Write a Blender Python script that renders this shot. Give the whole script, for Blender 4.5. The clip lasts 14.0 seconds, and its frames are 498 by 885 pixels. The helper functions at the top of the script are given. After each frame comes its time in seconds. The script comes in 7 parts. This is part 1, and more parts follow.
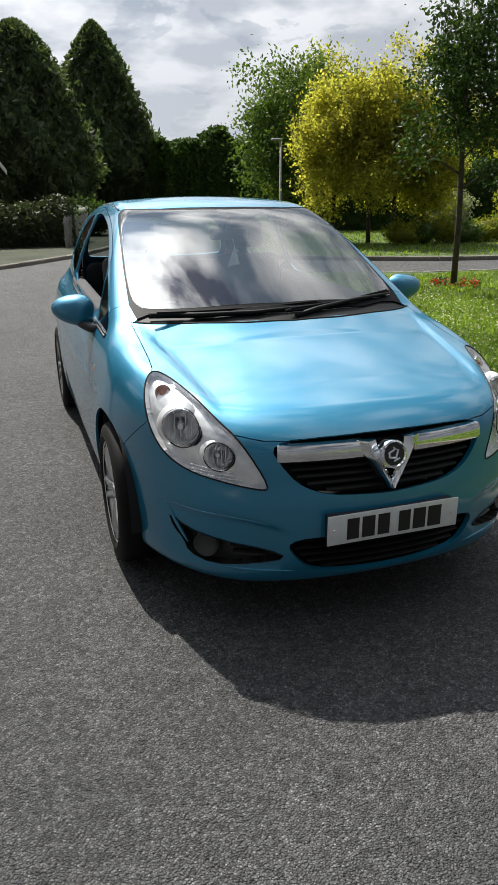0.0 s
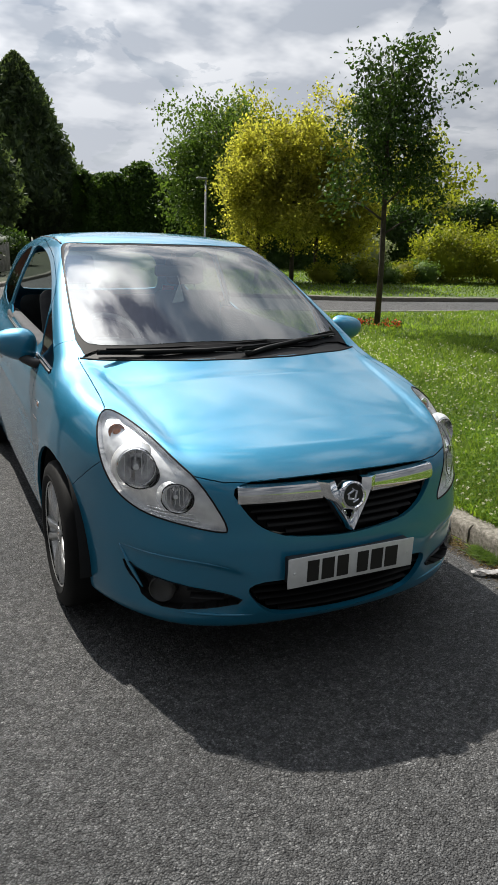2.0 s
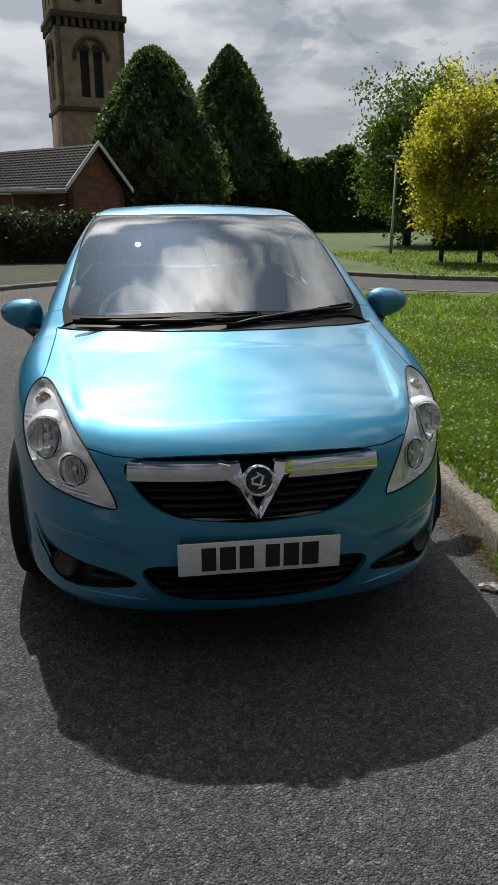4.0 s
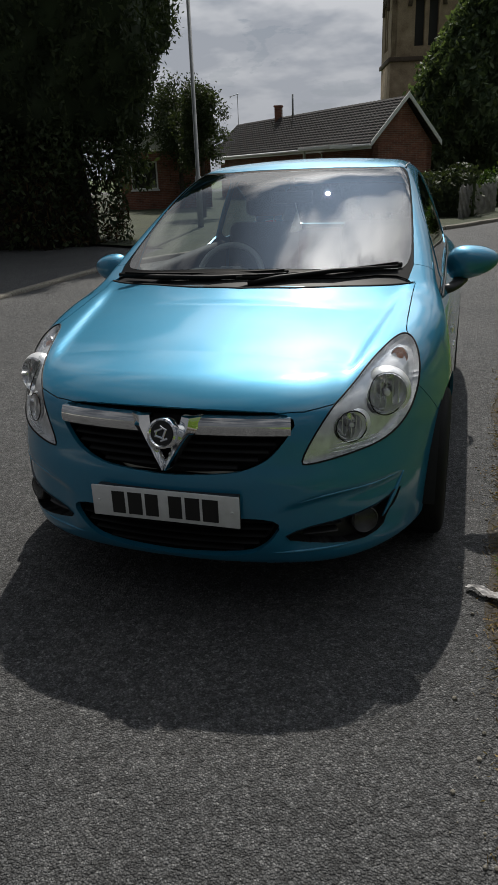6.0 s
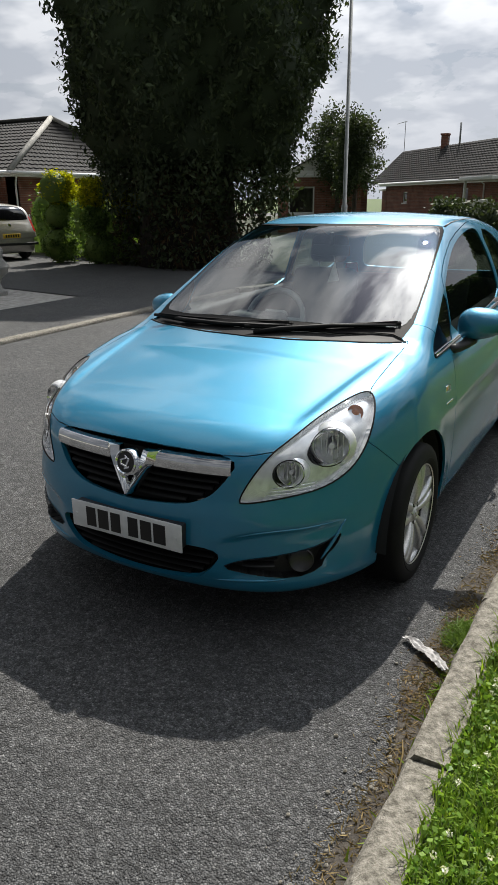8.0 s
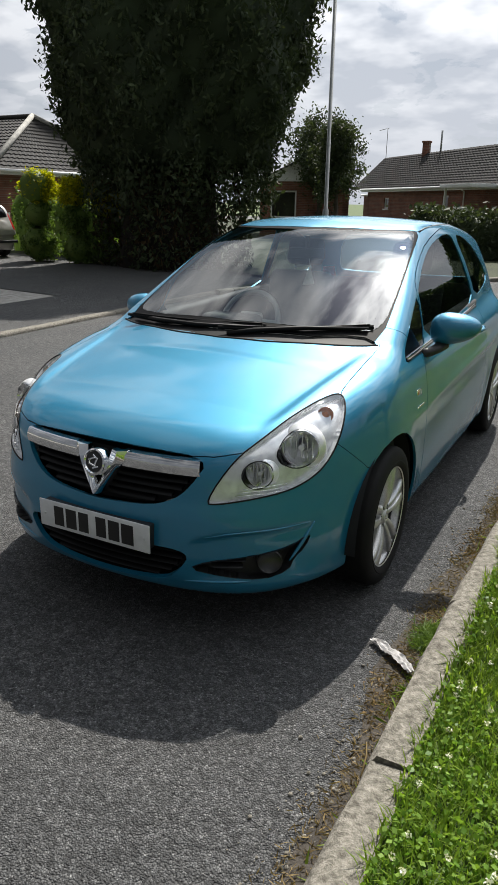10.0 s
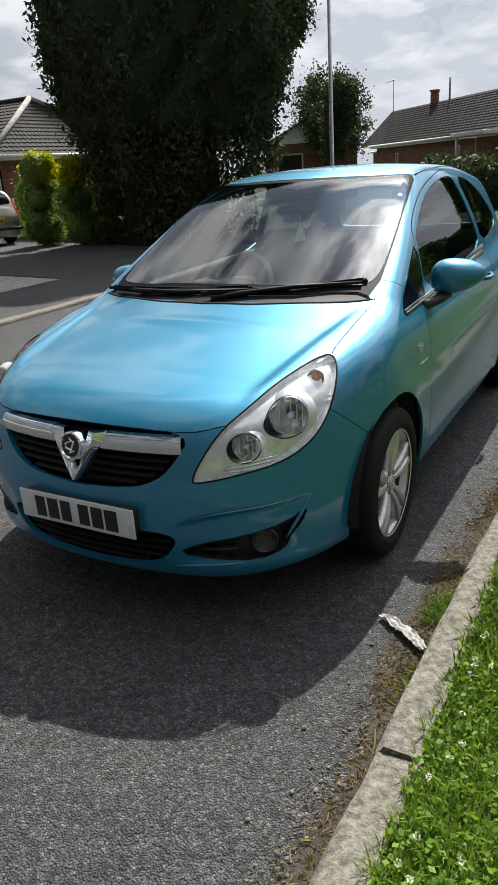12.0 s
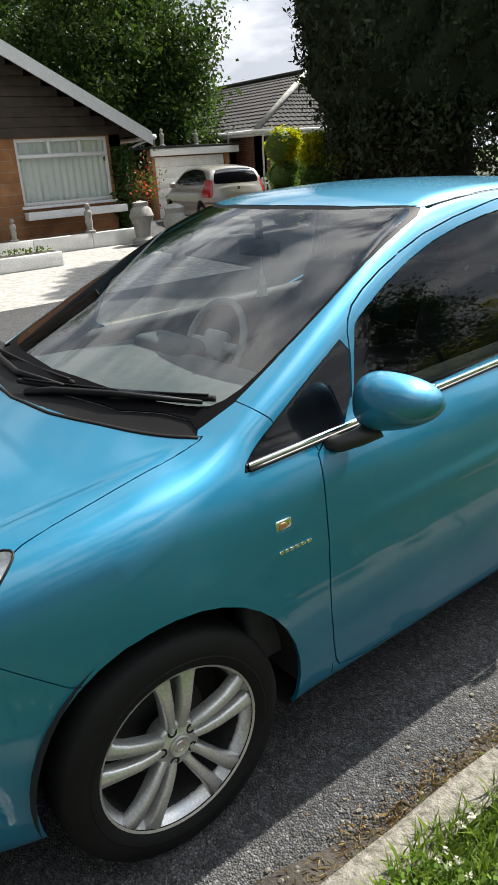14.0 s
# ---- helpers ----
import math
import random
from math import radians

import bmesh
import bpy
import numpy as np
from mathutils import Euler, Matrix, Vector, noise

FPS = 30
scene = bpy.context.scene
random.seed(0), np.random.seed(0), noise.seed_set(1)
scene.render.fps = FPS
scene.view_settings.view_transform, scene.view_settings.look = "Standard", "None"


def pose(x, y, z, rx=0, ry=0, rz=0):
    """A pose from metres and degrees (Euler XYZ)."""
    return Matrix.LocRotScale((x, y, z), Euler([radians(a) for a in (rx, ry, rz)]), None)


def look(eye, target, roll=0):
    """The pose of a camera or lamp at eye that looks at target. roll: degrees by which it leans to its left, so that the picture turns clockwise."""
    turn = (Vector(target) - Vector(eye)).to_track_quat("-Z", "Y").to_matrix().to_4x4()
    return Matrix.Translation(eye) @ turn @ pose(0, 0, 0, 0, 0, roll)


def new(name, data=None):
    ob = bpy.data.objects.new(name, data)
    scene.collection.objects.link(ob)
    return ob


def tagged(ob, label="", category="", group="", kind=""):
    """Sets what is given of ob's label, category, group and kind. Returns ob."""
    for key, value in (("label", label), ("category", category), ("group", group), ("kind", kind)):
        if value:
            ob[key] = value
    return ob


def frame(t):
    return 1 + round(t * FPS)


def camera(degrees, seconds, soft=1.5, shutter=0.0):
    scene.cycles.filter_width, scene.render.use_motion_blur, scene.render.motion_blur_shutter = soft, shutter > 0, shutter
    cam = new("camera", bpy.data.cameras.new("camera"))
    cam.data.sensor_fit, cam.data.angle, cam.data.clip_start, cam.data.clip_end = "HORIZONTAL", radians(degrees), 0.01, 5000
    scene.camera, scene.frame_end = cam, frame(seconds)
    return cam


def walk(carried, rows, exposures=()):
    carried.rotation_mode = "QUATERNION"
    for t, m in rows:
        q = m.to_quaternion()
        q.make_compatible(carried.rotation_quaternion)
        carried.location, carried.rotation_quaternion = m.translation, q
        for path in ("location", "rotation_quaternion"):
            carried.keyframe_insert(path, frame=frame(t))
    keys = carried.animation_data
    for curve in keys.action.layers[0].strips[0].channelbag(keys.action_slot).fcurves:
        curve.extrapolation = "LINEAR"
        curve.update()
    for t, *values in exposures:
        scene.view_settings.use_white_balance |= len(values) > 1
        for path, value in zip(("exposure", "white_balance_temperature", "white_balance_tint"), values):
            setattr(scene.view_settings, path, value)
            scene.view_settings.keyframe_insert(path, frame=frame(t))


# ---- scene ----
cam = camera(39.0, 14.0)
PATH = [
    (0, (-1.215, -1.988, 1.53), (-0.6, -0.207, 0.86), -0.2),
    (0.5, (-1.243, -1.952, 1.53), (-0.603, -0.184, 0.847), 1.9),
    (1, (-1.323, -1.918, 1.535), (-0.611, -0.18, 0.849), 0.2),
    (1.5, (-1.333, -1.899, 1.538), (-0.525, -0.168, 0.946), 2.7),
    (2, (-1.323, -1.894, 1.539), (-0.488, -0.17, 0.963), 2.1),
    (2.5, (-1.2, -1.957, 1.546), (-0.401, -0.225, 0.946), 0.0),
    (3, (-0.931, -2.072, 1.524), (-0.299, -0.275, 0.915), -0.4),
    (5.5, (0.588, -1.871, 1.421), (0.304, 0.003, 0.783), -1.3),
    (6, (0.895, -1.935, 1.442), (0.343, -0.151, 0.727), -2.2),
    (6.5, (1.154, -1.82, 1.475), (0.368, -0.105, 0.809), -1.6),
    (7, (1.348, -1.807, 1.579), (0.488, -0.114, 0.952), -1.3),
    (7.5, (1.513, -1.856, 1.586), (0.535, -0.248, 0.911), -0.8),
    (8, (1.603, -1.886, 1.59), (0.669, -0.243, 0.935), -0.5),
    (8.5, (1.623, -1.883, 1.589), (0.73, -0.226, 0.912), 0.5),
    (11, (1.637, -1.859, 1.58), (0.753, -0.18, 0.949), 0.8),
    (11.5, (1.636, -1.855, 1.571), (0.729, -0.195, 0.923), 0.5),
    (12, (1.674, -1.643, 1.514), (0.733, -0.032, 0.794), -4.0),
    (12.5, (1.733, -1.117, 1.517), (0.791, 0.491, 0.791), -2.9),
    (13, (1.941, -0.655, 1.533), (0.871, 0.847, 0.758), -1.8),
    (13.5, (2.016, -0.243, 1.538), (0.752, 1.092, 0.751), -2.2),
    (14, (2.043, 0.263, 1.605), (0.551, 1.369, 0.863), -3.8),
]
walk(cam, [(t, look(eye, target, roll)) for t, eye, target, roll in PATH],
     [(0.0, 0.58), (1.5, 0.54), (3.0, 0.44), (5.3, -0.38), (6.0, -0.24), (7.0, 0.12), (8.5, 0.56), (11.5, 0.56), (12.5, 0.64), (13.0, 0.66), (14.0, 1.05)])

# ---- daylight: a high sun behind broken cloud ----
SUN_FROM = Vector((-0.14, 0.78, 1.0)).normalized()
world = bpy.data.worlds.new("daylight")
scene.world = world
world.use_nodes = True
wn, wl = world.node_tree.nodes, world.node_tree.links
wn.clear()
w_out = wn.new("ShaderNodeOutputWorld")
w_bg = wn.new("ShaderNodeBackground")
w_sky = wn.new("ShaderNodeTexSky")
w_sky.sky_type = "NISHITA"
w_sky.sun_disc = False
w_sky.sun_elevation = math.asin(SUN_FROM.z)
w_sky.sun_rotation = math.atan2(SUN_FROM.x, SUN_FROM.y)
w_sky.air_density, w_sky.dust_density, w_sky.ozone_density = 1.0, 0.6, 1.0
w_co = wn.new("ShaderNodeTexCoord")
# the cloud is a flat layer overhead, so that it closes up towards the horizon
w_sep = wn.new("ShaderNodeSeparateXYZ")
wl.new(w_co.outputs["Generated"], w_sep.inputs[0])
w_up = wn.new("ShaderNodeMath")
w_up.operation = "MAXIMUM"
wl.new(w_sep.outputs["Z"], w_up.inputs[0])
w_up.inputs[1].default_value = 0.0
w_flat = wn.new("ShaderNodeMath")
w_flat.operation = "ADD"
wl.new(w_up.outputs[0], w_flat.inputs[0])
w_flat.inputs[1].default_value = 0.22
w_div = wn.new("ShaderNodeVectorMath")
w_div.operation = "DIVIDE"
wl.new(w_co.outputs["Generated"], w_div.inputs[0])
wl.new(w_flat.outputs[0], w_div.inputs[1])
w_map = wn.new("ShaderNodeMapping")
w_map.inputs["Scale"].default_value = (1.0, 1.0, 0.0)
w_map.inputs["Location"].default_value = (8.526, -4.042, 0.0)
wl.new(w_div.outputs[0], w_map.inputs["Vector"])
w_cover = wn.new("ShaderNodeTexNoise")
w_cover.inputs["Scale"].default_value = 2.6
w_cover.inputs["Detail"].default_value = 9
w_cover.inputs["Roughness"].default_value = 0.56
w_cover.inputs["Distortion"].default_value = 0.35
wl.new(w_map.outputs[0], w_cover.inputs["Vector"])
w_cut = wn.new("ShaderNodeValToRGB")
w_cut.color_ramp.elements[0].position, w_cut.color_ramp.elements[0].color = 0.34, (0, 0, 0, 1)
w_cut.color_ramp.elements[1].position, w_cut.color_ramp.elements[1].color = 0.42, (1, 1, 1, 1)
wl.new(w_cover.outputs["Fac"], w_cut.inputs[0])
w_body = wn.new("ShaderNodeTexNoise")
w_body.inputs["Scale"].default_value = 3.1
w_body.inputs["Detail"].default_value = 4
w_body.inputs["Roughness"].default_value = 0.5
wl.new(w_map.outputs[0], w_body.inputs["Vector"])
w_tone = wn.new("ShaderNodeValToRGB")
w_tone.color_ramp.elements[0].position, w_tone.color_ramp.elements[0].color = 0.43, (0.20, 0.255, 0.335, 1)
w_tone.color_ramp.elements[1].position, w_tone.color_ramp.elements[1].color = 0.59, (1.20, 1.205, 1.21, 1)
wl.new(w_body.outputs["Fac"], w_tone.inputs[0])
# haze evens the cloud out towards the horizon
w_haze = wn.new("ShaderNodeMapRange")
w_haze.inputs["From Min"].default_value, w_haze.inputs["From Max"].default_value = 0.05, 0.70
w_haze.inputs["To Min"].default_value, w_haze.inputs["To Max"].default_value = 0.93, 0.0
wl.new(w_up.outputs[0], w_haze.inputs["Value"])
w_even = wn.new("ShaderNodeMix")
w_even.data_type = "RGBA"
wl.new(w_haze.outputs[0], w_even.inputs[0])
wl.new(w_tone.outputs[0], w_even.inputs[6])
w_even.inputs[7].default_value = (0.50, 0.525, 0.575, 1)
w_open = wn.new("ShaderNodeMath")
w_open.operation = "MAXIMUM"
wl.new(w_cut.outputs[0], w_open.inputs[0])
wl.new(w_haze.outputs[0], w_open.inputs[1])
w_scale = wn.new("ShaderNodeMix")
w_scale.data_type, w_scale.blend_type = "RGBA", "MULTIPLY"
w_scale.inputs[0].default_value = 1.0
w_scale.inputs[7].default_value = (0.040, 0.040, 0.040, 1)
wl.new(w_sky.outputs[0], w_scale.inputs[6])
w_mix = wn.new("ShaderNodeMix")
w_mix.data_type = "RGBA"
wl.new(w_open.outputs[0], w_mix.inputs[0])
wl.new(w_scale.outputs[2], w_mix.inputs[6])
wl.new(w_even.outputs[2], w_mix.inputs[7])
# cloud thins and brightens towards the sun
w_dot = wn.new("ShaderNodeVectorMath")
w_dot.operation = "DOT_PRODUCT"
w_nrm = wn.new("ShaderNodeVectorMath")
w_nrm.operation = "NORMALIZE"
wl.new(w_co.outputs["Generated"], w_nrm.inputs[0])
wl.new(w_nrm.outputs[0], w_dot.inputs[0])
w_dot.inputs[1].default_value = SUN_FROM
w_near = wn.new("ShaderNodeMapRange")
w_near.inputs["From Min"].default_value, w_near.inputs["From Max"].default_value = -1.0, 1.0
wl.new(w_dot.outputs["Value"], w_near.inputs["Value"])
w_glow = wn.new("ShaderNodeValToRGB")
GLOW = ((0.0, 0.20), (0.45, 0.26), (0.65, 0.48), (0.80, 0.80), (0.87, 0.96), (0.95, 1.45), (0.985, 2.4), (1.0, 8.0))
while len(w_glow.color_ramp.elements) < len(GLOW):
    w_glow.color_ramp.elements.new(0.99)
for e, (pos, k) in zip(w_glow.color_ramp.elements, GLOW):
    e.position, e.color = pos, (k, k, k, 1)
wl.new(w_near.outputs[0], w_glow.inputs[0])
w_lit = wn.new("ShaderNodeMix")
w_lit.data_type, w_lit.blend_type = "RGBA", "MULTIPLY"
w_lit.inputs[0].default_value = 1.0
wl.new(w_mix.outputs[2], w_lit.inputs[6])
wl.new(w_glow.outputs[0], w_lit.inputs[7])
# and brightens low down, where one looks through more of it
w_low = wn.new("ShaderNodeMapRange")
w_low.inputs["From Min"].default_value, w_low.inputs["From Max"].default_value = 0.0, 0.55
w_low.inputs["To Min"].default_value, w_low.inputs["To Max"].default_value = 1.15, 1.0
wl.new(w_up.outputs[0], w_low.inputs["Value"])
w_rim = wn.new("ShaderNodeMix")
w_rim.data_type, w_rim.blend_type = "RGBA", "MULTIPLY"
w_rim.inputs[0].default_value = 1.0
wl.new(w_lit.outputs[2], w_rim.inputs[6])
wl.new(w_low.outputs[0], w_rim.inputs[7])
# the cloud bank is heavier towards the west than towards the east
w_bank = wn.new("ShaderNodeMapRange")
w_bank.interpolation_type = "SMOOTHSTEP"
w_bank.inputs["From Min"].default_value, w_bank.inputs["From Max"].default_value = -0.40, 0.35
w_bank.inputs["To Min"].default_value, w_bank.inputs["To Max"].default_value = 0.58, 1.40
wl.new(w_sep.outputs["X"], w_bank.inputs["Value"])
w_high = wn.new("ShaderNodeMapRange")
w_high.inputs["From Min"].default_value, w_high.inputs["From Max"].default_value = 0.25, 0.65
wl.new(w_up.outputs[0], w_high.inputs["Value"])
w_sides = wn.new("ShaderNodeMix")
w_sides.inputs[2].default_value = 1.0
wl.new(w_high.outputs[0], w_sides.inputs[0])
wl.new(w_bank.outputs[0], w_sides.inputs[3])
w_banked = wn.new("ShaderNodeMix")
w_banked.data_type, w_banked.blend_type = "RGBA", "MULTIPLY"
w_banked.inputs[0].default_value = 1.0
wl.new(w_rim.outputs[2], w_banked.inputs[6])
wl.new(w_sides.outputs[0], w_banked.inputs[7])
wl.new(w_banked.outputs[2], w_bg.inputs["Color"])
w_bg.inputs["Strength"].default_value = 0.87
wl.new(w_bg.outputs[0], w_out.inputs[0])

sun = new("sun", bpy.data.lights.new("sun", "SUN"))
sun.data.energy, sun.data.angle, sun.data.color = 5.0, radians(0.6), (1.0, 0.95, 0.87)
sun.matrix_world = look(SUN_FROM * 50, (0, 0, 0))


# ---- materials ----
def bare(name):
    m = bpy.data.materials.new(name)
    m.use_nodes = True
    return m, m.node_tree.nodes, m.node_tree.links, m.node_tree.nodes["Principled BSDF"]


def ramp(nodes, stops):
    r = nodes.new("ShaderNodeValToRGB")
    while len(r.color_ramp.elements) < len(stops):
        r.color_ramp.elements.new(0.5)
    for e, (pos, col) in zip(r.color_ramp.elements, stops):
        e.position, e.color = pos, (*col, 1)
    return r


def place(nodes, links, space="Object", scale=(1, 1, 1)):
    co = nodes.new("ShaderNodeTexCoord")
    mp = nodes.new("ShaderNodeMapping")
    mp.inputs["Scale"].default_value = scale
    links.new(co.outputs[space], mp.inputs["Vector"])
    return mp.outputs[0]


def grain(nodes, links, vec, scale, detail=4, rough=0.55):
    n = nodes.new("ShaderNodeTexNoise")
    n.inputs["Scale"].default_value, n.inputs["Detail"].default_value, n.inputs["Roughness"].default_value = scale, detail, rough
    links.new(vec, n.inputs["Vector"])
    return n.outputs["Fac"]


def relief(nodes, links, bsdf, height, strength, dist):
    b = nodes.new("ShaderNodeBump")
    b.inputs["Strength"].default_value, b.inputs["Distance"].default_value = strength, dist
    links.new(height, b.inputs["Height"])
    links.new(b.outputs[0], bsdf.inputs["Normal"])
    return b


def mixed(nodes, links, fac, a, b, mode="MIX"):
    m = nodes.new("ShaderNodeMix")
    m.data_type, m.blend_type = "RGBA", mode
    for sock, val in ((m.inputs[0], fac), (m.inputs[6], a), (m.inputs[7], b)):
        if isinstance(val, (int, float)):
            sock.default_value = val
        elif isinstance(val, tuple):
            sock.default_value = (*val, 1)
        else:
            links.new(val, sock)
    return m.outputs[2]


def surface(name, dark, light, rough=0.6, metal=0.0, fine=60, coarse=6, bump=0.2, dist=0.002, coat=0.0, spec=0.5):
    """A worn surface with variation at two scales."""
    m, n, l, p = bare(name)
    v = place(n, l)
    a, b = grain(n, l, v, fine), grain(n, l, v, coarse, 3)
    ra = ramp(n, [(0.3, dark), (0.7, light)])
    l.new(b, ra.inputs[0])
    rb = ramp(n, [(0.3, (0.78, 0.78, 0.78)), (0.7, (1.1, 1.1, 1.1))])
    l.new(a, rb.inputs[0])
    l.new(mixed(n, l, 1.0, ra.outputs[0], rb.outputs[0], "MULTIPLY"), p.inputs["Base Color"])
    p.inputs["Roughness"].default_value, p.inputs["Metallic"].default_value = rough, metal
    p.inputs["Coat Weight"].default_value, p.inputs["Specular IOR Level"].default_value = coat, spec
    if bump:
        relief(n, l, p, a, bump, dist)
    return m


def plain(name, col, rough=0.5, metal=0.0, coat=0.0, spec=0.5):
    m, n, l, p = bare(name)
    v = place(n, l)
    r = ramp(n, [(0.3, tuple(c * 0.9 for c in col)), (0.7, tuple(min(1, c * 1.08) for c in col))])
    l.new(grain(n, l, v, 25), r.inputs[0])
    l.new(r.outputs[0], p.inputs["Base Color"])
    p.inputs["Roughness"].default_value, p.inputs["Metallic"].default_value = rough, metal
    p.inputs["Coat Weight"].default_value, p.inputs["Specular IOR Level"].default_value = coat, spec
    return m


def pane_glass(name, tint, gloss_rough=0.0, ior=1.5):
    m, n, l, p = bare(name)
    n.remove(p)
    out = n["Material Output"]
    tr = n.new("ShaderNodeBsdfTransparent")
    tr.inputs[0].default_value = (*tint, 1)
    gl = n.new("ShaderNodeBsdfGlossy")
    gl.inputs["Roughness"].default_value = gloss_rough
    # a thin pane mirrors alike from within and from without
    lw = n.new("ShaderNodeLayerWeight")
    lw.inputs["Blend"].default_value = 0.5
    po = n.new("ShaderNodeMath")
    po.operation = "POWER"
    l.new(lw.outputs["Facing"], po.inputs[0])
    po.inputs[1].default_value = 5.0
    fr = n.new("ShaderNodeMapRange")
    fr.inputs["To Min"].default_value, fr.inputs["To Max"].default_value = ((ior - 1) / (ior + 1)) ** 2, 1.0
    l.new(po.outputs[0], fr.inputs["Value"])
    mx = n.new("ShaderNodeMixShader")
    l.new(fr.outputs[0], mx.inputs[0])
    l.new(tr.outputs[0], mx.inputs[1])
    l.new(gl.outputs[0], mx.inputs[2])
    l.new(mx.outputs[0], out.inputs["Surface"])
    return m


def leaf_stuff(name, dark, light, rough=0.5, glow=0.35):
    """Leaves: each one of its own shade, thin enough to let light through."""
    m, n, l, p = bare(name)
    g = n.new("ShaderNodeNewGeometry")
    r = ramp(n, [(0.0, dark), (1.0, light)])
    l.new(g.outputs["Random Per Island"], r.inputs[0])
    v = place(n, l)
    patch = ramp(n, [(0.35, (0.7, 0.7, 0.7)), (0.65, (1.15, 1.15, 1.15))])
    l.new(grain(n, l, v, 0.9, 3), patch.inputs[0])
    col = mixed(n, l, 1.0, r.outputs[0], patch.outputs[0], "MULTIPLY")
    l.new(col, p.inputs["Base Color"])
    p.inputs["Roughness"].default_value = rough
    p.inputs["Specular IOR Level"].default_value = 0.18
    t = n.new("ShaderNodeBsdfTranslucent")
    l.new(mixed(n, l, 1.0, col, (1.25, 1.3, 0.6), "MULTIPLY"), t.inputs[0])
    mx = n.new("ShaderNodeMixShader")
    mx.inputs[0].default_value = glow
    l.new(p.outputs[0], mx.inputs[1])
    l.new(t.outputs[0], mx.inputs[2])
    l.new(mx.outputs[0], n["Material Output"].inputs["Surface"])
    return m


def asphalt_stuff(name, base, chip, stone=260.0):
    """Worn asphalt: sharp chips of many greys with dark gaps between them."""
    m, n, l, p = bare(name)
    v = place(n, l)
    wob = n.new("ShaderNodeTexNoise")
    wob.inputs["Scale"].default_value, wob.inputs["Detail"].default_value = stone * 0.5, 2
    l.new(v, wob.inputs["Vector"])
    push = n.new("ShaderNodeVectorMath")
    push.operation = "MULTIPLY_ADD"
    l.new(wob.outputs["Color"], push.inputs[0])
    push.inputs[1].default_value = (1.6 / stone,) * 3
    l.new(v, push.inputs[2])
    v2 = push.outputs[0]
    vo = n.new("ShaderNodeTexVoronoi")
    vo.inputs["Scale"].default_value = stone * 0.60
    l.new(v2, vo.inputs["Vector"])
    sep = n.new("ShaderNodeSeparateColor")
    l.new(vo.outputs["Color"], sep.inputs[0])
    rs = ramp(n, [(0.0, tuple(c * 0.62 for c in base)), (0.5, base), (0.85, tuple(c * 1.32 for c in base)), (1.0, chip)])
    l.new(sep.outputs[0], rs.inputs[0])
    vb = n.new("ShaderNodeTexVoronoi")
    vb.inputs["Scale"].default_value = stone * 0.27
    l.new(v2, vb.inputs["Vector"])
    sep2 = n.new("ShaderNodeSeparateColor")
    l.new(vb.outputs["Color"], sep2.inputs[0])
    rb = ramp(n, [(0.0, (0.62, 0.62, 0.62)), (0.6, (1.0, 1.0, 1.0)), (1.0, (1.4, 1.4, 1.39))])
    l.new(sep2.outputs[0], rb.inputs[0])
    gap = ramp(n, [(0.25, (1.0, 1.0, 1.0)), (0.72, (0.48, 0.48, 0.48))])
    l.new(vo.outputs["Distance"], gap.inputs[0])
    big = ramp(n, [(0.3, (0.80, 0.81, 0.82)), (0.7, (1.16, 1.15, 1.14))])
    l.new(grain(n, l, v, 1.1, 5, 0.6), big.inputs[0])
    mid = ramp(n, [(0.35, (0.82, 0.82, 0.82)), (0.65, (1.14, 1.14, 1.14))])
    l.new(grain(n, l, v, 16, 5, 0.65), mid.inputs[0])
    c = rs.outputs[0]
    for layer in (rb, gap, big, mid):
        c = mixed(n, l, 1.0, c, layer.outputs[0], "MULTIPLY")
    l.new(c, p.inputs["Base Color"])
    p.inputs["Roughness"].default_value = 0.78
    p.inputs["Specular IOR Level"].default_value = 0.35
    b = relief(n, l, p, vo.outputs["Distance"], 1.0, 0.008)
    b.invert = True
    b2 = n.new("ShaderNodeBump")
    b2.inputs["Strength"].default_value, b2.inputs["Distance"].default_value = 0.8, 0.007
    l.new(grain(n, l, v, 70, 4, 0.6), b2.inputs["Height"])
    l.new(b2.outputs[0], b.inputs["Normal"])
    return m


def brick_stuff(name, c1, c2, mortar, scale=1.0, rot=(0, 0, 0)):
    m, n, l, p = bare(name)
    co = n.new("ShaderNodeTexCoord")
    mp = n.new("ShaderNodeMapping")
    mp.inputs["Rotation"].default_value = rot
    l.new(co.outputs["Object"], mp.inputs["Vector"])
    b = n.new("ShaderNodeTexBrick")
    b.inputs["Color1"].default_value, b.inputs["Color2"].default_value, b.inputs["Mortar"].default_value = (*c1, 1), (*c2, 1), (*mortar, 1)
    b.inputs["Scale"].default_value = scale
    b.inputs["Brick Width"].default_value, b.inputs["Row Height"].default_value = 0.225, 0.075
    b.inputs["Mortar Size"].default_value, b.inputs["Mortar Smooth"].default_value = 0.006, 0.3
    l.new(mp.outputs[0], b.inputs["Vector"])
    tone = ramp(n, [(0.3, (0.7, 0.7, 0.7)), (0.7, (1.2, 1.2, 1.2))])
    l.new(grain(n, l, mp.outputs[0], 3.0), tone.inputs[0])
    l.new(mixed(n, l, 1.0, b.outputs[0], tone.outputs[0], "MULTIPLY"), p.inputs["Base Color"])
    p.inputs["Roughness"].default_value = 0.85
    bb = relief(n, l, p, b.outputs["Fac"], 0.6, 0.006)
    bb.invert = True
    return m


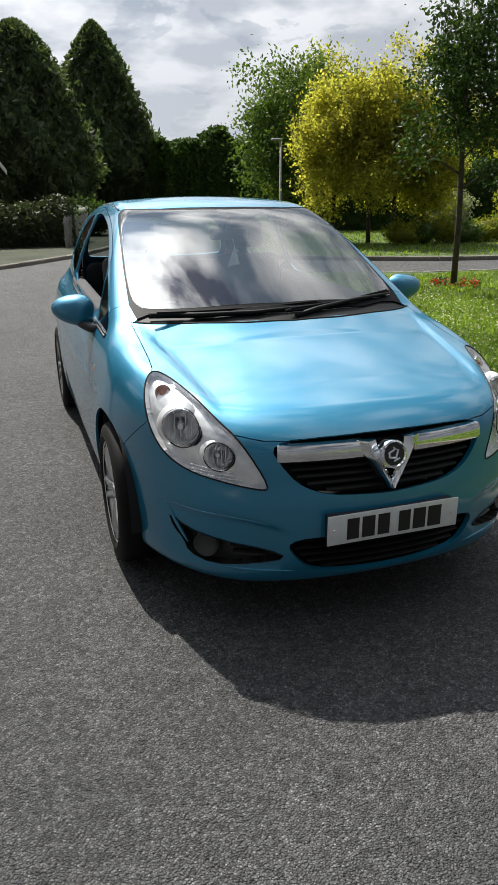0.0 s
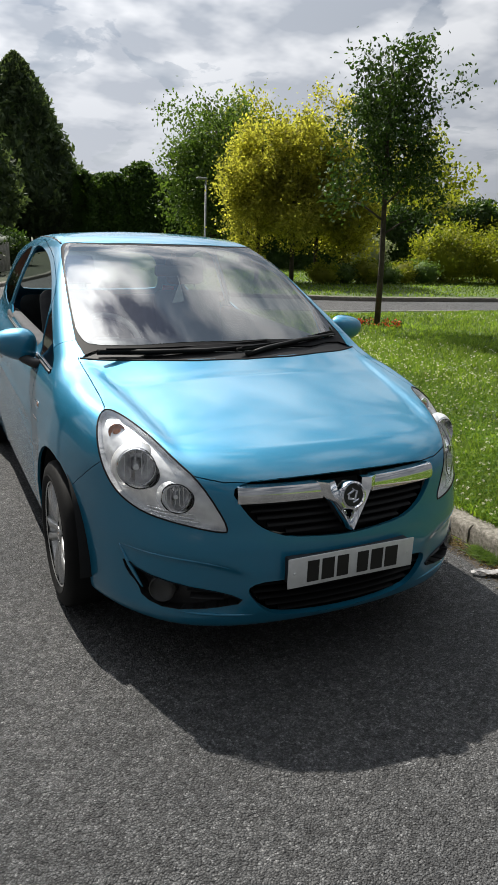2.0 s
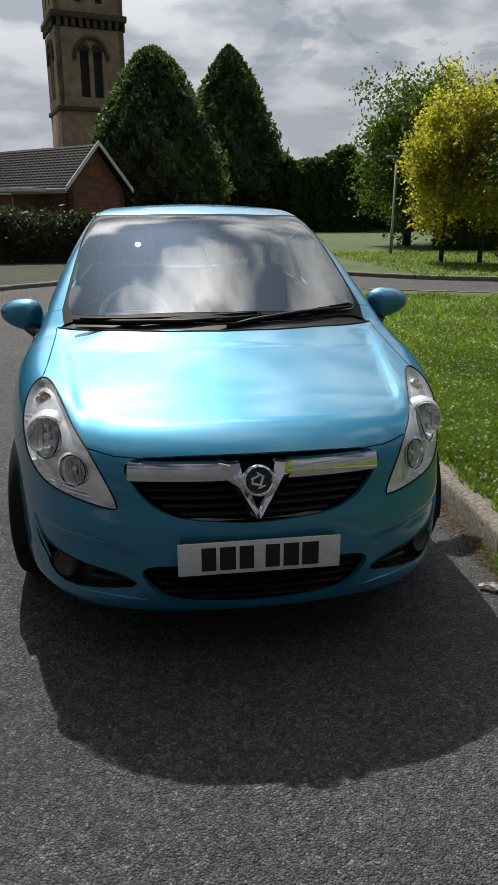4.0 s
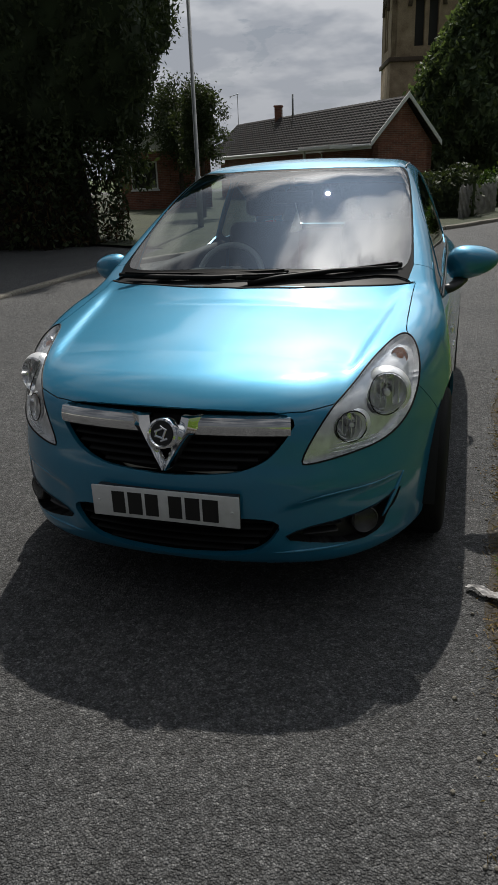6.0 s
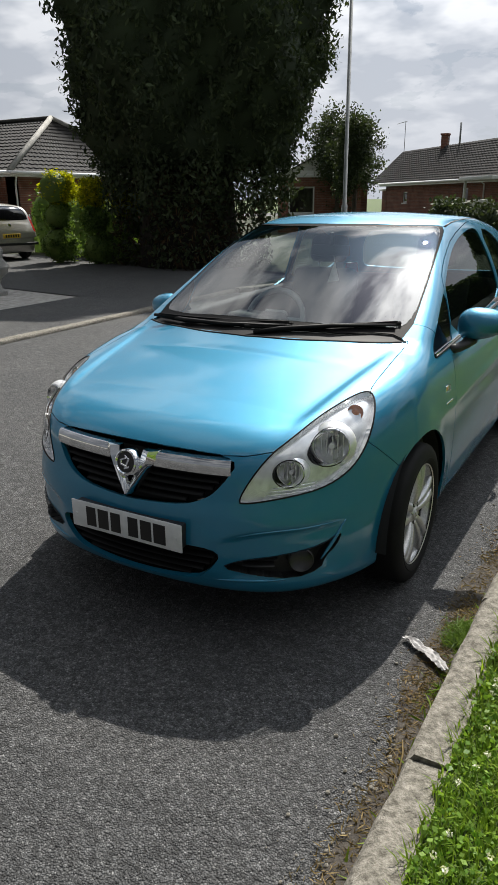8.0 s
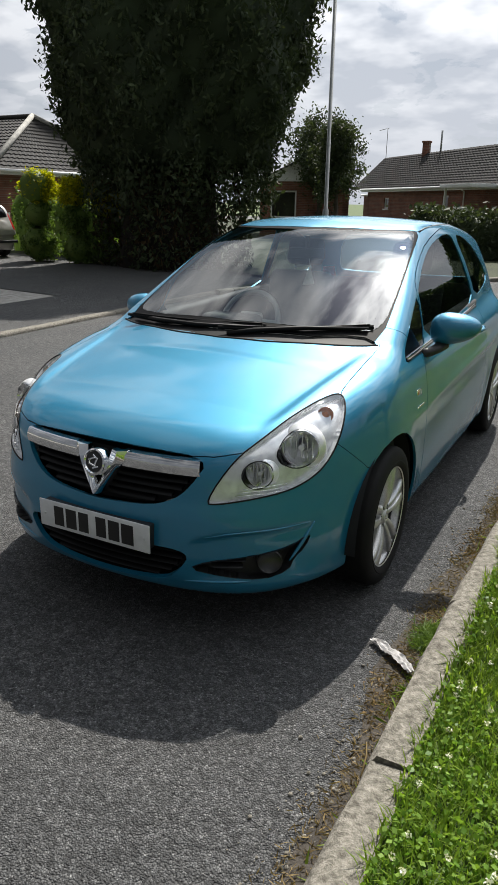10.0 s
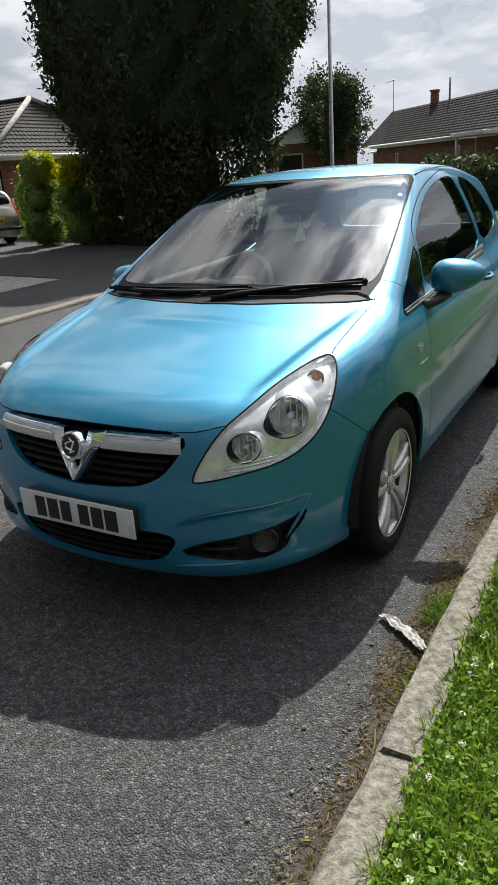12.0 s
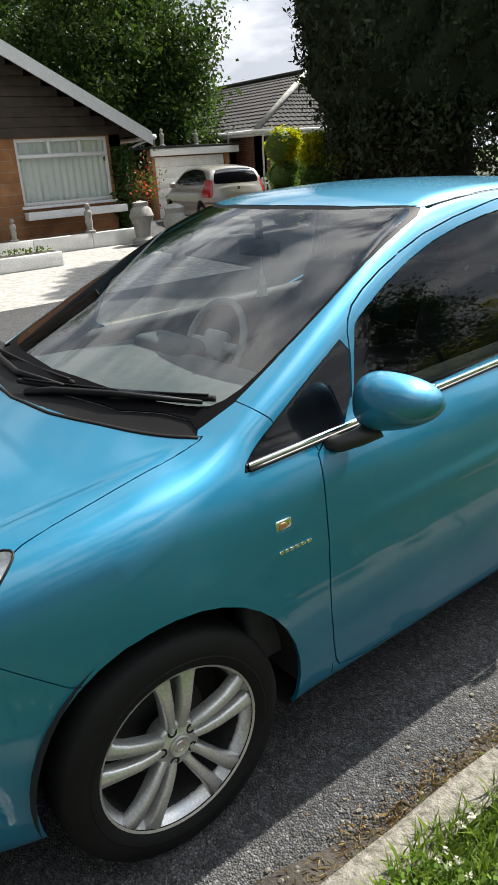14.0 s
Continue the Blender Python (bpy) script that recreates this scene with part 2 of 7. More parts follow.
def paint_stuff(name, base, flake=0.6, rough=0.40):
    """Metallic car paint under clear lacquer, with a film of dust."""
    m, n, l, p = bare(name)
    v = place(n, l)
    sp = n.new("ShaderNodeTexVoronoi")
    sp.inputs["Scale"].default_value = 1400
    l.new(v, sp.inputs["Vector"])
    sep = n.new("ShaderNodeSeparateColor")
    l.new(sp.outputs["Color"], sep.inputs[0])
    r = ramp(n, [(0.0, tuple(c * 0.86 for c in base)), (1.0, tuple(c * 1.14 for c in base))])
    l.new(sep.outputs[0], r.inputs[0])
    dust = ramp(n, [(0.45, (0, 0, 0)), (0.8, (0.05, 0.05, 0.05))])
    l.new(grain(n, l, v, 5, 6, 0.65), dust.inputs[0])
    l.new(mixed(n, l, dust.outputs[0], r.outputs[0], (0.35, 0.38, 0.38)), p.inputs["Base Color"])
    p.inputs["Metallic"].default_value = flake
    p.inputs["Roughness"].default_value = rough
    p.inputs["Coat Weight"].default_value = 1.0
    p.inputs["Coat IOR"].default_value = 1.56
    rr = ramp(n, [(0.3, (0.05, 0.05, 0.05)), (0.75, (0.11, 0.11, 0.11))])
    l.new(grain(n, l, v, 9, 5, 0.6), rr.inputs[0])
    l.new(rr.outputs[0], p.inputs["Coat Roughness"])
    return m


TEAL = paint_stuff("turquoise_metallic_paint", (0.007, 0.185, 0.320), 0.50, 0.47)
SILVER = paint_stuff("champagne_metallic_paint", (0.42, 0.40, 0.36))
CHROME = plain("chrome", (0.82, 0.83, 0.84), 0.05, 1.0)
ALLOY = surface("silver_alloy", (0.56, 0.56, 0.55), (0.62, 0.62, 0.61), 0.34, 0.75, 160, 9, 0.03, 0.0003, 0.4)
# barrel made darker than the alloy, so the gaps between spokes look dark
BARREL = surface("dark_barrel_grey", (0.035, 0.034, 0.033), (0.075, 0.073, 0.070), 0.6, 0.3, 60, 8, 0.1, 0.0005)
BLACK_PLASTIC = surface("black_plastic", (0.012, 0.012, 0.013), (0.022, 0.022, 0.023), 0.42, 0, 300, 8, 0.15, 0.0004)
GLOSS_BLACK = plain("gloss_black", (0.004, 0.004, 0.005), 0.06, 0, 0.0, 0.45)
RUBBER = surface("tyre_rubber", (0.0035, 0.0035, 0.0035), (0.007, 0.007, 0.0068), 0.75, 0, 120, 9, 0.3, 0.001, 0.0, 0.25)
DARK = plain("underside", (0.01, 0.01, 0.01), 0.9)
TRIM = surface("grey_trim_fabric", (0.035, 0.036, 0.04), (0.06, 0.06, 0.065), 0.85, 0, 220, 12, 0.3, 0.001)
DASH = plain("grey_dashboard", (0.125, 0.128, 0.130), 0.75, 0, 0, 0.3)
FRIT = plain("black_enamel", (0.003, 0.003, 0.0035), 0.5, 0, 0, 0.05)
PALE_TRIM = surface("pale_grey_trim", (0.50, 0.50, 0.50), (0.60, 0.60, 0.59), 0.7, 0, 200, 9, 0.2, 0.0006)
# index raised above plain glass, so the windscreen mirrors more sky
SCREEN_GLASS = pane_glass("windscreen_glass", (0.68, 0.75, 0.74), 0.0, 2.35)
SIDE_GLASS = pane_glass("tinted_side_glass", (0.36, 0.40, 0.39), 0.0, 1.6)
LENS = pane_glass("clear_lens", (0.97, 0.98, 0.985), 0.02, 1.5)
BOWL = plain("reflector", (0.95, 0.95, 0.96), 0.10, 1.0)
HOUSING = surface("headlamp_silver", (0.78, 0.78, 0.79), (0.86, 0.86, 0.87), 0.24, 0.45, 30, 9, 0.25, 0.004, 0.6)
COLLAR = plain("satin_chrome", (0.93, 0.93, 0.94), 0.28, 0.55)
FOG_BOWL = plain("dull_fog_reflector", (0.035, 0.035, 0.034), 0.3, 0.6)
SCUTTLE = surface("black_plastic_scuttle", (0.003, 0.003, 0.0033), (0.006, 0.006, 0.0064), 0.55, 0, 200, 9, 0.1, 0.0004, 0.0, 0.2)
AMBER = plain("amber_plastic", (0.50, 0.20, 0.10), 0.3, 0, 0.4)
RED_LENS = plain("red_lens", (0.42, 0.012, 0.015), 0.15, 0, 1.0)
PLATE_WHITE = plain("plate_white", (0.62, 0.63, 0.63), 0.3, 0, 0.4)
PLATE_YELLOW = plain("plate_yellow", (0.62, 0.42, 0.04), 0.4)
INK = plain("black_print", (0.006, 0.006, 0.006), 0.4)
WHITE_PAINT = surface("white_paint", (0.66, 0.66, 0.64), (0.80, 0.80, 0.78), 0.5, 0, 40, 3, 0.1, 0.001)
ASPHALT = asphalt_stuff("asphalt", (0.090, 0.091, 0.092), (0.195, 0.195, 0.194), 265)
KERB = surface("kerb_concrete", (0.080, 0.072, 0.055), (0.275, 0.255, 0.215), 0.92, 0, 150, 48, 1.0, 0.006)
SOIL = surface("soil", (0.026, 0.022, 0.018), (0.066, 0.056, 0.045), 0.95, 0, 60, 6, 0.9, 0.01)
BARK = surface("bark", (0.035, 0.026, 0.02), (0.10, 0.078, 0.06), 0.9, 0, 40, 8, 0.9, 0.01)
TURF = surface("turf_base", (0.032, 0.060, 0.008), (0.078, 0.120, 0.022), 0.9, 0, 45, 1.2, 0.8, 0.02)


# ---- building tools ----
def thing(name, at, label, category, group="", kind=""):
    ob = new(name)
    ob.location = at
    ob.empty_display_size = 0.1
    return tagged(ob, label, category, group, kind)


def put_mesh(name, verts, faces, material, parent=None, label="", smooth=True, normals=None):
    """One mesh object from arrays; faces is a list of index tuples or an (n, k) array."""
    me = bpy.data.meshes.new(name)
    verts = np.asarray(verts, dtype=np.float32).reshape(-1, 3)
    if isinstance(faces, np.ndarray):
        n, k = faces.shape
        me.vertices.add(len(verts))
        me.vertices.foreach_set("co", verts.ravel())
        me.loops.add(n * k)
        me.loops.foreach_set("vertex_index", faces.astype(np.int32).ravel())
        me.polygons.add(n)
        me.polygons.foreach_set("loop_start", np.arange(0, n * k, k, dtype=np.int32))
        me.update(calc_edges=True)
        me.validate()
    else:
        me.from_pydata(verts.tolist(), [], faces)
        me.update()
    me.materials.append(material)
    if smooth:
        me.polygons.foreach_set("use_smooth", [True] * len(me.polygons))
    if normals is not None:
        me.normals_split_custom_set_from_vertices(normals)
    ob = new(name, me)
    if parent is not None:
        attach(ob, parent)
    if label:
        tagged(ob, label)
    return ob


def attach(ob, parent):
    ob.parent = parent
    ob.matrix_parent_inverse = world_of(parent).inverted()


def world_of(ob):
    if ob.parent is None:
        return ob.matrix_basis.copy()
    return world_of(ob.parent) @ ob.matrix_parent_inverse @ ob.matrix_basis


def part(name, bm, material, parent, label="", smooth=False, sharp=35):
    """Links a bmesh as one mesh object under a thing or a part."""
    me = bpy.data.meshes.new(name)
    bmesh.ops.recalc_face_normals(bm, faces=bm.faces[:])
    if smooth:
        for f in bm.faces:
            f.smooth = True
        for e in bm.edges:
            if len(e.link_faces) == 2 and e.calc_face_angle(0) > radians(sharp):
                e.smooth = False
    bm.to_mesh(me)
    bm.free()
    me.materials.append(material)
    ob = new(name, me)
    if parent is not None:
        attach(ob, parent)
    if label:
        tagged(ob, label)
    return ob


def box(bm, lo, hi, bevel=0.0, m=None, segs=2):
    """A box from corner to corner, with rounded edges, added to bm."""
    c = [(a + b) / 2 for a, b in zip(lo, hi)]
    s = [abs(b - a) for a, b in zip(lo, hi)]
    r = bmesh.ops.create_cube(bm, size=1.0)
    vs = r["verts"]
    bmesh.ops.scale(bm, vec=s, verts=vs)
    bmesh.ops.translate(bm, vec=c, verts=vs)
    if bevel:
        es = list({e for v in vs for e in v.link_edges})
        out = bmesh.ops.bevel(bm, geom=es, offset=min(bevel, min(s) * 0.45), segments=segs, affect="EDGES", profile=0.5)
        vs = list({v for f in out["faces"] for v in f.verts} | {v for v in vs if v.is_valid})
    if m is not None:
        bmesh.ops.transform(bm, matrix=m, verts=vs)
    return vs


def slab(name, lo, hi, material, parent, label="", bevel=0.004, m=None):
    bm = bmesh.new()
    box(bm, lo, hi, bevel, m)
    return part(name, bm, material, parent, label, True)


def tube_arrays(points, radii, sides=8, caps=True):
    pts = [Vector(p) for p in points]
    verts, faces = [], []
    side = None
    for i, p in enumerate(pts):
        d = (pts[min(i + 1, len(pts) - 1)] - pts[max(i - 1, 0)]).normalized()
        if side is None:
            side = d.orthogonal().normalized()
        side = (side - d * side.dot(d)).normalized()
        up = d.cross(side)
        r = radii[i] if hasattr(radii, "__len__") else radii
        for k in range(sides):
            a = 2 * math.pi * k / sides
            verts.append(p + (side * math.cos(a) + up * math.sin(a)) * r)
    for i in range(len(pts) - 1):
        for k in range(sides):
            a, b = i * sides + k, i * sides + (k + 1) % sides
            faces.append((a, b, b + sides, a + sides))
    if caps:
        faces.append(tuple(range(sides))[::-1])
        faces.append(tuple(range((len(pts) - 1) * sides, len(pts) * sides)))
    return verts, faces


def tube(name, points, radii, material, parent, label="", sides=8):
    v, f = tube_arrays(points, radii, sides)
    return put_mesh(name, [tuple(q) for q in v], f, material, parent, label)


def lathe(name, profile, material, parent, label="", steps=32, m=None, closed=False):
    """Turns an (r, h) profile round the z axis."""
    verts, faces, k = [], [], len(profile)
    for i in range(steps):
        a = 2 * math.pi * i / steps
        for r, h in profile:
            verts.append((r * math.cos(a), r * math.sin(a), h))
    for i in range(steps):
        j = (i + 1) % steps
        for q in range(k if closed else k - 1):
            w = (q + 1) % k
            faces.append((i * k + q, j * k + q, j * k + w, i * k + w))
    bm = bmesh.new()
    vs = [bm.verts.new(v) for v in verts]
    for f in faces:
        try:
            bm.faces.new([vs[i] for i in f])
        except ValueError:
            pass
    bmesh.ops.remove_doubles(bm, verts=bm.verts[:], dist=1e-5)
    if m is not None:
        bmesh.ops.transform(bm, matrix=m, verts=bm.verts[:])
    return part(name, bm, material, parent, label, True)


def sheet(name, poly, z0, z1, material, parent=None, label="", bevel=0.0):
    """A flat plate with the given outline in x and y."""
    bm = bmesh.new()
    lo = [bm.verts.new((x, y, z0)) for x, y in poly]
    f = bm.faces.new(lo)
    if z1 != z0:
        r = bmesh.ops.extrude_face_region(bm, geom=[f])
        bmesh.ops.translate(bm, vec=(0, 0, z1 - z0), verts=[g for g in r["geom"] if isinstance(g, bmesh.types.BMVert)])
    return part(name, bm, material, parent, label)


def leaf_arrays(centres, size, rng, spread=1.0, droop=0.0, aspect=0.5):
    """Small folded leaves at the given centres: verts, quads."""
    n = len(centres)
    d = rng.normal(size=(n, 3))
    d[:, 2] = d[:, 2] * spread - droop
    d /= np.linalg.norm(d, axis=1)[:, None]
    s = np.cross(d, rng.normal(size=(n, 3)))
    s /= np.linalg.norm(s, axis=1)[:, None] + 1e-9
    ln = (size * (0.6 + 0.8 * rng.random(n)))[:, None]
    c = np.asarray(centres)
    v = np.stack([c - d * ln * 0.5, c + s * ln * aspect * 0.5, c + d * ln * 0.5, c - s * ln * aspect * 0.5], axis=1).reshape(-1, 3)
    return v, np.arange(4 * n).reshape(n, 4)


def clumps(centre, radii, count, per, puff, rng, hollow=0.55, lumps=0.25):
    """Leaf centres in clumps that fill an uneven ellipsoid."""
    u = rng.normal(size=(count, 3))
    u /= np.linalg.norm(u, axis=1)[:, None]
    r = hollow + (1 - hollow) * rng.random(count) ** 0.6
    r *= 1 + lumps * np.sin(u[:, 0] * 5.1 + u[:, 1] * 3.7 + centre[0]) * np.cos(u[:, 2] * 4.3 + centre[1])
    c = np.asarray(centre) + u * r[:, None] * np.asarray(radii)
    p = np.repeat(c, per, axis=0)
    return p + rng.normal(size=p.shape) * puff
def curve(pts):
    """A smooth curve through (u, v) knots, as a function on arrays."""
    u = np.array([p[0] for p in pts], float)
    v = np.array([p[1] for p in pts], float)
    d = np.diff(v) / np.diff(u)
    m = np.empty_like(v)
    m[0], m[-1] = d[0], d[-1]
    w1, w2 = np.diff(u)[1:], np.diff(u)[:-1]
    same = d[:-1] * d[1:] > 0
    with np.errstate(divide="ignore", invalid="ignore"):
        m[1:-1] = np.where(same, (w1 + w2) / (w1 / d[1:] + w2 / d[:-1]), 0.0)

    def at(q):
        q = np.asarray(q, float)
        i = np.clip(np.searchsorted(u, q) - 1, 0, len(u) - 2)
        h = u[i + 1] - u[i]
        s = (q - u[i]) / h
        c = np.clip(s, 0, 1)
        val = ((2 * c**3 - 3 * c**2 + 1) * v[i] + (c**3 - 2 * c**2 + c) * h * m[i]
               + (3 * c**2 - 2 * c**3) * v[i + 1] + (c**3 - c**2) * h * m[i + 1])
        return val + np.where(s < 0, s * h * m[i], 0) + np.where(s > 1, (s - 1) * h * m[i + 1], 0)
    return at


def smax(a, b, k):
    h = np.maximum(k - np.abs(a - b), 0) / k
    return np.maximum(a, b) + h * h * k * 0.25


def smin(a, b, k):
    return -smax(-a, -b, k)


def bump(q, c, w):
    return np.exp(-((q - c) / w) ** 2)


HUB_Y, REAR_Y, HUB_Z = 0.872, 3.376, 0.303
PLAN_W = curve([(-0.3, 0.80), (0.3, 0.846), (0.86, 0.869), (1.6, 0.876), (2.6, 0.876), (3.4, 0.868), (4.0, 0.80)])
SIDE_IN = curve([(0.15, 0.050), (0.25, 0.022), (0.42, 0.004), (0.56, 0.0), (0.70, 0.006), (0.82, 0.022), (0.92, 0.055), (1.0, 0.10)])
NOSE = curve([(0.16, 0.075), (0.22, 0.024), (0.30, 0.000), (0.40, -0.006), (0.50, 0.002), (0.58, 0.018), (0.66, 0.032), (0.73, 0.055), (0.80, 0.11), (0.95, 0.30)])
HOOD = curve([(0.0, 0.715), (0.08, 0.765), (0.2, 0.818), (0.4, 0.876), (0.6, 0.922), (0.8, 0.962), (1.0, 0.995), (1.3, 1.0), (4.2, 1.03)])
ROOF = curve([(1.5, 1.37), (1.8, 1.450), (2.1, 1.492), (2.45, 1.508), (2.9, 1.494), (3.4, 1.445), (3.85, 1.37)])
TAIL = curve([(0.2, 3.99), (0.45, 4.07), (0.75, 4.06), (0.95, 4.01), (1.2, 3.90), (1.45, 3.72)])


def body_lower(x, y, z):
    arch = np.maximum(bump(np.hypot(y - HUB_Y, z - HUB_Z), 0.37, 0.075), bump(np.hypot(y - REAR_Y, z - HUB_Z), 0.37, 0.075))
    crease = 0.006 * bump(z, 0.70 + 0.03 * (y - 2), 0.03) * np.clip(y - 1.0, 0, 1)
    side = x - (PLAN_W(y) - SIDE_IN(z) + 0.006 * arch + crease)
    c = 0.26 * x**2 + 1.25 * x**6
    slope = 0.52 * x + 7.5 * x**5
    step = 0.017 / (1 + np.exp((z - 0.466 + 0.9 * np.maximum(0.60 - x, 0) ** 2) / 0.006)) / (1 + np.exp((0.40 - x) / 0.02)) / (1 + np.exp((x - 0.735) / 0.014)) / (1 + np.exp((0.27 - z) / 0.010))
    nose = (NOSE(z) + c + step - y) / np.sqrt(1 + np.minimum(slope, 1.6) ** 2)
    tail = (y - (TAIL(z) - 0.20 * x**2 - 0.9 * x**6)) / 1.2
    lift = -0.014 / (1 + np.exp((x - 0.515 - 0.14 * y) / 0.011)) * np.clip((y - 0.06) / 0.3, 0, 1)
    top = z - (HOOD(y) - 0.085 * x**2 - 0.03 * x**6 + 0.006 + lift)
    low = 0.185 - z
    f = smax(smax(nose, tail, 0.02), side, 0.09)
    f = smax(f, top, 0.075)
    return smax(f, low, 0.05)


def body_cabin(x, y, z):
    screen = (z - (0.985 + 0.475 * (y - 0.90 - 0.42 * x**2))) / 1.1
    roof = z - (ROOF(y) - 0.10 * x**2)
    h = z - 0.92
    side = x - (0.795 - 0.24 * h - 0.32 * h * h - 0.035 * np.clip(y - 2.3, 0, 3) ** 2)
    tail = (y - (TAIL(z) - 0.03 - 0.25 * x**2)) / 1.2
    f = smax(screen, roof, 0.09)
    f = smax(f, side, 0.045 + 0.03 * np.clip((y - 1.7) / 0.5, 0, 1))
    f = smax(f, tail, 0.08)
    return smax(smax(f, 0.6 - z, 0.02), 0.82 - y, 0.02)


def body_field(x, y, z):
    x = np.abs(x)
    return smin(body_lower(x, y, z), body_cabin(x, y, z), 0.05)


def gradient(field, p, e=0.0015):
    g = np.empty_like(p)
    for i in range(3):
        d = np.zeros(3)
        d[i] = e
        a, b = p + d, p - d
        g[:, i] = field(a[:, 0], a[:, 1], a[:, 2]) - field(b[:, 0], b[:, 1], b[:, 2])
    return g / (2 * e)


def unit(v):
    return v / (np.linalg.norm(v, axis=1)[:, None] + 1e-12)


def skin(field, hi, y0, z0, h):
    """The half skin (x from 0 up) of a field's inside, as vertices and quads."""
    xs = np.arange(-h / 2, hi[0], h)
    ys = np.arange(y0, hi[1], h)
    zs = np.arange(z0, hi[2], h)
    g = np.meshgrid(xs, ys, zs, indexing="ij")
    inside = field(*g) < 0
    nx, ny, nz = inside.shape
    tally = np.zeros((nx - 1, ny - 1, nz - 1), np.int8)
    for a in (0, 1):
        for b in (0, 1):
            for c in (0, 1):
                tally += inside[a:nx - 1 + a, b:ny - 1 + b, c:nz - 1 + c]
    live = (tally > 0) & (tally < 8)
    index = np.full(live.shape, -1)
    cells = np.argwhere(live)
    index[live] = np.arange(len(cells))
    p = np.stack([xs[cells[:, 0]], ys[cells[:, 1]], zs[cells[:, 2]]], axis=1) + h / 2
    middle = cells[:, 0] == 0
    for _ in range(5):
        f = field(p[:, 0], p[:, 1], p[:, 2])
        gr = gradient(field, p)
        step = (f / (np.sum(gr * gr, axis=1) + 1e-6))[:, None] * gr
        size = np.linalg.norm(step, axis=1)[:, None]
        p = p - step * np.minimum(1, 0.6 * h / (size + 1e-9))
        p[middle, 0] = 0.0
    quads = []
    for ax in range(3):
        sl = [slice(None)] * 3
        sh = [slice(None)] * 3
        sl[ax], sh[ax] = slice(0, -1), slice(1, None)
        a, b = inside[tuple(sl)], inside[tuple(sh)]
        e = np.argwhere(a != b)
        o1, o2 = [(1, 2), (2, 0), (0, 1)][ax]
        ok = (e[:, o1] > 0) & (e[:, o2] > 0) & (e[:, o1] < live.shape[o1]) & (e[:, o2] < live.shape[o2])
        e = e[ok]
        flip = b[tuple(e.T)]
        q = []
        for d1, d2 in ((-1, -1), (0, -1), (0, 0), (-1, 0)):
            w = e.copy()
            w[:, o1] += d1
            w[:, o2] += d2
            q.append(index[tuple(w.T)])
        q = np.stack(q, axis=1)
        q[flip] = q[flip][:, ::-1]
        quads.append(q[(q >= 0).all(axis=1)])
    return p, np.concatenate(quads)


def rounded(poly, times=2, closed=True):
    for _ in range(times):
        out = []
        for i in range(len(poly)):
            a, b = np.array(poly[i], float), np.array(poly[(i + 1) % len(poly)], float)
            out += [a * 0.75 + b * 0.25, a * 0.25 + b * 0.75]
        poly = out
    return np.array(poly)


def within(uv, poly):
    inside = np.zeros(len(uv), bool)
    x, y = uv[:, 0], uv[:, 1]
    for i in range(len(poly)):
        (x1, y1), (x2, y2) = poly[i], poly[(i + 1) % len(poly)]
        if y1 == y2:
            continue
        hit = ((y1 > y) != (y2 > y)) & (x < (x2 - x1) * (y - y1) / (y2 - y1) + x1)
        inside ^= hit
    return inside


class Stencil:
    """An outline that is cut into a skin along one direction of sight."""

    def __init__(self, u, v, poly, keep, soft=2):
        self.u, self.v, self.keep = Vector(u), Vector(v), keep
        self.poly = rounded(poly, soft) if soft else np.array(poly, float)

    def uv(self, p):
        return np.stack([p @ np.array(self.u), p @ np.array(self.v)], axis=1)

    def cut(self, bm):
        u, v, poly = self.u, self.v, self.poly
        lo, hi = poly.min(0) - 0.05, poly.max(0) + 0.05
        near = []
        for f in bm.faces:
            c = f.calc_center_median()
            if lo[0] < c.dot(u) < hi[0] and lo[1] < c.dot(v) < hi[1] and self.keep(c):
                near.append(f)
        for i in range(len(poly)):
            a, b = poly[i], poly[(i + 1) % len(poly)]
            mid, reach = (a + b) / 2, np.linalg.norm(b - a) / 2 + 0.025
            if reach < 0.0251:
                continue
            pick = []
            for f in near:
                c = f.calc_center_median()
                if abs(c.dot(u) - mid[0]) < reach and abs(c.dot(v) - mid[1]) < reach:
                    pick.append(f)
            if not pick:
                continue
            no = (u * -float(b[1] - a[1]) + v * float(b[0] - a[0])).normalized()
            geom = list({x for f in pick for x in (f, *f.edges, *f.verts)})
            r = bmesh.ops.bisect_plane(bm, geom=geom, dist=2e-4, plane_co=u * a[0] + v * a[1], plane_no=no)
            fresh = [g for g in r["geom"] if isinstance(g, bmesh.types.BMFace) and g.is_valid]
            near = list({f for f in near if f.is_valid} | set(fresh))

    def holds(self, p):
        return within(self.uv(p), self.poly)


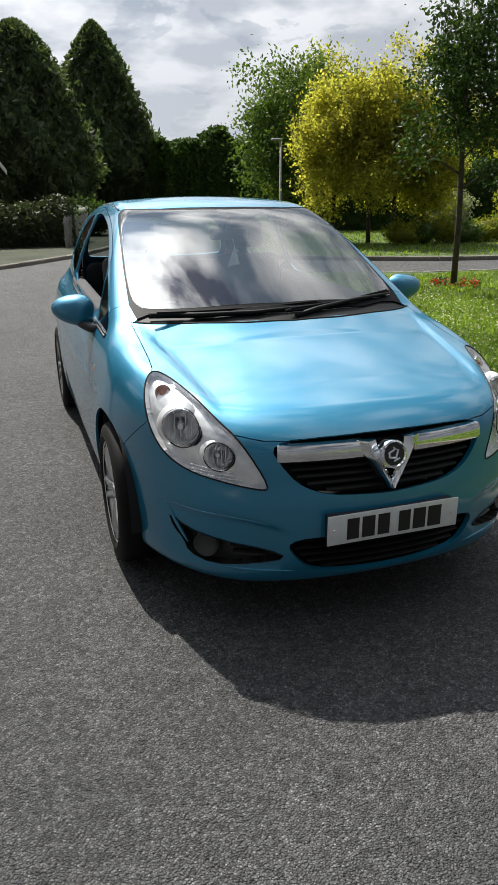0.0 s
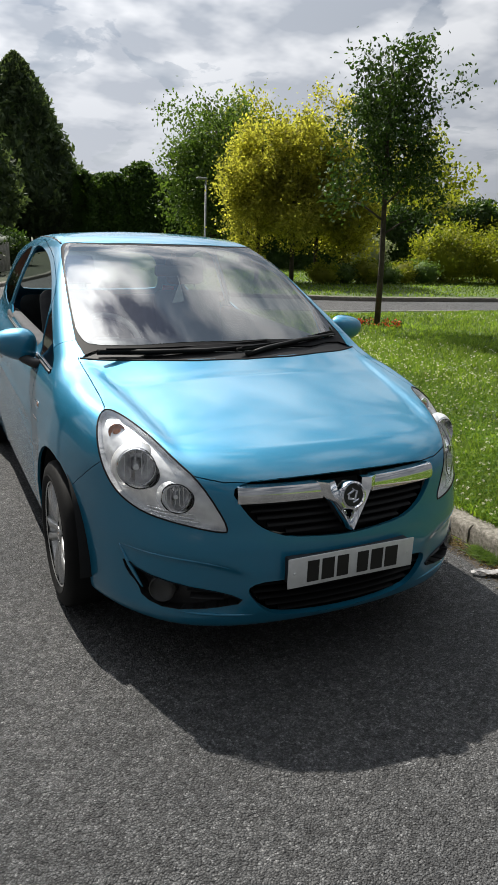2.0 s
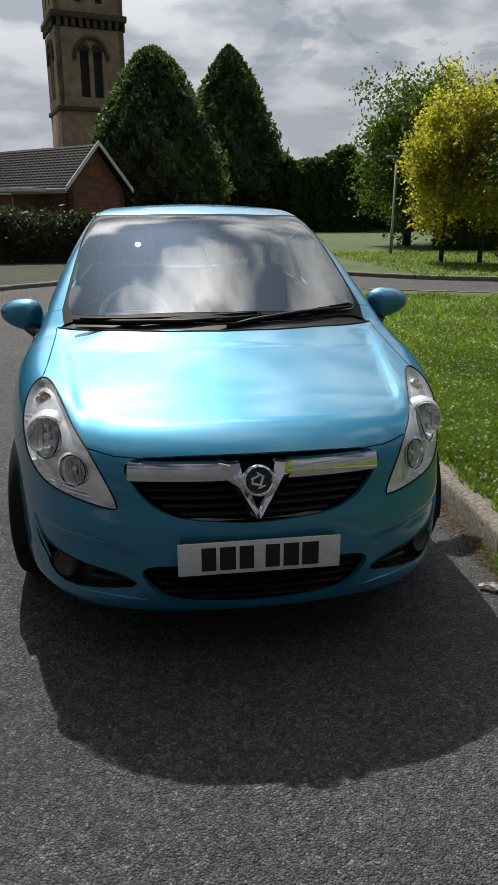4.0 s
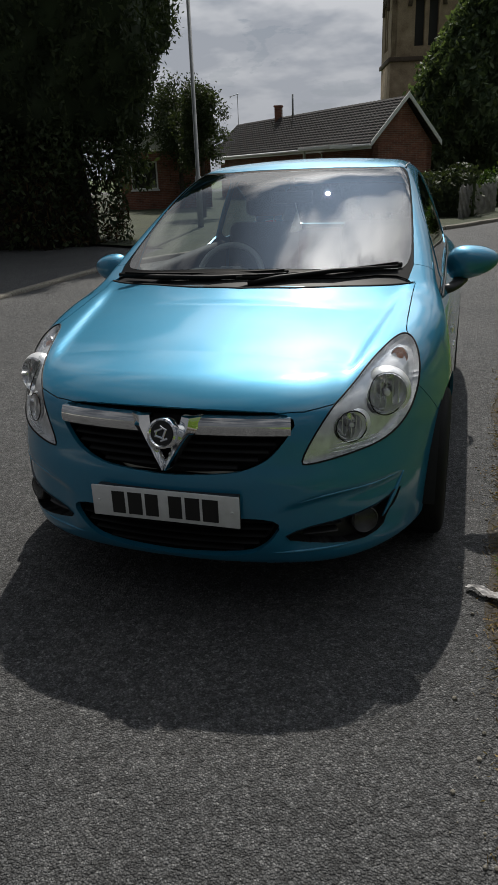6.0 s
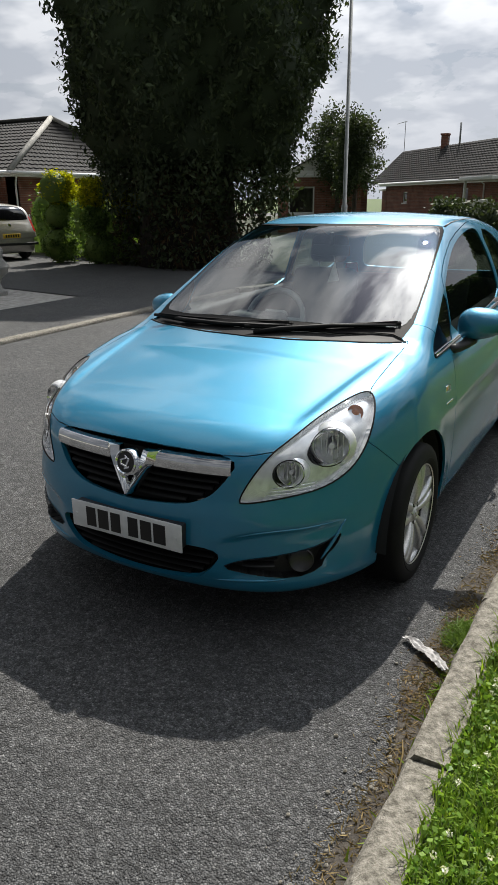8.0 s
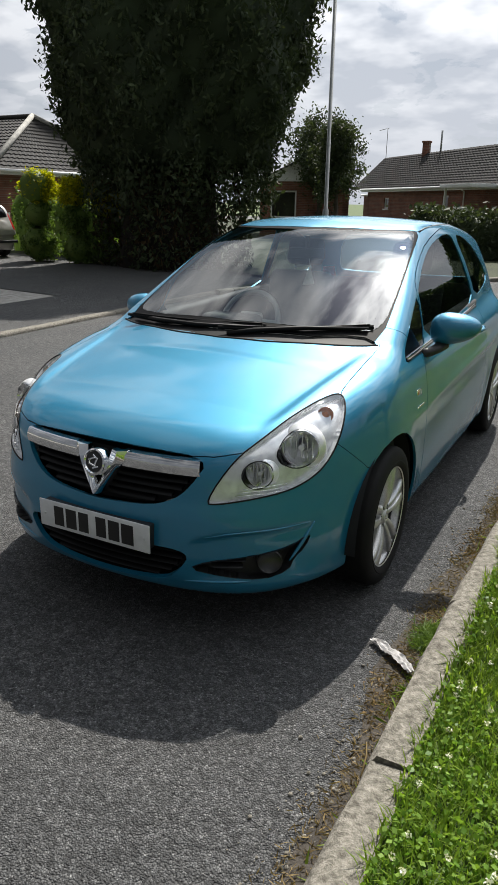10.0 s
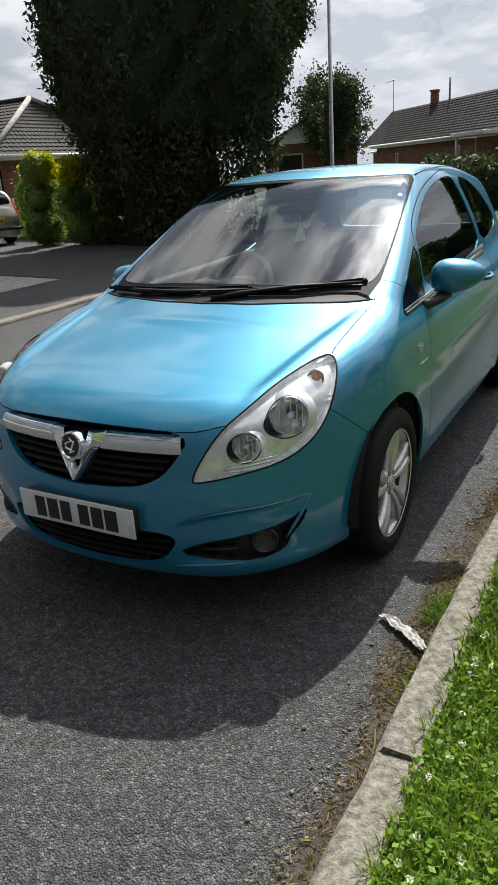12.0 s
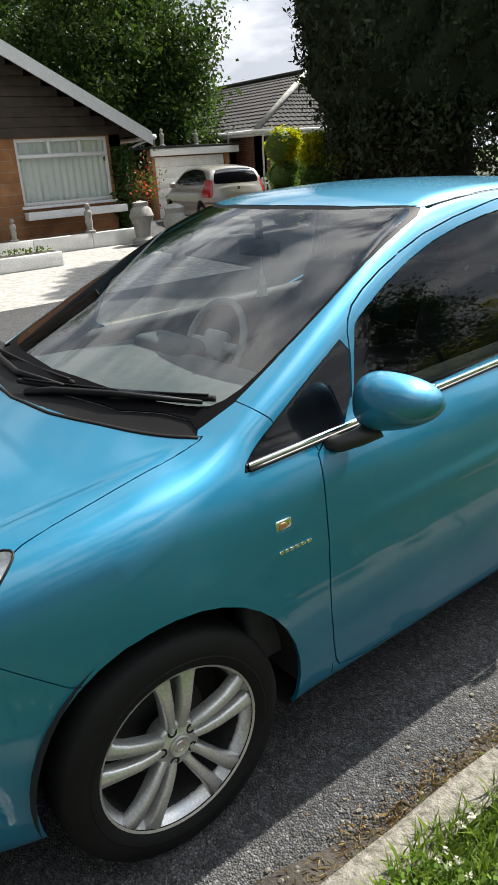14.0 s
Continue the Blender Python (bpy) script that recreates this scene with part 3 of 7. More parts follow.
class Skin:
    """A half skin, cut along its stencils, whose regions become parts on both sides."""

    def __init__(self, field, hi, y0, z0, h, stencils):
        self.field = field
        v, q = skin(field, hi, y0, z0, h)
        bm = bmesh.new()
        vs = [bm.verts.new(p) for p in v]
        for f in q.tolist():
            bm.faces.new([vs[i] for i in f])
        for s in stencils:
            s.cut(bm)
        bm.verts.index_update()
        self.v = np.array([x.co for x in bm.verts])
        self.f = [tuple(x.index for x in f.verts) for f in bm.faces]
        bm.free()
        self.c = np.array([self.v[list(f)].mean(0) for f in self.f])
        self.n = unit(gradient(field, self.c))
        self.free = np.ones(len(self.f), bool)

    def take(self, mask):
        ids = np.nonzero(mask & self.free)[0]
        self.free[ids] = False
        return ids

    def arrays(self, ids, gap=0.0018, rim=0.012, sink=0.0):
        """Vertices, faces and normals of a region, with drawn-in edges."""
        used = sorted({i for k in ids for i in self.f[k]})
        at = {i: j for j, i in enumerate(used)}
        faces = [tuple(at[i] for i in self.f[k]) for k in ids]
        v = self.v[used].copy()
        n = unit(gradient(self.field, v))
        if sink:
            v = v - n * sink
        count = {}
        for f in faces:
            for a, b in zip(f, f[1:] + f[:1]):
                count[(a, b)] = 1
        border = [(a, b) for a, b in count if (b, a) not in count and not (abs(v[a, 0]) < 1e-4 and abs(v[b, 0]) < 1e-4)]
        if gap or rim:
            pull = np.zeros_like(v)
            for a, b in border:
                t = v[b] - v[a]
                for i in (a, b):
                    w = np.cross(n[i], t)
                    pull[i] += w / (np.linalg.norm(w) + 1e-9)
            mid = np.abs(v[:, 0]) < 1e-4
            pull[mid, 0] = 0
            has = np.linalg.norm(pull, axis=1) > 1e-6
            v[has] += unit(pull[has]) * gap
        if rim:
            base = len(v)
            order = sorted({i for e in border for i in e})
            top = {i: base + k for k, i in enumerate(order)}
            low = {i: base + len(order) + k for k, i in enumerate(order)}
            v = np.concatenate([v, v[order], v[order] - n[order] * rim])
            side = -unit(pull[order]) * np.sign(rim)
            n = np.concatenate([n, side, side])
            faces += [(top[b], top[a], low[a], low[b]) for a, b in border]
        return v, faces, n

    def build(self, name, ids, material, parent, side=0, label="", **kw):
        """side 0: one part over the middle; 1 and -1: the part of that side."""
        v, f, n = self.arrays(ids, **kw)
        if side == 0:
            w, m = v * (-1, 1, 1), n * (-1, 1, 1)
            f = f + [tuple(i + len(v) for i in reversed(q)) for q in f]
            v, n = np.concatenate([v, w]), np.concatenate([n, m])
        elif side < 0:
            v, n = v * (-1, 1, 1), n * (-1, 1, 1)
            f = [tuple(reversed(q)) for q in f]
        return put_mesh(name, v, f, material, parent, label, True, n)


X, Y, Z = (1, 0, 0), (0, 1, 0), (0, 0, 1)
# the headlamps are outlined as seen from off the corner, a little from above
SEE_U, SEE_V = (0.905, 0.426, 0.0), (-0.137, 0.292, 0.947)


def seen(points):
    return [(Vector(p).dot(SEE_U), Vector(p).dot(SEE_V)) for p in points]


def front(c):
    return c.y < 0.75


def flank(c):
    return c.x > 0.5


S_LAMP = Stencil(SEE_U, SEE_V, seen([(0.428, 0.07, 0.575), (0.506, 0.15, 0.728), (0.566, 0.25, 0.788), (0.606, 0.40, 0.838), (0.658, 0.58, 0.874), (0.704, 0.64, 0.886), (0.745, 0.59, 0.858), (0.768, 0.51, 0.79), (0.764, 0.44, 0.712), (0.738, 0.36, 0.648), (0.68, 0.25, 0.610), (0.58, 0.15, 0.592), (0.47, 0.085, 0.572)]), front, 2)
S_GRILLE = Stencil(X, Z, [(-0.2, 0.740), (0.2, 0.739), (0.432, 0.730), (0.382, 0.64), (0.32, 0.575), (0.20, 0.538), (-0.2, 0.526)], lambda c: c.y < 0.3, 2)
S_INTAKE = Stencil(X, Z, [(-0.2, 0.40), (0.2, 0.395), (0.392, 0.388), (0.335, 0.295), (0.25, 0.240), (-0.2, 0.226)], lambda c: c.y < 0.3, 2)
S_FOG = Stencil(SEE_U, SEE_V, seen([(0.375, 0.04, 0.318), (0.44, 0.066, 0.350), (0.583, 0.144, 0.372), (0.69, 0.25, 0.392), (0.738, 0.32, 0.432), (0.722, 0.30, 0.375), (0.692, 0.27, 0.340), (0.676, 0.26, 0.288), (0.611, 0.175, 0.270), (0.486, 0.09, 0.292)]), lambda c: c.y < 0.6, 1)
S_HOOD = Stencil(X, Y, [(-0.2, 0.052), (0.2, 0.063), (0.42, 0.112), (0.50, 0.153), (0.58, 0.212), (0.72, 0.60), (0.702, 0.66), (0.699, 0.88), (0.697, 1.06), (0.700, 1.125), (0.680, 1.105), (0.60, 1.058), (0.516, 1.017), (0.314, 0.943), (-0.3, 0.88)], lambda c: c.z > 0.66 and c.y < 1.3, 1)
S_COWL = Stencil(X, Y, [(-0.2, 0.86), (0.33, 0.90), (0.60, 1.0), (0.67, 1.07), (0.685, 1.125), (0.60, 1.135), (0.35, 1.01), (-0.3, 0.95)], lambda c: c.z > 0.9 and c.y < 1.3, 1)
S_SCREEN = Stencil(X, Y, [(-0.3, 0.90), (0.35, 0.95), (0.60, 1.07), (0.690, 1.14), (0.655, 1.50), (0.605, 1.88), (0.566, 2.09), (0.52, 2.055), (0.30, 1.962), (-0.3, 1.92)], lambda c: c.z > 0.93 and c.y < 2.2, 1)
S_CLEAR = Stencil(X, Y, [(-0.3, 1.02), (0.35, 1.07), (0.575, 1.145), (0.672, 1.215), (0.646, 1.52), (0.596, 1.875), (0.552, 2.057), (0.50, 2.027), (0.28, 1.925), (-0.3, 1.885)], lambda c: c.z > 0.93 and c.y < 2.2, 2)
S_ROOF = Stencil(X, Y, [(-0.3, 1.90), (0.3, 1.94), (0.57, 2.06), (0.552, 2.25), (0.535, 2.7), (0.50, 3.2), (0.45, 3.7), (-0.3, 3.75)], lambda c: c.z > 1.2 and c.y > 1.7, 1)
S_BUMPER = Stencil(Y, Z, [(-0.5, 0.0), (-0.5, 0.9), (0.30, 0.9), (0.47, 0.735), (0.575, 0.652), (0.643, 0.598), (0.75, 0.56), (0.80, 0.0)], lambda c: c.y < 0.85, 0)
S_ARCH_F = Stencil(Y, Z, [(0.892 + 0.362 * math.cos(radians(a)), 0.302 + 0.362 * math.sin(radians(a))) for a in range(0, 360, 10)], flank, 0)
S_ARCH_R = Stencil(Y, Z, [(3.376 + 0.362 * math.cos(radians(a)), 0.302 + 0.362 * math.sin(radians(a))) for a in range(0, 360, 10)], flank, 0)
S_DOOR = Stencil(Y, Z, [(1.38, 0.925), (1.372, 0.85), (1.362, 0.70), (1.362, 0.50), (1.385, 0.30), (1.42, 0.232), (1.8, 0.226), (2.70, 0.226), (2.78, 0.26), (2.83, 0.45), (2.835, 0.90), (2.81, 1.15), (2.76, 1.38), (2.70, 1.447), (2.50, 1.447), (2.07, 1.388), (1.835, 1.318), (1.655, 1.238), (1.595, 1.18), (1.585, 1.12), (1.52, 0.948)], flank, 1)
S_GLASS = Stencil(Y, Z, [(1.545, 0.955), (1.62, 1.168), (1.655, 1.195), (1.85, 1.287), (2.095, 1.361), (2.43, 1.407), (2.66, 1.412), (2.725, 1.38), (2.77, 1.17), (2.785, 1.012), (2.21, 0.985), (1.94, 0.972)], flank, 1)
S_QUARTER = Stencil(Y, Z, [(1.150, 0.915), (1.17, 0.945), (1.30, 1.014), (1.44, 1.092), (1.60, 1.170), (1.535, 0.953), (1.39, 0.945)], flank, 1)
S_REARQ = Stencil(Y, Z, [(2.86, 1.022), (2.85, 1.20), (2.80, 1.405), (3.05, 1.385), (3.32, 1.30), (3.52, 1.16), (3.56, 1.085), (3.3, 1.05)], flank, 1)
S_PILLAR = Stencil(Y, Z, [(0.9, 1.2), (1.19, 1.10), (1.235, 1.052), (1.276, 1.014), (1.30, 0.93), (0.9, 0.6)], lambda c: c.x > 0.6 and 1.0 < c.y < 1.45, 0)
S_REARGLASS = Stencil(X, Z, [(-0.3, 1.36), (0.3, 1.355), (0.50, 1.33), (0.56, 1.08), (0.5, 1.05), (-0.3, 1.04)], lambda c: c.y > 3.4, 2)

# the reflectors show through round holes in the lamps' housings
BOWLS = (((0.672, 0.352, 0.742), 0.064, -14), ((0.575, 0.218, 0.668), 0.047, -10))
S_BOWLS = []
for at, rad, aim in BOWLS:
    turn = pose(0, 0, 0, 84, 0, -aim)
    bu, bv = turn @ Vector((1, 0, 0)), turn @ Vector((0, 1, 0))
    S_BOWLS.append(Stencil(bu, bv, [(Vector(at).dot(bu) + rad * 1.03 * math.cos(radians(a)), Vector(at).dot(bv) + rad * 1.03 * math.sin(radians(a))) for a in range(0, 360, 15)], lambda c: c.y < 0.75 and c.z > 0.5, 0))
car = thing("car", (0, 2.0, 0), "turquoise metallic three-door hatchback parked beside the kerb", "car")
hull = Skin(body_field, (0.96, 4.2, 1.56), -0.06, 0.12, 0.0145,
            [S_LAMP, S_GRILLE, S_INTAKE, S_FOG, S_HOOD, S_COWL, S_SCREEN, S_CLEAR, S_ROOF, S_BUMPER, S_ARCH_F, S_ARCH_R, S_DOOR, S_GLASS, S_QUARTER, S_REARQ, S_PILLAR, S_REARGLASS, *S_BOWLS])
C, N = hull.c, hull.n
side_on = (N[:, 0] > 0.25) & (C[:, 0] > 0.5)
r_arch = hull.take((S_ARCH_F.holds(C) | S_ARCH_R.holds(C)) & (C[:, 0] > 0.52))
r_under = hull.take((N[:, 2] < -0.75) & (C[:, 2] < 0.3))
r_lamp = hull.take(S_LAMP.holds(C) & (C[:, 1] < 0.75) & (C[:, 2] > 0.5))
r_grille = hull.take(S_GRILLE.holds(C) & (N[:, 1] < -0.2) & (C[:, 1] < 0.4))
r_intake = hull.take(S_INTAKE.holds(C) & (N[:, 1] < -0.2) & (C[:, 1] < 0.4))
r_fog = hull.take(S_FOG.holds(C) & (C[:, 1] < 0.6) & (C[:, 2] < 0.5))
r_hood = hull.take(S_HOOD.holds(C) & (N[:, 2] > 0.3) & (C[:, 2] > 0.66) & (C[:, 1] < 1.3))
r_cowl = hull.take(S_COWL.holds(C) & (C[:, 2] > 0.9) & (C[:, 1] < 1.3))
r_clear = hull.take(S_CLEAR.holds(C) & (C[:, 2] > 0.93) & (C[:, 1] < 2.2) & (N[:, 1] < -0.1))
r_frit = hull.take(S_SCREEN.holds(C) & (C[:, 2] > 0.93) & (C[:, 1] < 2.2) & (N[:, 2] > 0.2))
r_roof = hull.take(S_ROOF.holds(C) & (C[:, 2] > 1.25) & (N[:, 2] > 0.5))
r_rear = hull.take(S_REARGLASS.holds(C) & (C[:, 1] > 3.4) & (N[:, 1] > 0.2))
r_glass = hull.take(S_GLASS.holds(C) & side_on)
r_quarter = hull.take(S_QUARTER.holds(C) & side_on)
r_rearq = hull.take(S_REARQ.holds(C) & side_on)
r_door = hull.take(S_DOOR.holds(C) & side_on)
r_bumper = hull.take(S_BUMPER.holds(C) & (C[:, 1] < 0.85))
r_wing = hull.take((C[:, 1] < 1.39) & ((C[:, 2] < 0.93) | S_PILLAR.holds(C) | (C[:, 1] < 1.1)))
r_tail = hull.take((C[:, 1] > 3.6) & (C[:, 0] > 0.60) & (C[:, 2] > 0.80) & (C[:, 2] < 1.08) & (N[:, 1] > 0.25))
r_shell = hull.take(hull.free.copy())

hull.build("body_shell", r_shell, TEAL, car, 0)
hull.build("underbody", r_under, DARK, car, 0, gap=0, rim=0)
hull.build("hood", r_hood, TEAL, car, 0, gap=0.0026)
hull.build("roof", r_roof, TEAL, car, 0, gap=0.003)
bumper = hull.build("front_bumper", r_bumper, TEAL, car, 0, gap=0.0012, rim=0.02)
hull.build("cowl", r_cowl, SCUTTLE, car, 0, "black plastic scuttle panel", gap=0, rim=0.01, sink=0.008)
screen = hull.build("windscreen", r_clear, SCREEN_GLASS, car, 0, "laminated windscreen with raised reflectance", gap=0, rim=0)
hull.build("windscreen_border", r_frit, FRIT, screen, 0, "black enamel border", gap=0, rim=0.006, sink=0.0015)
hull.build("rear_window", r_rear, SIDE_GLASS, car, 0, "dark glass", gap=0, rim=0)
grille = hull.build("grille_backing", r_grille, DARK, car, 0, "black radiator grille", gap=0, rim=0, sink=0.055)
intake = hull.build("lower_intake_backing", r_intake, DARK, car, 0, "black lower air intake", gap=0, rim=0, sink=0.05)
doors, lamps, fogs = {}, {}, {}
r_house = r_lamp
for st in S_BOWLS:
    r_house = r_house[~st.holds(C[r_house])]
for s in (1, -1):
    hull.build("front_wing", r_wing, TEAL, car, s, gap=0.0016)
    doors[s] = hull.build("door", r_door, TEAL, car, s, gap=0.003)
    if s > 0:
        hull.build("door_glass", r_glass, SIDE_GLASS, doors[s], s, "smoked side glass", gap=0.0005, rim=0.004, sink=0.004)
    hull.build("quarter_light", r_quarter, GLOSS_BLACK, car, s, "black triangular front quarter light", gap=0.0005, rim=0.004, sink=0.003)
    hull.build("rear_quarter_window", r_rearq, SIDE_GLASS, car, s, "smoked glass", gap=0.0005, rim=0.004, sink=0.003)
    hull.build("tail_lamp", r_tail, RED_LENS, car, s, "red tail lamp", gap=0.001)
    lamps[s] = hull.build("headlamp", r_lamp, LENS, car, s, "clear headlamp with chrome reflectors", gap=0.0035, rim=0.0)
    hull.build("lamp_housing", r_house, HOUSING, lamps[s], s, "silver inner housing", gap=0.0, rim=0.05, sink=0.024)
    v, f, n = hull.arrays(r_lamp, gap=0.002, rim=-0.024, sink=0.026)
    f = f[len(r_lamp):]
    put_mesh("lamp_edge", v * (s, 1, 1), f if s > 0 else [q[::-1] for q in f], HOUSING, lamps[s], "", True, n * (s, 1, 1))
    fogs[s] = hull.build("fog_recess", r_fog, BLACK_PLASTIC, bumper, s, "black fog lamp recess", gap=0, rim=-0.05, sink=0.045)


def ring(name, edge, field, material, parent, r, label="", lift=0.0, closed=True):
    """A thin moulding that follows a line on the skin."""
    p = np.array(edge, float)
    p = p + unit(gradient(field, p)) * lift
    pts = [tuple(q) for q in p]
    v, f = tube_arrays(pts + ([pts[0]] if closed else []), r, 6, not closed)
    return put_mesh(name, [tuple(q) for q in v], f, material, parent, label)


def settle(points, field, axis):
    """Slides points along one axis on to the skin."""
    p = np.array(points, float)
    a = np.array(axis, float)
    for _ in range(30):
        f = field(p[:, 0], p[:, 1], p[:, 2])
        g = gradient(field, p) @ a
        p = p - np.clip(f / np.where(np.abs(g) < 0.2, 0.2 * np.sign(g + 1e-9), g), -0.05, 0.05)[:, None] * a
    return p


def mirrored(points, s):
    return [(s * x, y, z) for x, y, z in points]


# creases of the bumper and the seam round each headlamp
SEE_W = Vector(SEE_U).cross(Vector(SEE_V))
lamp_mid = Vector((0.62, 0.30, 0.73)).dot(SEE_W)
for s in (1, -1):
    for name, line, r in (("bumper_crease", [(x, 0.2, 0.470 - 0.9 * max(0.60 - x, 0) ** 2) for x in np.linspace(0.425, 0.735, 24)], 0.0045),
                          ("bumper_lip", [(x, 0.1, 0.262 + 0.03 * (x - 0.36)) for x in np.linspace(0.345, 0.60, 18)], 0.006)):
        p = settle(line, body_field, Y)
        v, f = tube_arrays(mirrored([(x, y + 0.0015, z) for x, y, z in p], s), [r * min(1, 0.25 + 3.0 * min(k, len(p) - 1 - k) / len(p)) for k in range(len(p))], 8)
        put_mesh(name, [tuple(q) for q in v], f, TEAL, bumper)
    p = settle([(0.738 - 0.058 * q + 0.012 * q * (1 - q), 0.3, 0.468 - 0.140 * q) for q in np.linspace(0, 1, 14)], body_field, Y)
    v, f = tube_arrays(mirrored([(x, y + 0.001, z) for x, y, z in p], s), [0.003 + 0.005 * math.sin(math.pi * k / 13) for k in range(14)], 8)
    put_mesh("bumper_fin", [tuple(q) for q in v], f, TEAL, bumper)
    seam = settle([Vector(SEE_U) * a + Vector(SEE_V) * b + SEE_W * lamp_mid for a, b in S_LAMP.poly], body_field, SEE_W)
    v, f = tube_arrays(mirrored([tuple(q) for q in seam] + [tuple(seam[0])], s), 0.0032, 6, False)
    put_mesh("lamp_seal", [tuple(q) for q in v], f, SCUTTLE, lamps[s], "black rubber seal round the lamp")

# chrome waist strips, seals and roof joints
for s in (1, -1):
    belt = settle([(0.8, y, 0.936 + 0.031 * (y - 1.15) + 0.0) for y in np.linspace(1.17, 2.79, 40)], body_field, X)
    v, f = [], []
    for k, (x, y, z) in enumerate(belt):
        for dx, dz in ((0.000, 0.010), (0.007, 0.008), (0.007, -0.004), (0.000, -0.006)):
            v.append((s * (x + dx), y, z - 0.006 + dz))
        if k:
            for q in range(4):
                a, b = 4 * (k - 1) + q, 4 * (k - 1) + (q + 1) % 4
                f.append((a, b, b + 4, a + 4))
    put_mesh("waist_strip", v, f, CHROME, car, "chrome strip below the side windows")
    seal = settle([(0.8, y, 0.936 + 0.031 * (y - 1.15) - 0.013) for y in np.linspace(1.17, 2.79, 40)], body_field, X)
    put_mesh("seal", *(lambda t: ([tuple(q) for q in t[0]], t[1]))(tube_arrays(mirrored([tuple(q) for q in seal], s), 0.006, 6)), BLACK_PLASTIC, car)
    joint = settle([(xx, yy, 1.45) for xx, yy in [(0.560, 2.10), (0.553, 2.25), (0.540, 2.6), (0.515, 3.0), (0.478, 3.4), (0.45, 3.65)]], body_field, Z)
    put_mesh("roof_moulding", *(lambda t: ([tuple(q) for q in t[0]], t[1]))(tube_arrays(mirrored([tuple(q - (0, 0, 0.002)) for q in joint], s), 0.006, 6)), BLACK_PLASTIC, car)

# grille: slats, chrome bar with a vee and a round badge
def across(z, y_off, half, count=25):
    """Points across the nose at height z, y_off behind its skin."""
    p = settle([(x, 0.0, z) for x in np.linspace(-half, half, count)], body_field, Y)
    return [(x, y + y_off, zz) for x, y, zz in p]


def bar(name, pts, profile, material, parent, label=""):
    """A bar along pts with an (outward, up) profile."""
    v, f, k = [], [], len(profile)
    for i, p in enumerate(pts):
        a, b = Vector(pts[max(i - 1, 0)]), Vector(pts[min(i + 1, len(pts) - 1)])
        d = (b - a).normalized()
        out = Vector((d.y, -d.x, 0)).normalized()
        for o, u in profile:
            v.append(tuple(Vector(p) + out * o + Vector((0, 0, u))))
        if i:
            for q in range(k):
                a0, b0 = (i - 1) * k + q, (i - 1) * k + (q + 1) % k
                f.append((a0, b0, b0 + k, a0 + k))
    f += [tuple(range(k)), tuple(range((len(pts) - 1) * k, len(pts) * k))[::-1]]
    bm = bmesh.new()
    vs = [bm.verts.new(q) for q in v]
    for q in f:
        bm.faces.new([vs[i] for i in q])
    return part(name, bm, material, parent, label, True, 40)


for z, half in ((0.556, 0.235), (0.582, 0.30), (0.608, 0.335), (0.634, 0.355), (0.658, 0.37)):
    bar("grille_slat", across(z, 0.018, half), [(-0.02, 0.010), (0.0, 0.004), (0.004, -0.002), (-0.02, -0.006)], SCUTTLE, grille)
for z, half in ((0.262, 0.245), (0.290, 0.30), (0.318, 0.325), (0.346, 0.345), (0.374, 0.36)):
    bar("intake_slat", across(z, 0.022, half), [(-0.02, 0.010), (0.0, 0.004), (0.004, -0.002), (-0.02, -0.006)], SCUTTLE, intake)
for s in (1, -1):
    pts = [p for p in across(0.688, 0.004, 0.402, 49) if p[0] * s > 0.095]
    bar("grille_bar", pts, [(-0.03, 0.036), (0.001, 0.033), (0.009, 0.018), (0.013, -0.004), (0.009, -0.022), (0.002, -0.027), (-0.03, -0.028)], CHROME, car, "polished chrome grille bar")
    bm = bmesh.new()
    rows = [((0.056, 0.722), (0.120, 0.724)), ((0.050, 0.692), (0.114, 0.690)), ((0.038, 0.655), (0.086, 0.655)), ((0.014, 0.604), (0.050, 0.598)), ((0.0, 0.572), (0.022, 0.556)), ((0.0, 0.556), (0.006, 0.546))]
    grid = []
    for i, (a, b) in enumerate(rows):
        y = NOSE(np.array([a[1]]))[0]
        line = []
        for (x, z), o in ((a, 0.012), (((a[0] + b[0]) / 2, (a[1] + b[1]) / 2), 0.026), (b, 0.004)):
            line.append(bm.verts.new((s * x, y - o, z)))
        grid.append(line)
    for i in range(len(rows) - 1):
        for j in range(2):
            q = [grid[i][j], grid[i][j + 1], grid[i + 1][j + 1], grid[i + 1][j]]
            bm.faces.new(q if s > 0 else q[::-1])
    r = bmesh.ops.extrude_face_region(bm, geom=bm.faces[:])
    bmesh.ops.translate(bm, vec=(0, 0.03, 0), verts=[g for g in r["geom"] if isinstance(g, bmesh.types.BMVert)])
    part("vee", bm, CHROME, car, "chrome vee below the badge", True, 50)
face_on = pose(0, 0.014, 0.672, 76, 0, 0)
badge = lathe("badge", [(0, 0.012), (0.038, 0.012), (0.043, 0.018), (0.049, 0.015), (0.052, 0.004), (0.052, -0.03)], CHROME, car, "round chrome badge", 40, face_on)
lathe("badge_field", [(0, 0.0135), (0.038, 0.0135)], BLACK_PLASTIC, badge, "black field", 40, face_on)
bm = bmesh.new()
for k, (x, y, w, h, a) in enumerate([(-0.012, 0.010, 0.030, 0.007, 25), (0.004, 0.018, 0.026, 0.006, -35), (0.010, 0.002, 0.030, 0.008, 70), (-0.008, -0.012, 0.034, 0.007, -15), (0.008, -0.020, 0.026, 0.006, 20), (-0.020, -0.002, 0.022, 0.006, 80)]):
    box(bm, (-w / 2, -h / 2, 0.0135), (w / 2, h / 2, 0.0165), 0.002, face_on @ pose(x, y, 0, 0, 0, a), 1)
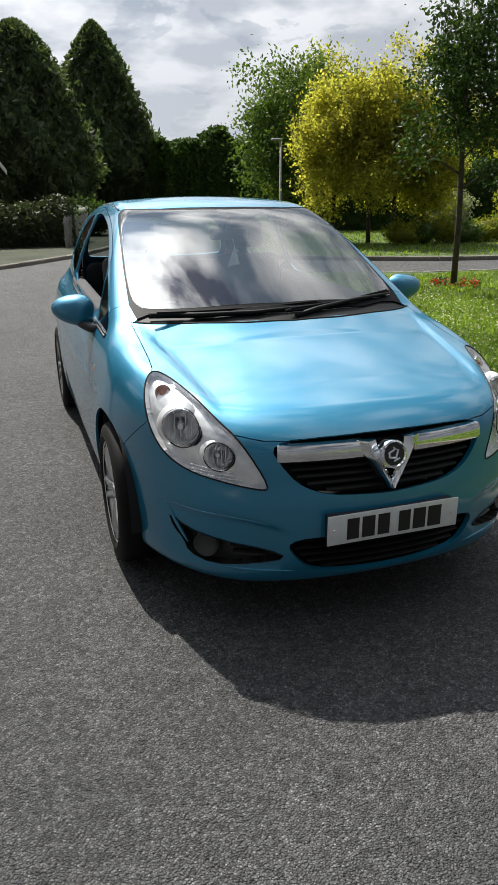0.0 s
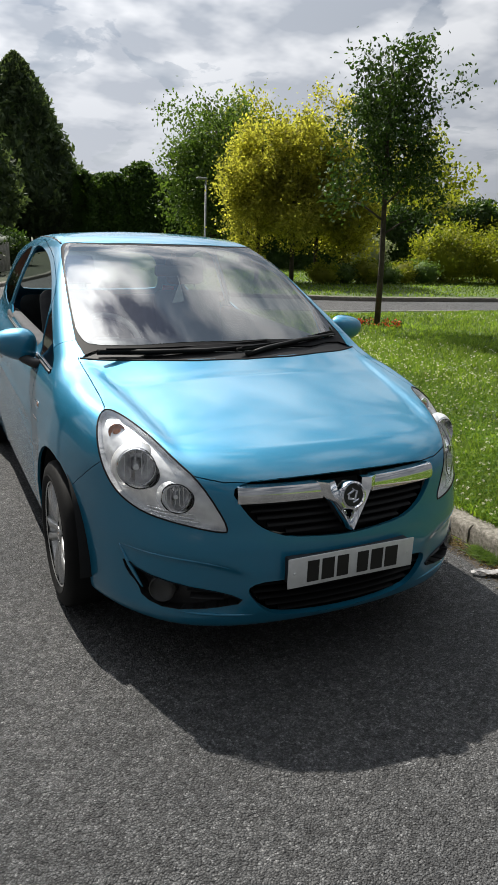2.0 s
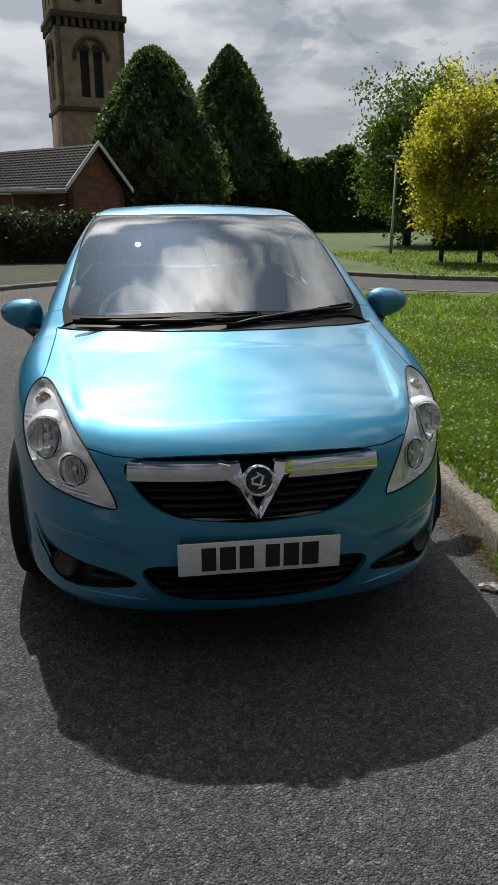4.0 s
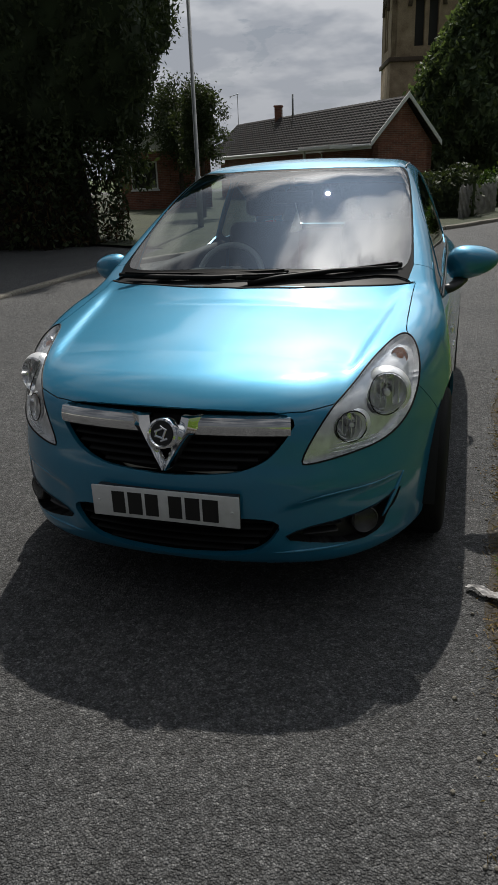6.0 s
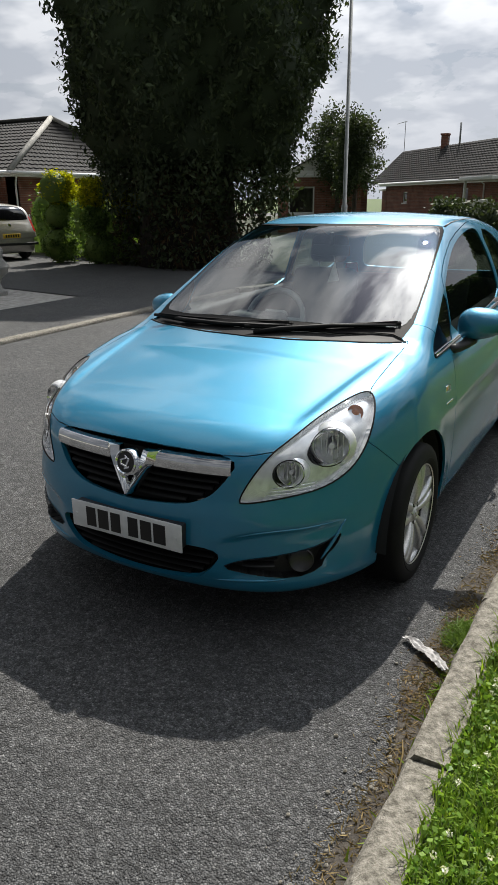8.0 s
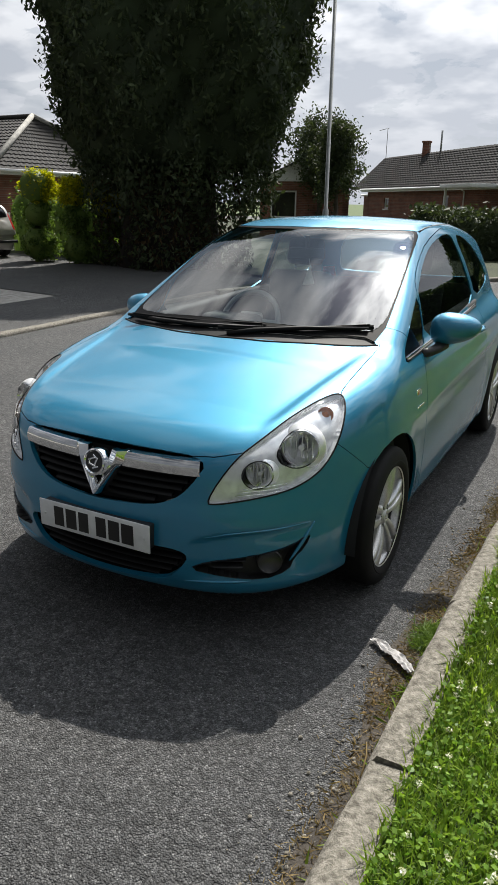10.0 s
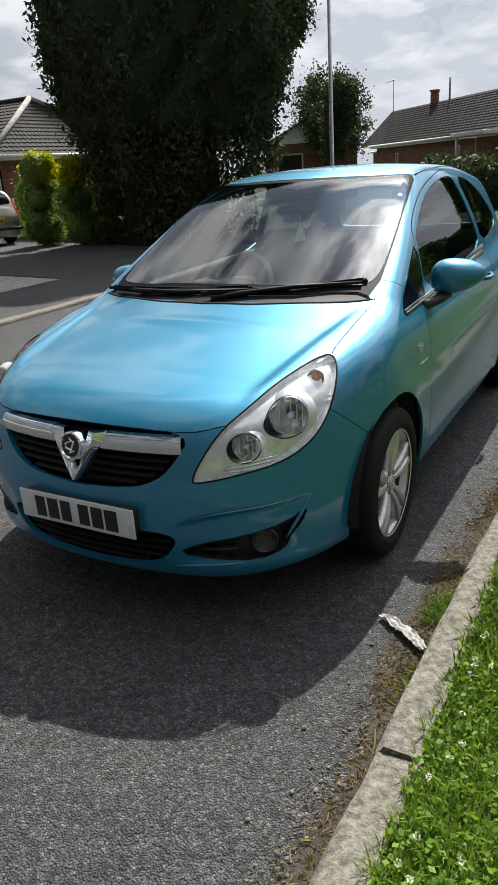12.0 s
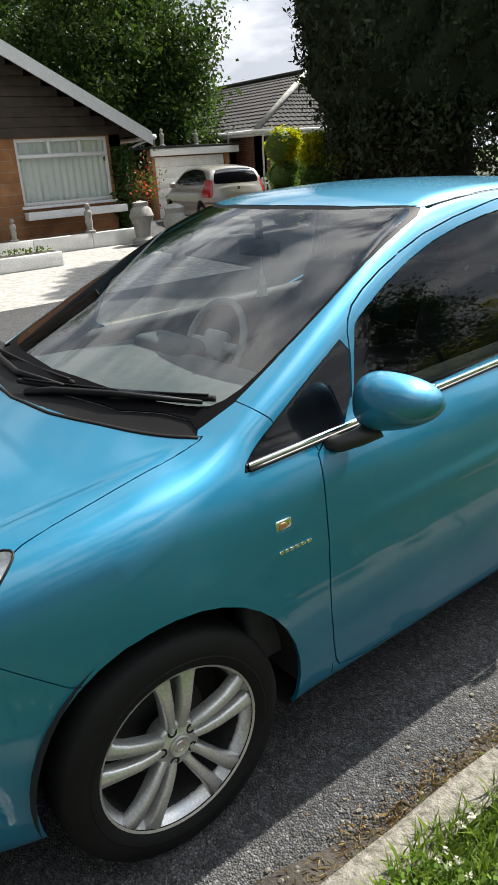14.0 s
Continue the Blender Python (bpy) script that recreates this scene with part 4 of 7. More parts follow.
part("badge_mark", bm, CHROME, badge, "raised chrome marks", True)

# number plate with bars in place of its characters
plate = slab("number_plate", (-0.26, -0.030, 0.377), (0.26, -0.024, 0.488), PLATE_WHITE, car, "white number plate", 0.003)
slab("plate_holder", (-0.25, -0.024, 0.385), (0.25, 0.05, 0.48), BLACK_PLASTIC, car, "", 0.006)
for x, w in ((-0.163, 0.046), (-0.103, 0.050), (-0.043, 0.046), (0.040, 0.046), (0.100, 0.050), (0.162, 0.054)):
    slab("plate_bar", (x - w / 2, -0.0315, 0.392), (x + w / 2, -0.0298, 0.471), INK, plate, "", 0)
for x in (-0.235, 0.235):
    lathe("plate_screw", [(0, 0.003), (0.004, 0.0028), (0.006, 0)], PLATE_WHITE, plate, "", 12, pose(x, -0.030, 0.432, 90))

# headlamp insides, fog lamps
for s in (1, -1):
    for (x, y, z), r, aim in BOWLS:
        spot = pose(s * x, y, z, 84, 0, s * -aim) @ pose(0, 0, 0.008)
        lathe("reflector", [(0.004, -0.045), (r * 0.45, -0.038), (r * 0.8, -0.018), (r, 0.002), (r * 1.03, 0.0), (r * 1.03, -0.03)], BOWL, lamps[s], "round chrome reflector", 36, spot)
        lathe("reflector_collar", [(r * 1.04, -0.004), (r * 1.09, -0.003), (r * 1.18, -0.010), (r * 1.30, -0.024), (r * 1.34, -0.04)], COLLAR, lamps[s], "pale satin collar", 36, spot)
        bm = bmesh.new()
        for k in range(5):
            q = -r * 0.62 + k * r * 0.31
            box(bm, (q - 0.0012, -r * 0.62, -0.03), (q + 0.0012, r * 0.62, -0.012), 0, spot)
        part("reflector_rib", bm, HOUSING, lamps[s], "")
        lathe("bulb_shield", [(0, 0.004), (r * 0.16, 0.002), (r * 0.19, -0.01), (r * 0.19, -0.03)], HOUSING, lamps[s], "", 16, spot)
        turn = pose(0, 0, 0, 84, 0, -aim)
        circle = [Vector((x, y, z)) + turn @ Vector((r * 1.05 * math.cos(radians(a)), r * 1.05 * math.sin(radians(a)), 0)) for a in range(0, 360, 12)]
        circle = settle(circle, lambda a, b, c: body_field(a, b, c) + 0.011, turn @ Vector((0, 0, 1)))
        edge = mirrored([tuple(q) for q in circle], s)
        v, f = tube_arrays(edge + [edge[0]], 0.0022, 8, False)
        put_mesh("bezel", [tuple(q) for q in v], f, SCUTTLE, lamps[s], "thin black bezel")
    for k in range(3):
        line = settle([(q, 0.1, 0.598 + 0.012 * k + 0.06 * (q - 0.5)) for q in np.linspace(0.52 + 0.01 * k, 0.66, 9)], lambda a, b, c: body_field(a, b, c) + 0.0105, Y)
        v, f = tube_arrays(mirrored([tuple(q) for q in line], s), 0.0018, 6)
        put_mesh("housing_rib", [tuple(q) for q in v], f, CHROME, lamps[s])
    spot = pose(s * 0.700, 0.498, 0.832, 70, 0, s * 22) @ pose(0, 0, -0.008)
    lathe("indicator_bowl", [(0.010, -0.016), (0.022, -0.010), (0.030, -0.001), (0.032, -0.006)], BOWL, lamps[s], "small oval chrome reflector", 28, spot)
    lathe("indicator_bulb", [(0, 0.004), (0.009, 0.002), (0.015, -0.005), (0.018, -0.016)], AMBER, lamps[s], "amber indicator bulb", 20, spot)
    q = settle([(0.628, 0.15, 0.338)], body_field, Y)[0]
    spot = pose(s * q[0], q[1] + 0.006, q[2], 86, 0, s * 30)
    fog = lathe("fog_lamp", [(0, 0.010), (0.025, 0.008), (0.040, 0.002), (0.041, -0.02)], LENS, fogs[s], "round clear fog lamp", 28, spot)
    lathe("fog_reflector", [(0, -0.018), (0.02, -0.014), (0.038, -0.002), (0.044, 0.004), (0.048, 0.0), (0.048, -0.03)], FOG_BOWL, fog, "", 28, spot)
    for z0, h0 in ((0.318, 0.545), (0.345, 0.555), (0.372, 0.565)):
        p = settle([(x, 0.1, z0) for x in np.linspace(0.44, h0, 8)], body_field, Y)
        pts = [(s * x, y + 0.022, z) for x, y, z in p]
        bar("fog_slat", pts if s > 0 else pts[::-1], [(-0.02, 0.008), (0.0, 0.003), (0.004, -0.002), (-0.02, -0.005)], BLACK_PLASTIC, fogs[s])

# door mirrors, handles, side repeaters
for s in (1, -1):
    na, nb = 44, 20
    th, ph = np.meshgrid(np.linspace(0, 2 * np.pi, na, endpoint=False), np.linspace(-np.pi / 2, np.pi / 2, nb + 1), indexing="ij")
    du, dw, dv = np.cos(ph) * np.cos(th), np.sin(ph), np.cos(ph) * np.sin(th)
    u = np.sign(du) * np.abs(du) ** 0.80
    v = np.sign(dv) * np.abs(dv) ** 0.85
    mx, my, mz, wide = (0.924, 1.565, 1.023, 0.120) if s > 0 else (0.902, 1.555, 0.994, 0.104)
    lx = wide * u
    ly = np.where(dw < 0, 0.088, 0.022) * dw
    lz = (0.073 - 0.017 * u) * v + 0.006 * u + 0.006 * u * (v < 0)
    cr, sr = math.cos(0.33), math.sin(0.33)
    p = np.stack([s * (mx + lx * cr - ly * sr), my + lx * sr + ly * cr, mz + lz], axis=-1).reshape(-1, 3)
    k = nb + 1
    f = [(i * k + j, i * k + j + 1, ((i + 1) % na) * k + j + 1, ((i + 1) % na) * k + j) for i in range(na) for j in range(nb)]
    shell = put_mesh("door_mirror", p, f if s < 0 else [q[::-1] for q in f], TEAL, doors[s], "body-coloured door mirror")
    bm = bmesh.new()
    box(bm, (s * -0.085, 0.019, -0.048), (s * 0.085, 0.026, 0.048), 0.004, Matrix.Translation((s * mx, my, mz)) @ pose(0, 0, 0, 0, 0, s * 18.9))
    part("mirror_glass", bm, CHROME, shell, "mirror glass", True)
    v, f = tube_arrays([(s * 0.795, 1.425, 0.908), (s * 0.835, 1.450, 0.916), (s * 0.862, 1.485, 0.932), (s * 0.880, 1.530, 0.955)], [0.030, 0.027, 0.028, 0.034], 14)
    put_mesh("mirror_foot", [(x, y, 0.925 + (z - 0.925) * 0.8) for x, y, z in v], f, BLACK_PLASTIC, shell, "black plastic foot")
    q = settle([(0.85, 2.60, 0.86)], body_field, X)[0]
    pts = [(s * (q[0] + dx), y, 0.862 + 0.03 * (y - 2.6)) for y, dx in ((2.52, 0.004), (2.545, 0.026), (2.60, 0.032), (2.655, 0.026), (2.68, 0.004))]
    tube("door_handle", pts, [0.011, 0.012, 0.013, 0.012, 0.011], TEAL, doors[s], "body-coloured pull handle", 10)
    bm = bmesh.new()
    bmesh.ops.create_uvsphere(bm, u_segments=20, v_segments=10, radius=1.0)
    bmesh.ops.transform(bm, matrix=Matrix.Translation((s * (q[0] - 0.006), 2.60, 0.862)) @ Matrix.Diagonal((0.010, 0.055, 0.030, 1)), verts=bm.verts[:])
    part("handle_recess", bm, BLACK_PLASTIC, doors[s], "dark handle recess", True)
    q = settle([(0.85, 1.222, 0.778)], body_field, X)[0]
    rep = slab("side_repeater", (s * (q[0] - 0.01), 1.198, 0.760), (s * (q[0] + 0.010), 1.252, 0.792), LENS, car, "clear side repeater lamp", 0.005)
    slab("repeater_bulb", (s * (q[0] - 0.008), 1.208, 0.766), (s * (q[0] + 0.004), 1.232, 0.784), AMBER, rep, "amber bulb", 0.003)
    slab("repeater_back", (s * (q[0] - 0.012), 1.200, 0.762), (s * (q[0] + 0.002), 1.250, 0.790), BOWL, rep, "", 0.003)
    q = settle([(0.85, y, 0.706) for y in (1.20, 1.212, 1.216, 1.228, 1.232, 1.246, 1.250, 1.264, 1.268, 1.284, 1.288, 1.304)], body_field, X)
    bm = bmesh.new()
    for i in range(0, 12, 2):
        a, b = q[i], q[i + 1]
        box(bm, (s * a[0] - 0.002, a[1], 0.704), (s * a[0] + 0.002 * s + 0.001, b[1], 0.7125), 0.001)
    part("wing_script", bm, CHROME, car, "thin chrome script bars", True)

# wheels
def wheel(hub, s, steer=0):
    """Alloy wheel with five split spokes; s is the side it faces."""
    m = pose(*hub, 0, 90, 0) if s > 0 else pose(*hub, 0, -90, 0)
    m = Matrix.Translation(hub) @ pose(0, 0, 0, 0, 0, steer) @ Matrix.Translation(-Vector(hub)) @ m
    R = 0.306
    rim = lathe("wheel", [(0.214, 0.070), (0.220, 0.073), (0.223, 0.067), (0.216, 0.058), (0.205, 0.044), (0.200, 0.03)], ALLOY, car, "silver five-spoke alloy wheel", 64, m)
    lathe("tyre", [(0.214, 0.066), (0.224, 0.075), (0.236, 0.081), (0.246, 0.083), (0.249, 0.081), (0.262, 0.082), (0.288, 0.074), (0.300, 0.064), (R, 0.050), (R + 0.001, 0.0), (R, -0.055), (0.300, -0.075), (0.26, -0.095), (0.214, -0.09)], RUBBER, rim, "black rubber tyre", 64, m)
    lathe("barrel", [(0.2005, 0.032), (0.199, 0.01), (0.199, -0.10), (0.21, -0.11)], BARREL, rim, "dull grey inner barrel", 48, m)
    lathe("brake_disc", [(0.0, -0.03), (0.12, -0.03), (0.128, -0.032), (0.128, -0.05)], BLACK_PLASTIC, rim, "", 32, m)
    lathe("barrel_back", [(0.128, -0.075), (0.201, -0.075)], DARK, rim, "", 32, m)
    for k in range(5):
        for e in (-1, 1):
            bm = bmesh.new()
            rows = []
            for r, w, z, t, g in ((0.046, 0.026, 0.053, 0.035, 0.001), (0.072, 0.026, 0.061, 0.035, 0.0060), (0.110, 0.028, 0.068, 0.034, 0.0095), (0.155, 0.032, 0.071, 0.032, 0.0120), (0.192, 0.039, 0.069, 0.032, 0.0140), (0.218, 0.050, 0.064, 0.034, 0.0150)):
                c = e * (w * 0.5 + g)
                hi = e * w * 0.22
                rows.append([bm.verts.new(q) for q in ((c - w / 2, r, z - t), (c - w / 2, r, z - 0.005), (c - w * 0.36, r, z), (c + hi, r, z + 0.003), (c + w * 0.36, r, z), (c + w / 2, r, z - 0.005), (c + w / 2, r, z - t))])
            for i in range(len(rows) - 1):
                for j in range(7):
                    bm.faces.new((rows[i][j], rows[i][(j + 1) % 7], rows[i + 1][(j + 1) % 7], rows[i + 1][j]))
            bm.faces.new(rows[0][::-1])
            bm.faces.new(rows[-1])
            bmesh.ops.transform(bm, matrix=m @ pose(0, 0, 0, 0, 0, 72 * k + 16), verts=bm.verts[:])
            part("spoke", bm, ALLOY, rim, "", True, 50)
    lathe("wheel_centre", [(0, 0.060), (0.022, 0.060), (0.026, 0.062), (0.029, 0.060), (0.030, 0.055), (0.033, 0.053), (0.058, 0.050), (0.064, 0.042), (0.066, 0.0)], ALLOY, rim, "round centre with a raised cap", 40, m)
    lathe("cap_mark", [(0.010, 0.0605), (0.0115, 0.0618), (0.015, 0.0618), (0.0165, 0.0605)], CHROME, rim, "", 24, m)
    for k in range(5):
        a = radians(72 * k + 52)
        lathe("bolt", [(0, 0.0475), (0.006, 0.048), (0.0075, 0.0515), (0.0125, 0.0525), (0.0135, 0.050), (0.0137, 0.03)], DARK, rim, "dark bolt hole", 14, m @ pose(0.0455 * math.cos(a), 0.0455 * math.sin(a), 0.001))


for s in (1, -1):
    wheel((s * 0.797, HUB_Y, HUB_Z), s)
    wheel((s * 0.797, REAR_Y, HUB_Z), s)
    for y in (0.892, 3.376):
        v, f = [], []
        for k in range(25):
            a = radians(-6 + 192 * k / 24)
            for x in (0.845, 0.52):
                v.append((s * x, y + 0.375 * math.cos(a), 0.302 + 0.375 * math.sin(a)))
            v.append((s * 0.52, y, 0.30))
        for k in range(24):
            f += [(3 * k, 3 * k + 1, 3 * k + 4, 3 * k + 3), (3 * k + 1, 3 * k + 2, 3 * k + 4)]
        put_mesh("wheel_arch_liner", v, f, DARK, car, "black arch liner")

# wipers, and the rubber seal along the bonnet's rear edge
for pts in ([(0.02, 0.945, 1.004), (0.14, 0.985, 1.026), (0.36, 1.055, 1.046), (0.62, 1.175, 1.050)], [(-0.62, 1.10, 1.018), (-0.42, 1.02, 1.022), (-0.16, 0.985, 1.026), (0.16, 1.005, 1.040)]):
    w = tube("wiper", pts, [0.013, 0.012, 0.010, 0.006], SCUTTLE, car, "black wiper arm", 8)
    a, b = Vector(pts[1]), Vector(pts[3])
    tube("wiper_blade", [a.lerp(b, q) + Vector((0, 0.024, 0.004 - 0.02 * q * (1 - q))) for q in np.linspace(-0.35, 1.03, 14)], 0.009, RUBBER, w, "black rubber blade", 6)
    tube("wiper_spine", [a.lerp(b, q) + Vector((0, 0.022, 0.014 - 0.02 * q * (1 - q))) for q in np.linspace(-0.3, 1.0, 14)], 0.004, SCUTTLE, w, "", 6)
rear = curve([(0.0, 0.905), (0.20, 0.922), (0.314, 0.948), (0.42, 0.983), (0.516, 1.018), (0.60, 1.058), (0.69, 1.112)])
edge = settle([(x, float(rear(abs(x))), 1.0) for x in np.linspace(-0.69, 0.69, 61)], body_field, Z)
tube("bonnet_seal", [tuple(q - np.array((0, 0, 0.003))) for q in edge], 0.007, RUBBER, car, "black rubber seal", 6)
# cabin
bm = bmesh.new()
box(bm, (-0.70, 0.55, 0.24), (0.70, 3.7, 0.30), 0.02)
part("cabin_floor", bm, DARK, car, "", True)
bm = bmesh.new()
v0 = box(bm, (-0.66, 1.06, 0.60), (0.66, 1.72, 0.955), 0.06, None, 3)
for q in v0:
    if q.co.z > 0.8 and q.co.y > 1.4:
        q.co.z -= 0.02
part("dashboard", bm, DASH, car, "grey moulded dashboard", True, 50)
bm = bmesh.new()
box(bm, (-0.54, 1.60, 0.90), (-0.20, 1.76, 0.975), 0.04, None, 3)
part("instrument_hood", bm, DASH, car, "", True, 50)
spot = Matrix.Translation((-0.37, 1.90, 0.90)) @ pose(0, 0, 0, 64, 0, 0)
wheel_hub = lathe("steering_wheel", [(0.185 + 0.016 * math.cos(radians(a)), 0.016 * math.sin(radians(a))) for a in range(0, 360, 30)], PALE_TRIM, car, "grey steering wheel", 40, spot, True)
bm = bmesh.new()
box(bm, (-0.075, -0.06, -0.03), (0.075, 0.06, 0.02), 0.03, spot, 3)
box(bm, (-0.18, -0.02, -0.012), (0.18, 0.02, 0.008), 0.008, spot)
box(bm, (-0.02, -0.18, -0.012), (0.02, 0.02, 0.008), 0.008, spot)
part("steering_hub", bm, PALE_TRIM, wheel_hub, "", True, 50)
def seat(x, y):
    bm = bmesh.new()
    box(bm, (x - 0.24, y - 0.02, 0.42), (x + 0.24, y + 0.48, 0.60), 0.07, None, 3)
    cushion = part("seat", bm, TRIM, car, "dark grey fabric seat", True, 60)
    lean = Matrix.Translation((x, y + 0.44, 0.55)) @ pose(0, 0, 0, -16)
    bm = bmesh.new()
    box(bm, (-0.23, -0.05, 0.0), (0.23, 0.07, 0.62), 0.06, lean, 3)
    part("backrest", bm, TRIM, cushion, "", True, 60)
    bm = bmesh.new()
    box(bm, (-0.13, -0.03, 0.66), (0.13, 0.06, 0.84), 0.045, lean, 3)
    part("headrest", bm, TRIM, cushion, "", True, 60)
    for e in (-0.06, 0.06):
        tube("headrest_post", [lean @ Vector((e, 0.01, 0.60)), lean @ Vector((e, 0.01, 0.68))], 0.006, CHROME, cushion)


for s in (1, -1):
    bm = bmesh.new()
    for q in box(bm, (s * 0.70, 1.15, 0.32), (s * 0.775, 2.85, 0.965), 0.02, None, 3):
        if q.co.z > 0.6:
            q.co.z += 0.031 * (q.co.y - 1.2)
    part("door_card", bm, TRIM, doors[s], "dark grey door trim", True, 50)
seat(-0.37, 2.05)
seat(0.37, 2.05)
bm = bmesh.new()
box(bm, (-0.62, 2.95, 0.45), (0.62, 3.40, 0.62), 0.07, None, 3)
box(bm, (-0.62, 3.30, 0.60), (0.62, 3.45, 1.05), 0.06, None, 3)
part("rear_bench", bm, TRIM, car, "dark grey rear bench", True, 60)
bm = bmesh.new()
box(bm, (-0.11, 1.86, 1.285), (0.11, 1.89, 1.345), 0.012)
box(bm, (-0.012, 1.87, 1.34), (0.012, 1.89, 1.41), 0.004)
part("rear_view_mirror", bm, BLACK_PLASTIC, car, "black interior mirror", True)
bm = bmesh.new()
outline = [(-0.038, 0.0), (0.032, 0.012), (0.004, 0.115)]
lo = [bm.verts.new((x, -0.001, z)) for x, z in outline]
f = bm.faces.new(lo)
r = bmesh.ops.extrude_face_region(bm, geom=[f])
bmesh.ops.translate(bm, vec=(0, 0.003, 0), verts=[g for g in r["geom"] if isinstance(g, bmesh.types.BMVert)])
bmesh.ops.translate(bm, vec=(0.03, 1.86, 1.14), verts=bm.verts[:])
fresh = part("air_freshener", bm, WHITE_PAINT, None)
tagged(fresh, "white triangular card air freshener hanging from the mirror", "air freshener")
tube("cord", [(0.034, 1.861, 1.25), (0.02, 1.87, 1.30)], 0.0012, WHITE_PAINT, fresh)


car.location.x += 0.005


# ---- ground ----
def ground_sheet(name, poly, z, material, label, category):
    return tagged(sheet(name, poly, z, z, material), label, category, kind="structure")


LEAF_DARK = leaf_stuff("dark_conifer_foliage", (0.055, 0.086, 0.046), (0.125, 0.165, 0.086), 0.6, 0.35)
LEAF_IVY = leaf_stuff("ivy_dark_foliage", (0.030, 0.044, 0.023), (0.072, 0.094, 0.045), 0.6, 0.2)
LEAF_TWIG = leaf_stuff("brown_dead_twigs", (0.030, 0.020, 0.010), (0.075, 0.050, 0.024), 0.9, 0.1)
LEAF_DRY = leaf_stuff("dry_brown_leaves", (0.085, 0.052, 0.022), (0.24, 0.155, 0.065), 0.85, 0.15)
LEAF_GREEN = leaf_stuff("green_foliage", (0.060, 0.110, 0.026), (0.15, 0.225, 0.055), 0.5, 0.4)
LEAF_YELLOW = leaf_stuff("golden_foliage", (0.235, 0.240, 0.055), (0.52, 0.475, 0.115), 0.5, 0.75)
LEAF_OLIVE = leaf_stuff("olive_foliage", (0.14, 0.18, 0.022), (0.36, 0.36, 0.048), 0.5, 0.5)
LEAF_YOUNG = leaf_stuff("young_tree_foliage", (0.028, 0.060, 0.016), (0.072, 0.120, 0.030))
LEAF_LIME = leaf_stuff("golden_conifer_foliage", (0.16, 0.20, 0.008), (0.55, 0.50, 0.014), 0.5, 0.55)
LEAF_PALE = leaf_stuff("variegated_foliage", (0.16, 0.20, 0.12), (0.42, 0.44, 0.34))
GRASS = leaf_stuff("grass_blades", (0.085, 0.155, 0.019), (0.235, 0.320, 0.055), 0.45, 0.55)
CLOVER = leaf_stuff("clover_leaves", (0.070, 0.150, 0.020), (0.19, 0.29, 0.055), 0.45, 0.4)
FLOWER = leaf_stuff("white_clover_heads", (0.55, 0.54, 0.46), (0.78, 0.76, 0.66), 0.7, 0.2)
STRAW = leaf_stuff("dry_weeds", (0.070, 0.050, 0.025), (0.25, 0.185, 0.085), 0.8, 0.25)
RED_FLOWER = leaf_stuff("red_bedding_flowers", (0.42, 0.015, 0.015), (0.75, 0.12, 0.06), 0.6, 0.2)
PEBBLE = surface("pale_gravel", (0.24, 0.23, 0.21), (0.42, 0.405, 0.375), 0.85, 0, 90, 9, 1.0, 0.012)

ground_sheet("ground", [(-900, -900), (900, -900), (900, 900), (-900, 900)], -0.06, TURF, "distant grass and earth", "ground")
ground_sheet("road", [(-70, -70), (60, -70), (60, 75), (-70, 75)], 0.0, ASPHALT, "dark grey worn asphalt road surface", "road")
EDGE = [(1.30, -40), (1.31, -6), (1.315, -2), (1.32, 0), (1.335, 1.0), (1.38, 2.0), (1.47, 3.6), (1.63, 5.4), (1.80, 7.2), (1.98, 8.8), (2.25, 10.0), (2.9, 10.9), (3.9, 10.9), (4.9, 10.3), (6.4, 9.75), (9.5, 9.5), (20, 9.0), (45, 8.0)]
lawn = ground_sheet("lawn", EDGE + [(45, -40)], 0.10, TURF, "sunlit mown grass verge with white clover", "lawn")
far_lawn = ground_sheet("lawn", [(4.2, 15.6), (6.0, 13.9), (8.4, 12.75), (12, 12.2), (20, 11.6), (55, 11), (55, 70), (14, 70), (9, 34), (5.6, 22)], 0.09, TURF, "grass across the side road with shrubs and trees", "lawn")
LEFT = [(-4.95, 9.2), (-4.3, 11.0), (-2.9, 12.8), (-1.1, 14.4), (0.6, 16.7), (2.4, 20.5), (4.2, 26), (6.5, 34), (9, 44), (10, 60)]
# the conifers' shade on the verge is put into this darker grass colour
SHADE_TONED_GRASS = surface("thin_grass_shade_in_colour", (0.016, 0.022, 0.008), (0.040, 0.050, 0.018), 0.95, 0, 45, 1.2, 0.8, 0.02)
ground_sheet("verge", LEFT + [(-60, 60), (-60, 14.2), (-9, 14.0), (-5.1, 12.0)], 0.05, SHADE_TONED_GRASS, "earth and thin grass below the conifers, darkened for their shade", "verge")
ground_sheet("pavement", [(-5.05, -30), (-5.05, 9.2), (-4.6, 11), (-5.1, 12.0), (-6.9, 12.0), (-6.9, -30)], 0.035, ASPHALT, "dark asphalt footway beside the road", "pavement")
ground_sheet("driveway", [(-6.9, 7.3), (-6.9, 12.4), (-18.5, 15.9), (-18.5, 8.2), (-9.0, 7.6)], 0.036, ASPHALT, "grey asphalt driveway, partly shaded", "driveway")
ground_sheet("gravel", [(-6.9, -10), (-6.9, 7.2), (-9.0, 7.5), (-12.6, 7.9), (-12.6, -10)], 0.04, PEBBLE, "pale gravel front garden", "gravel")


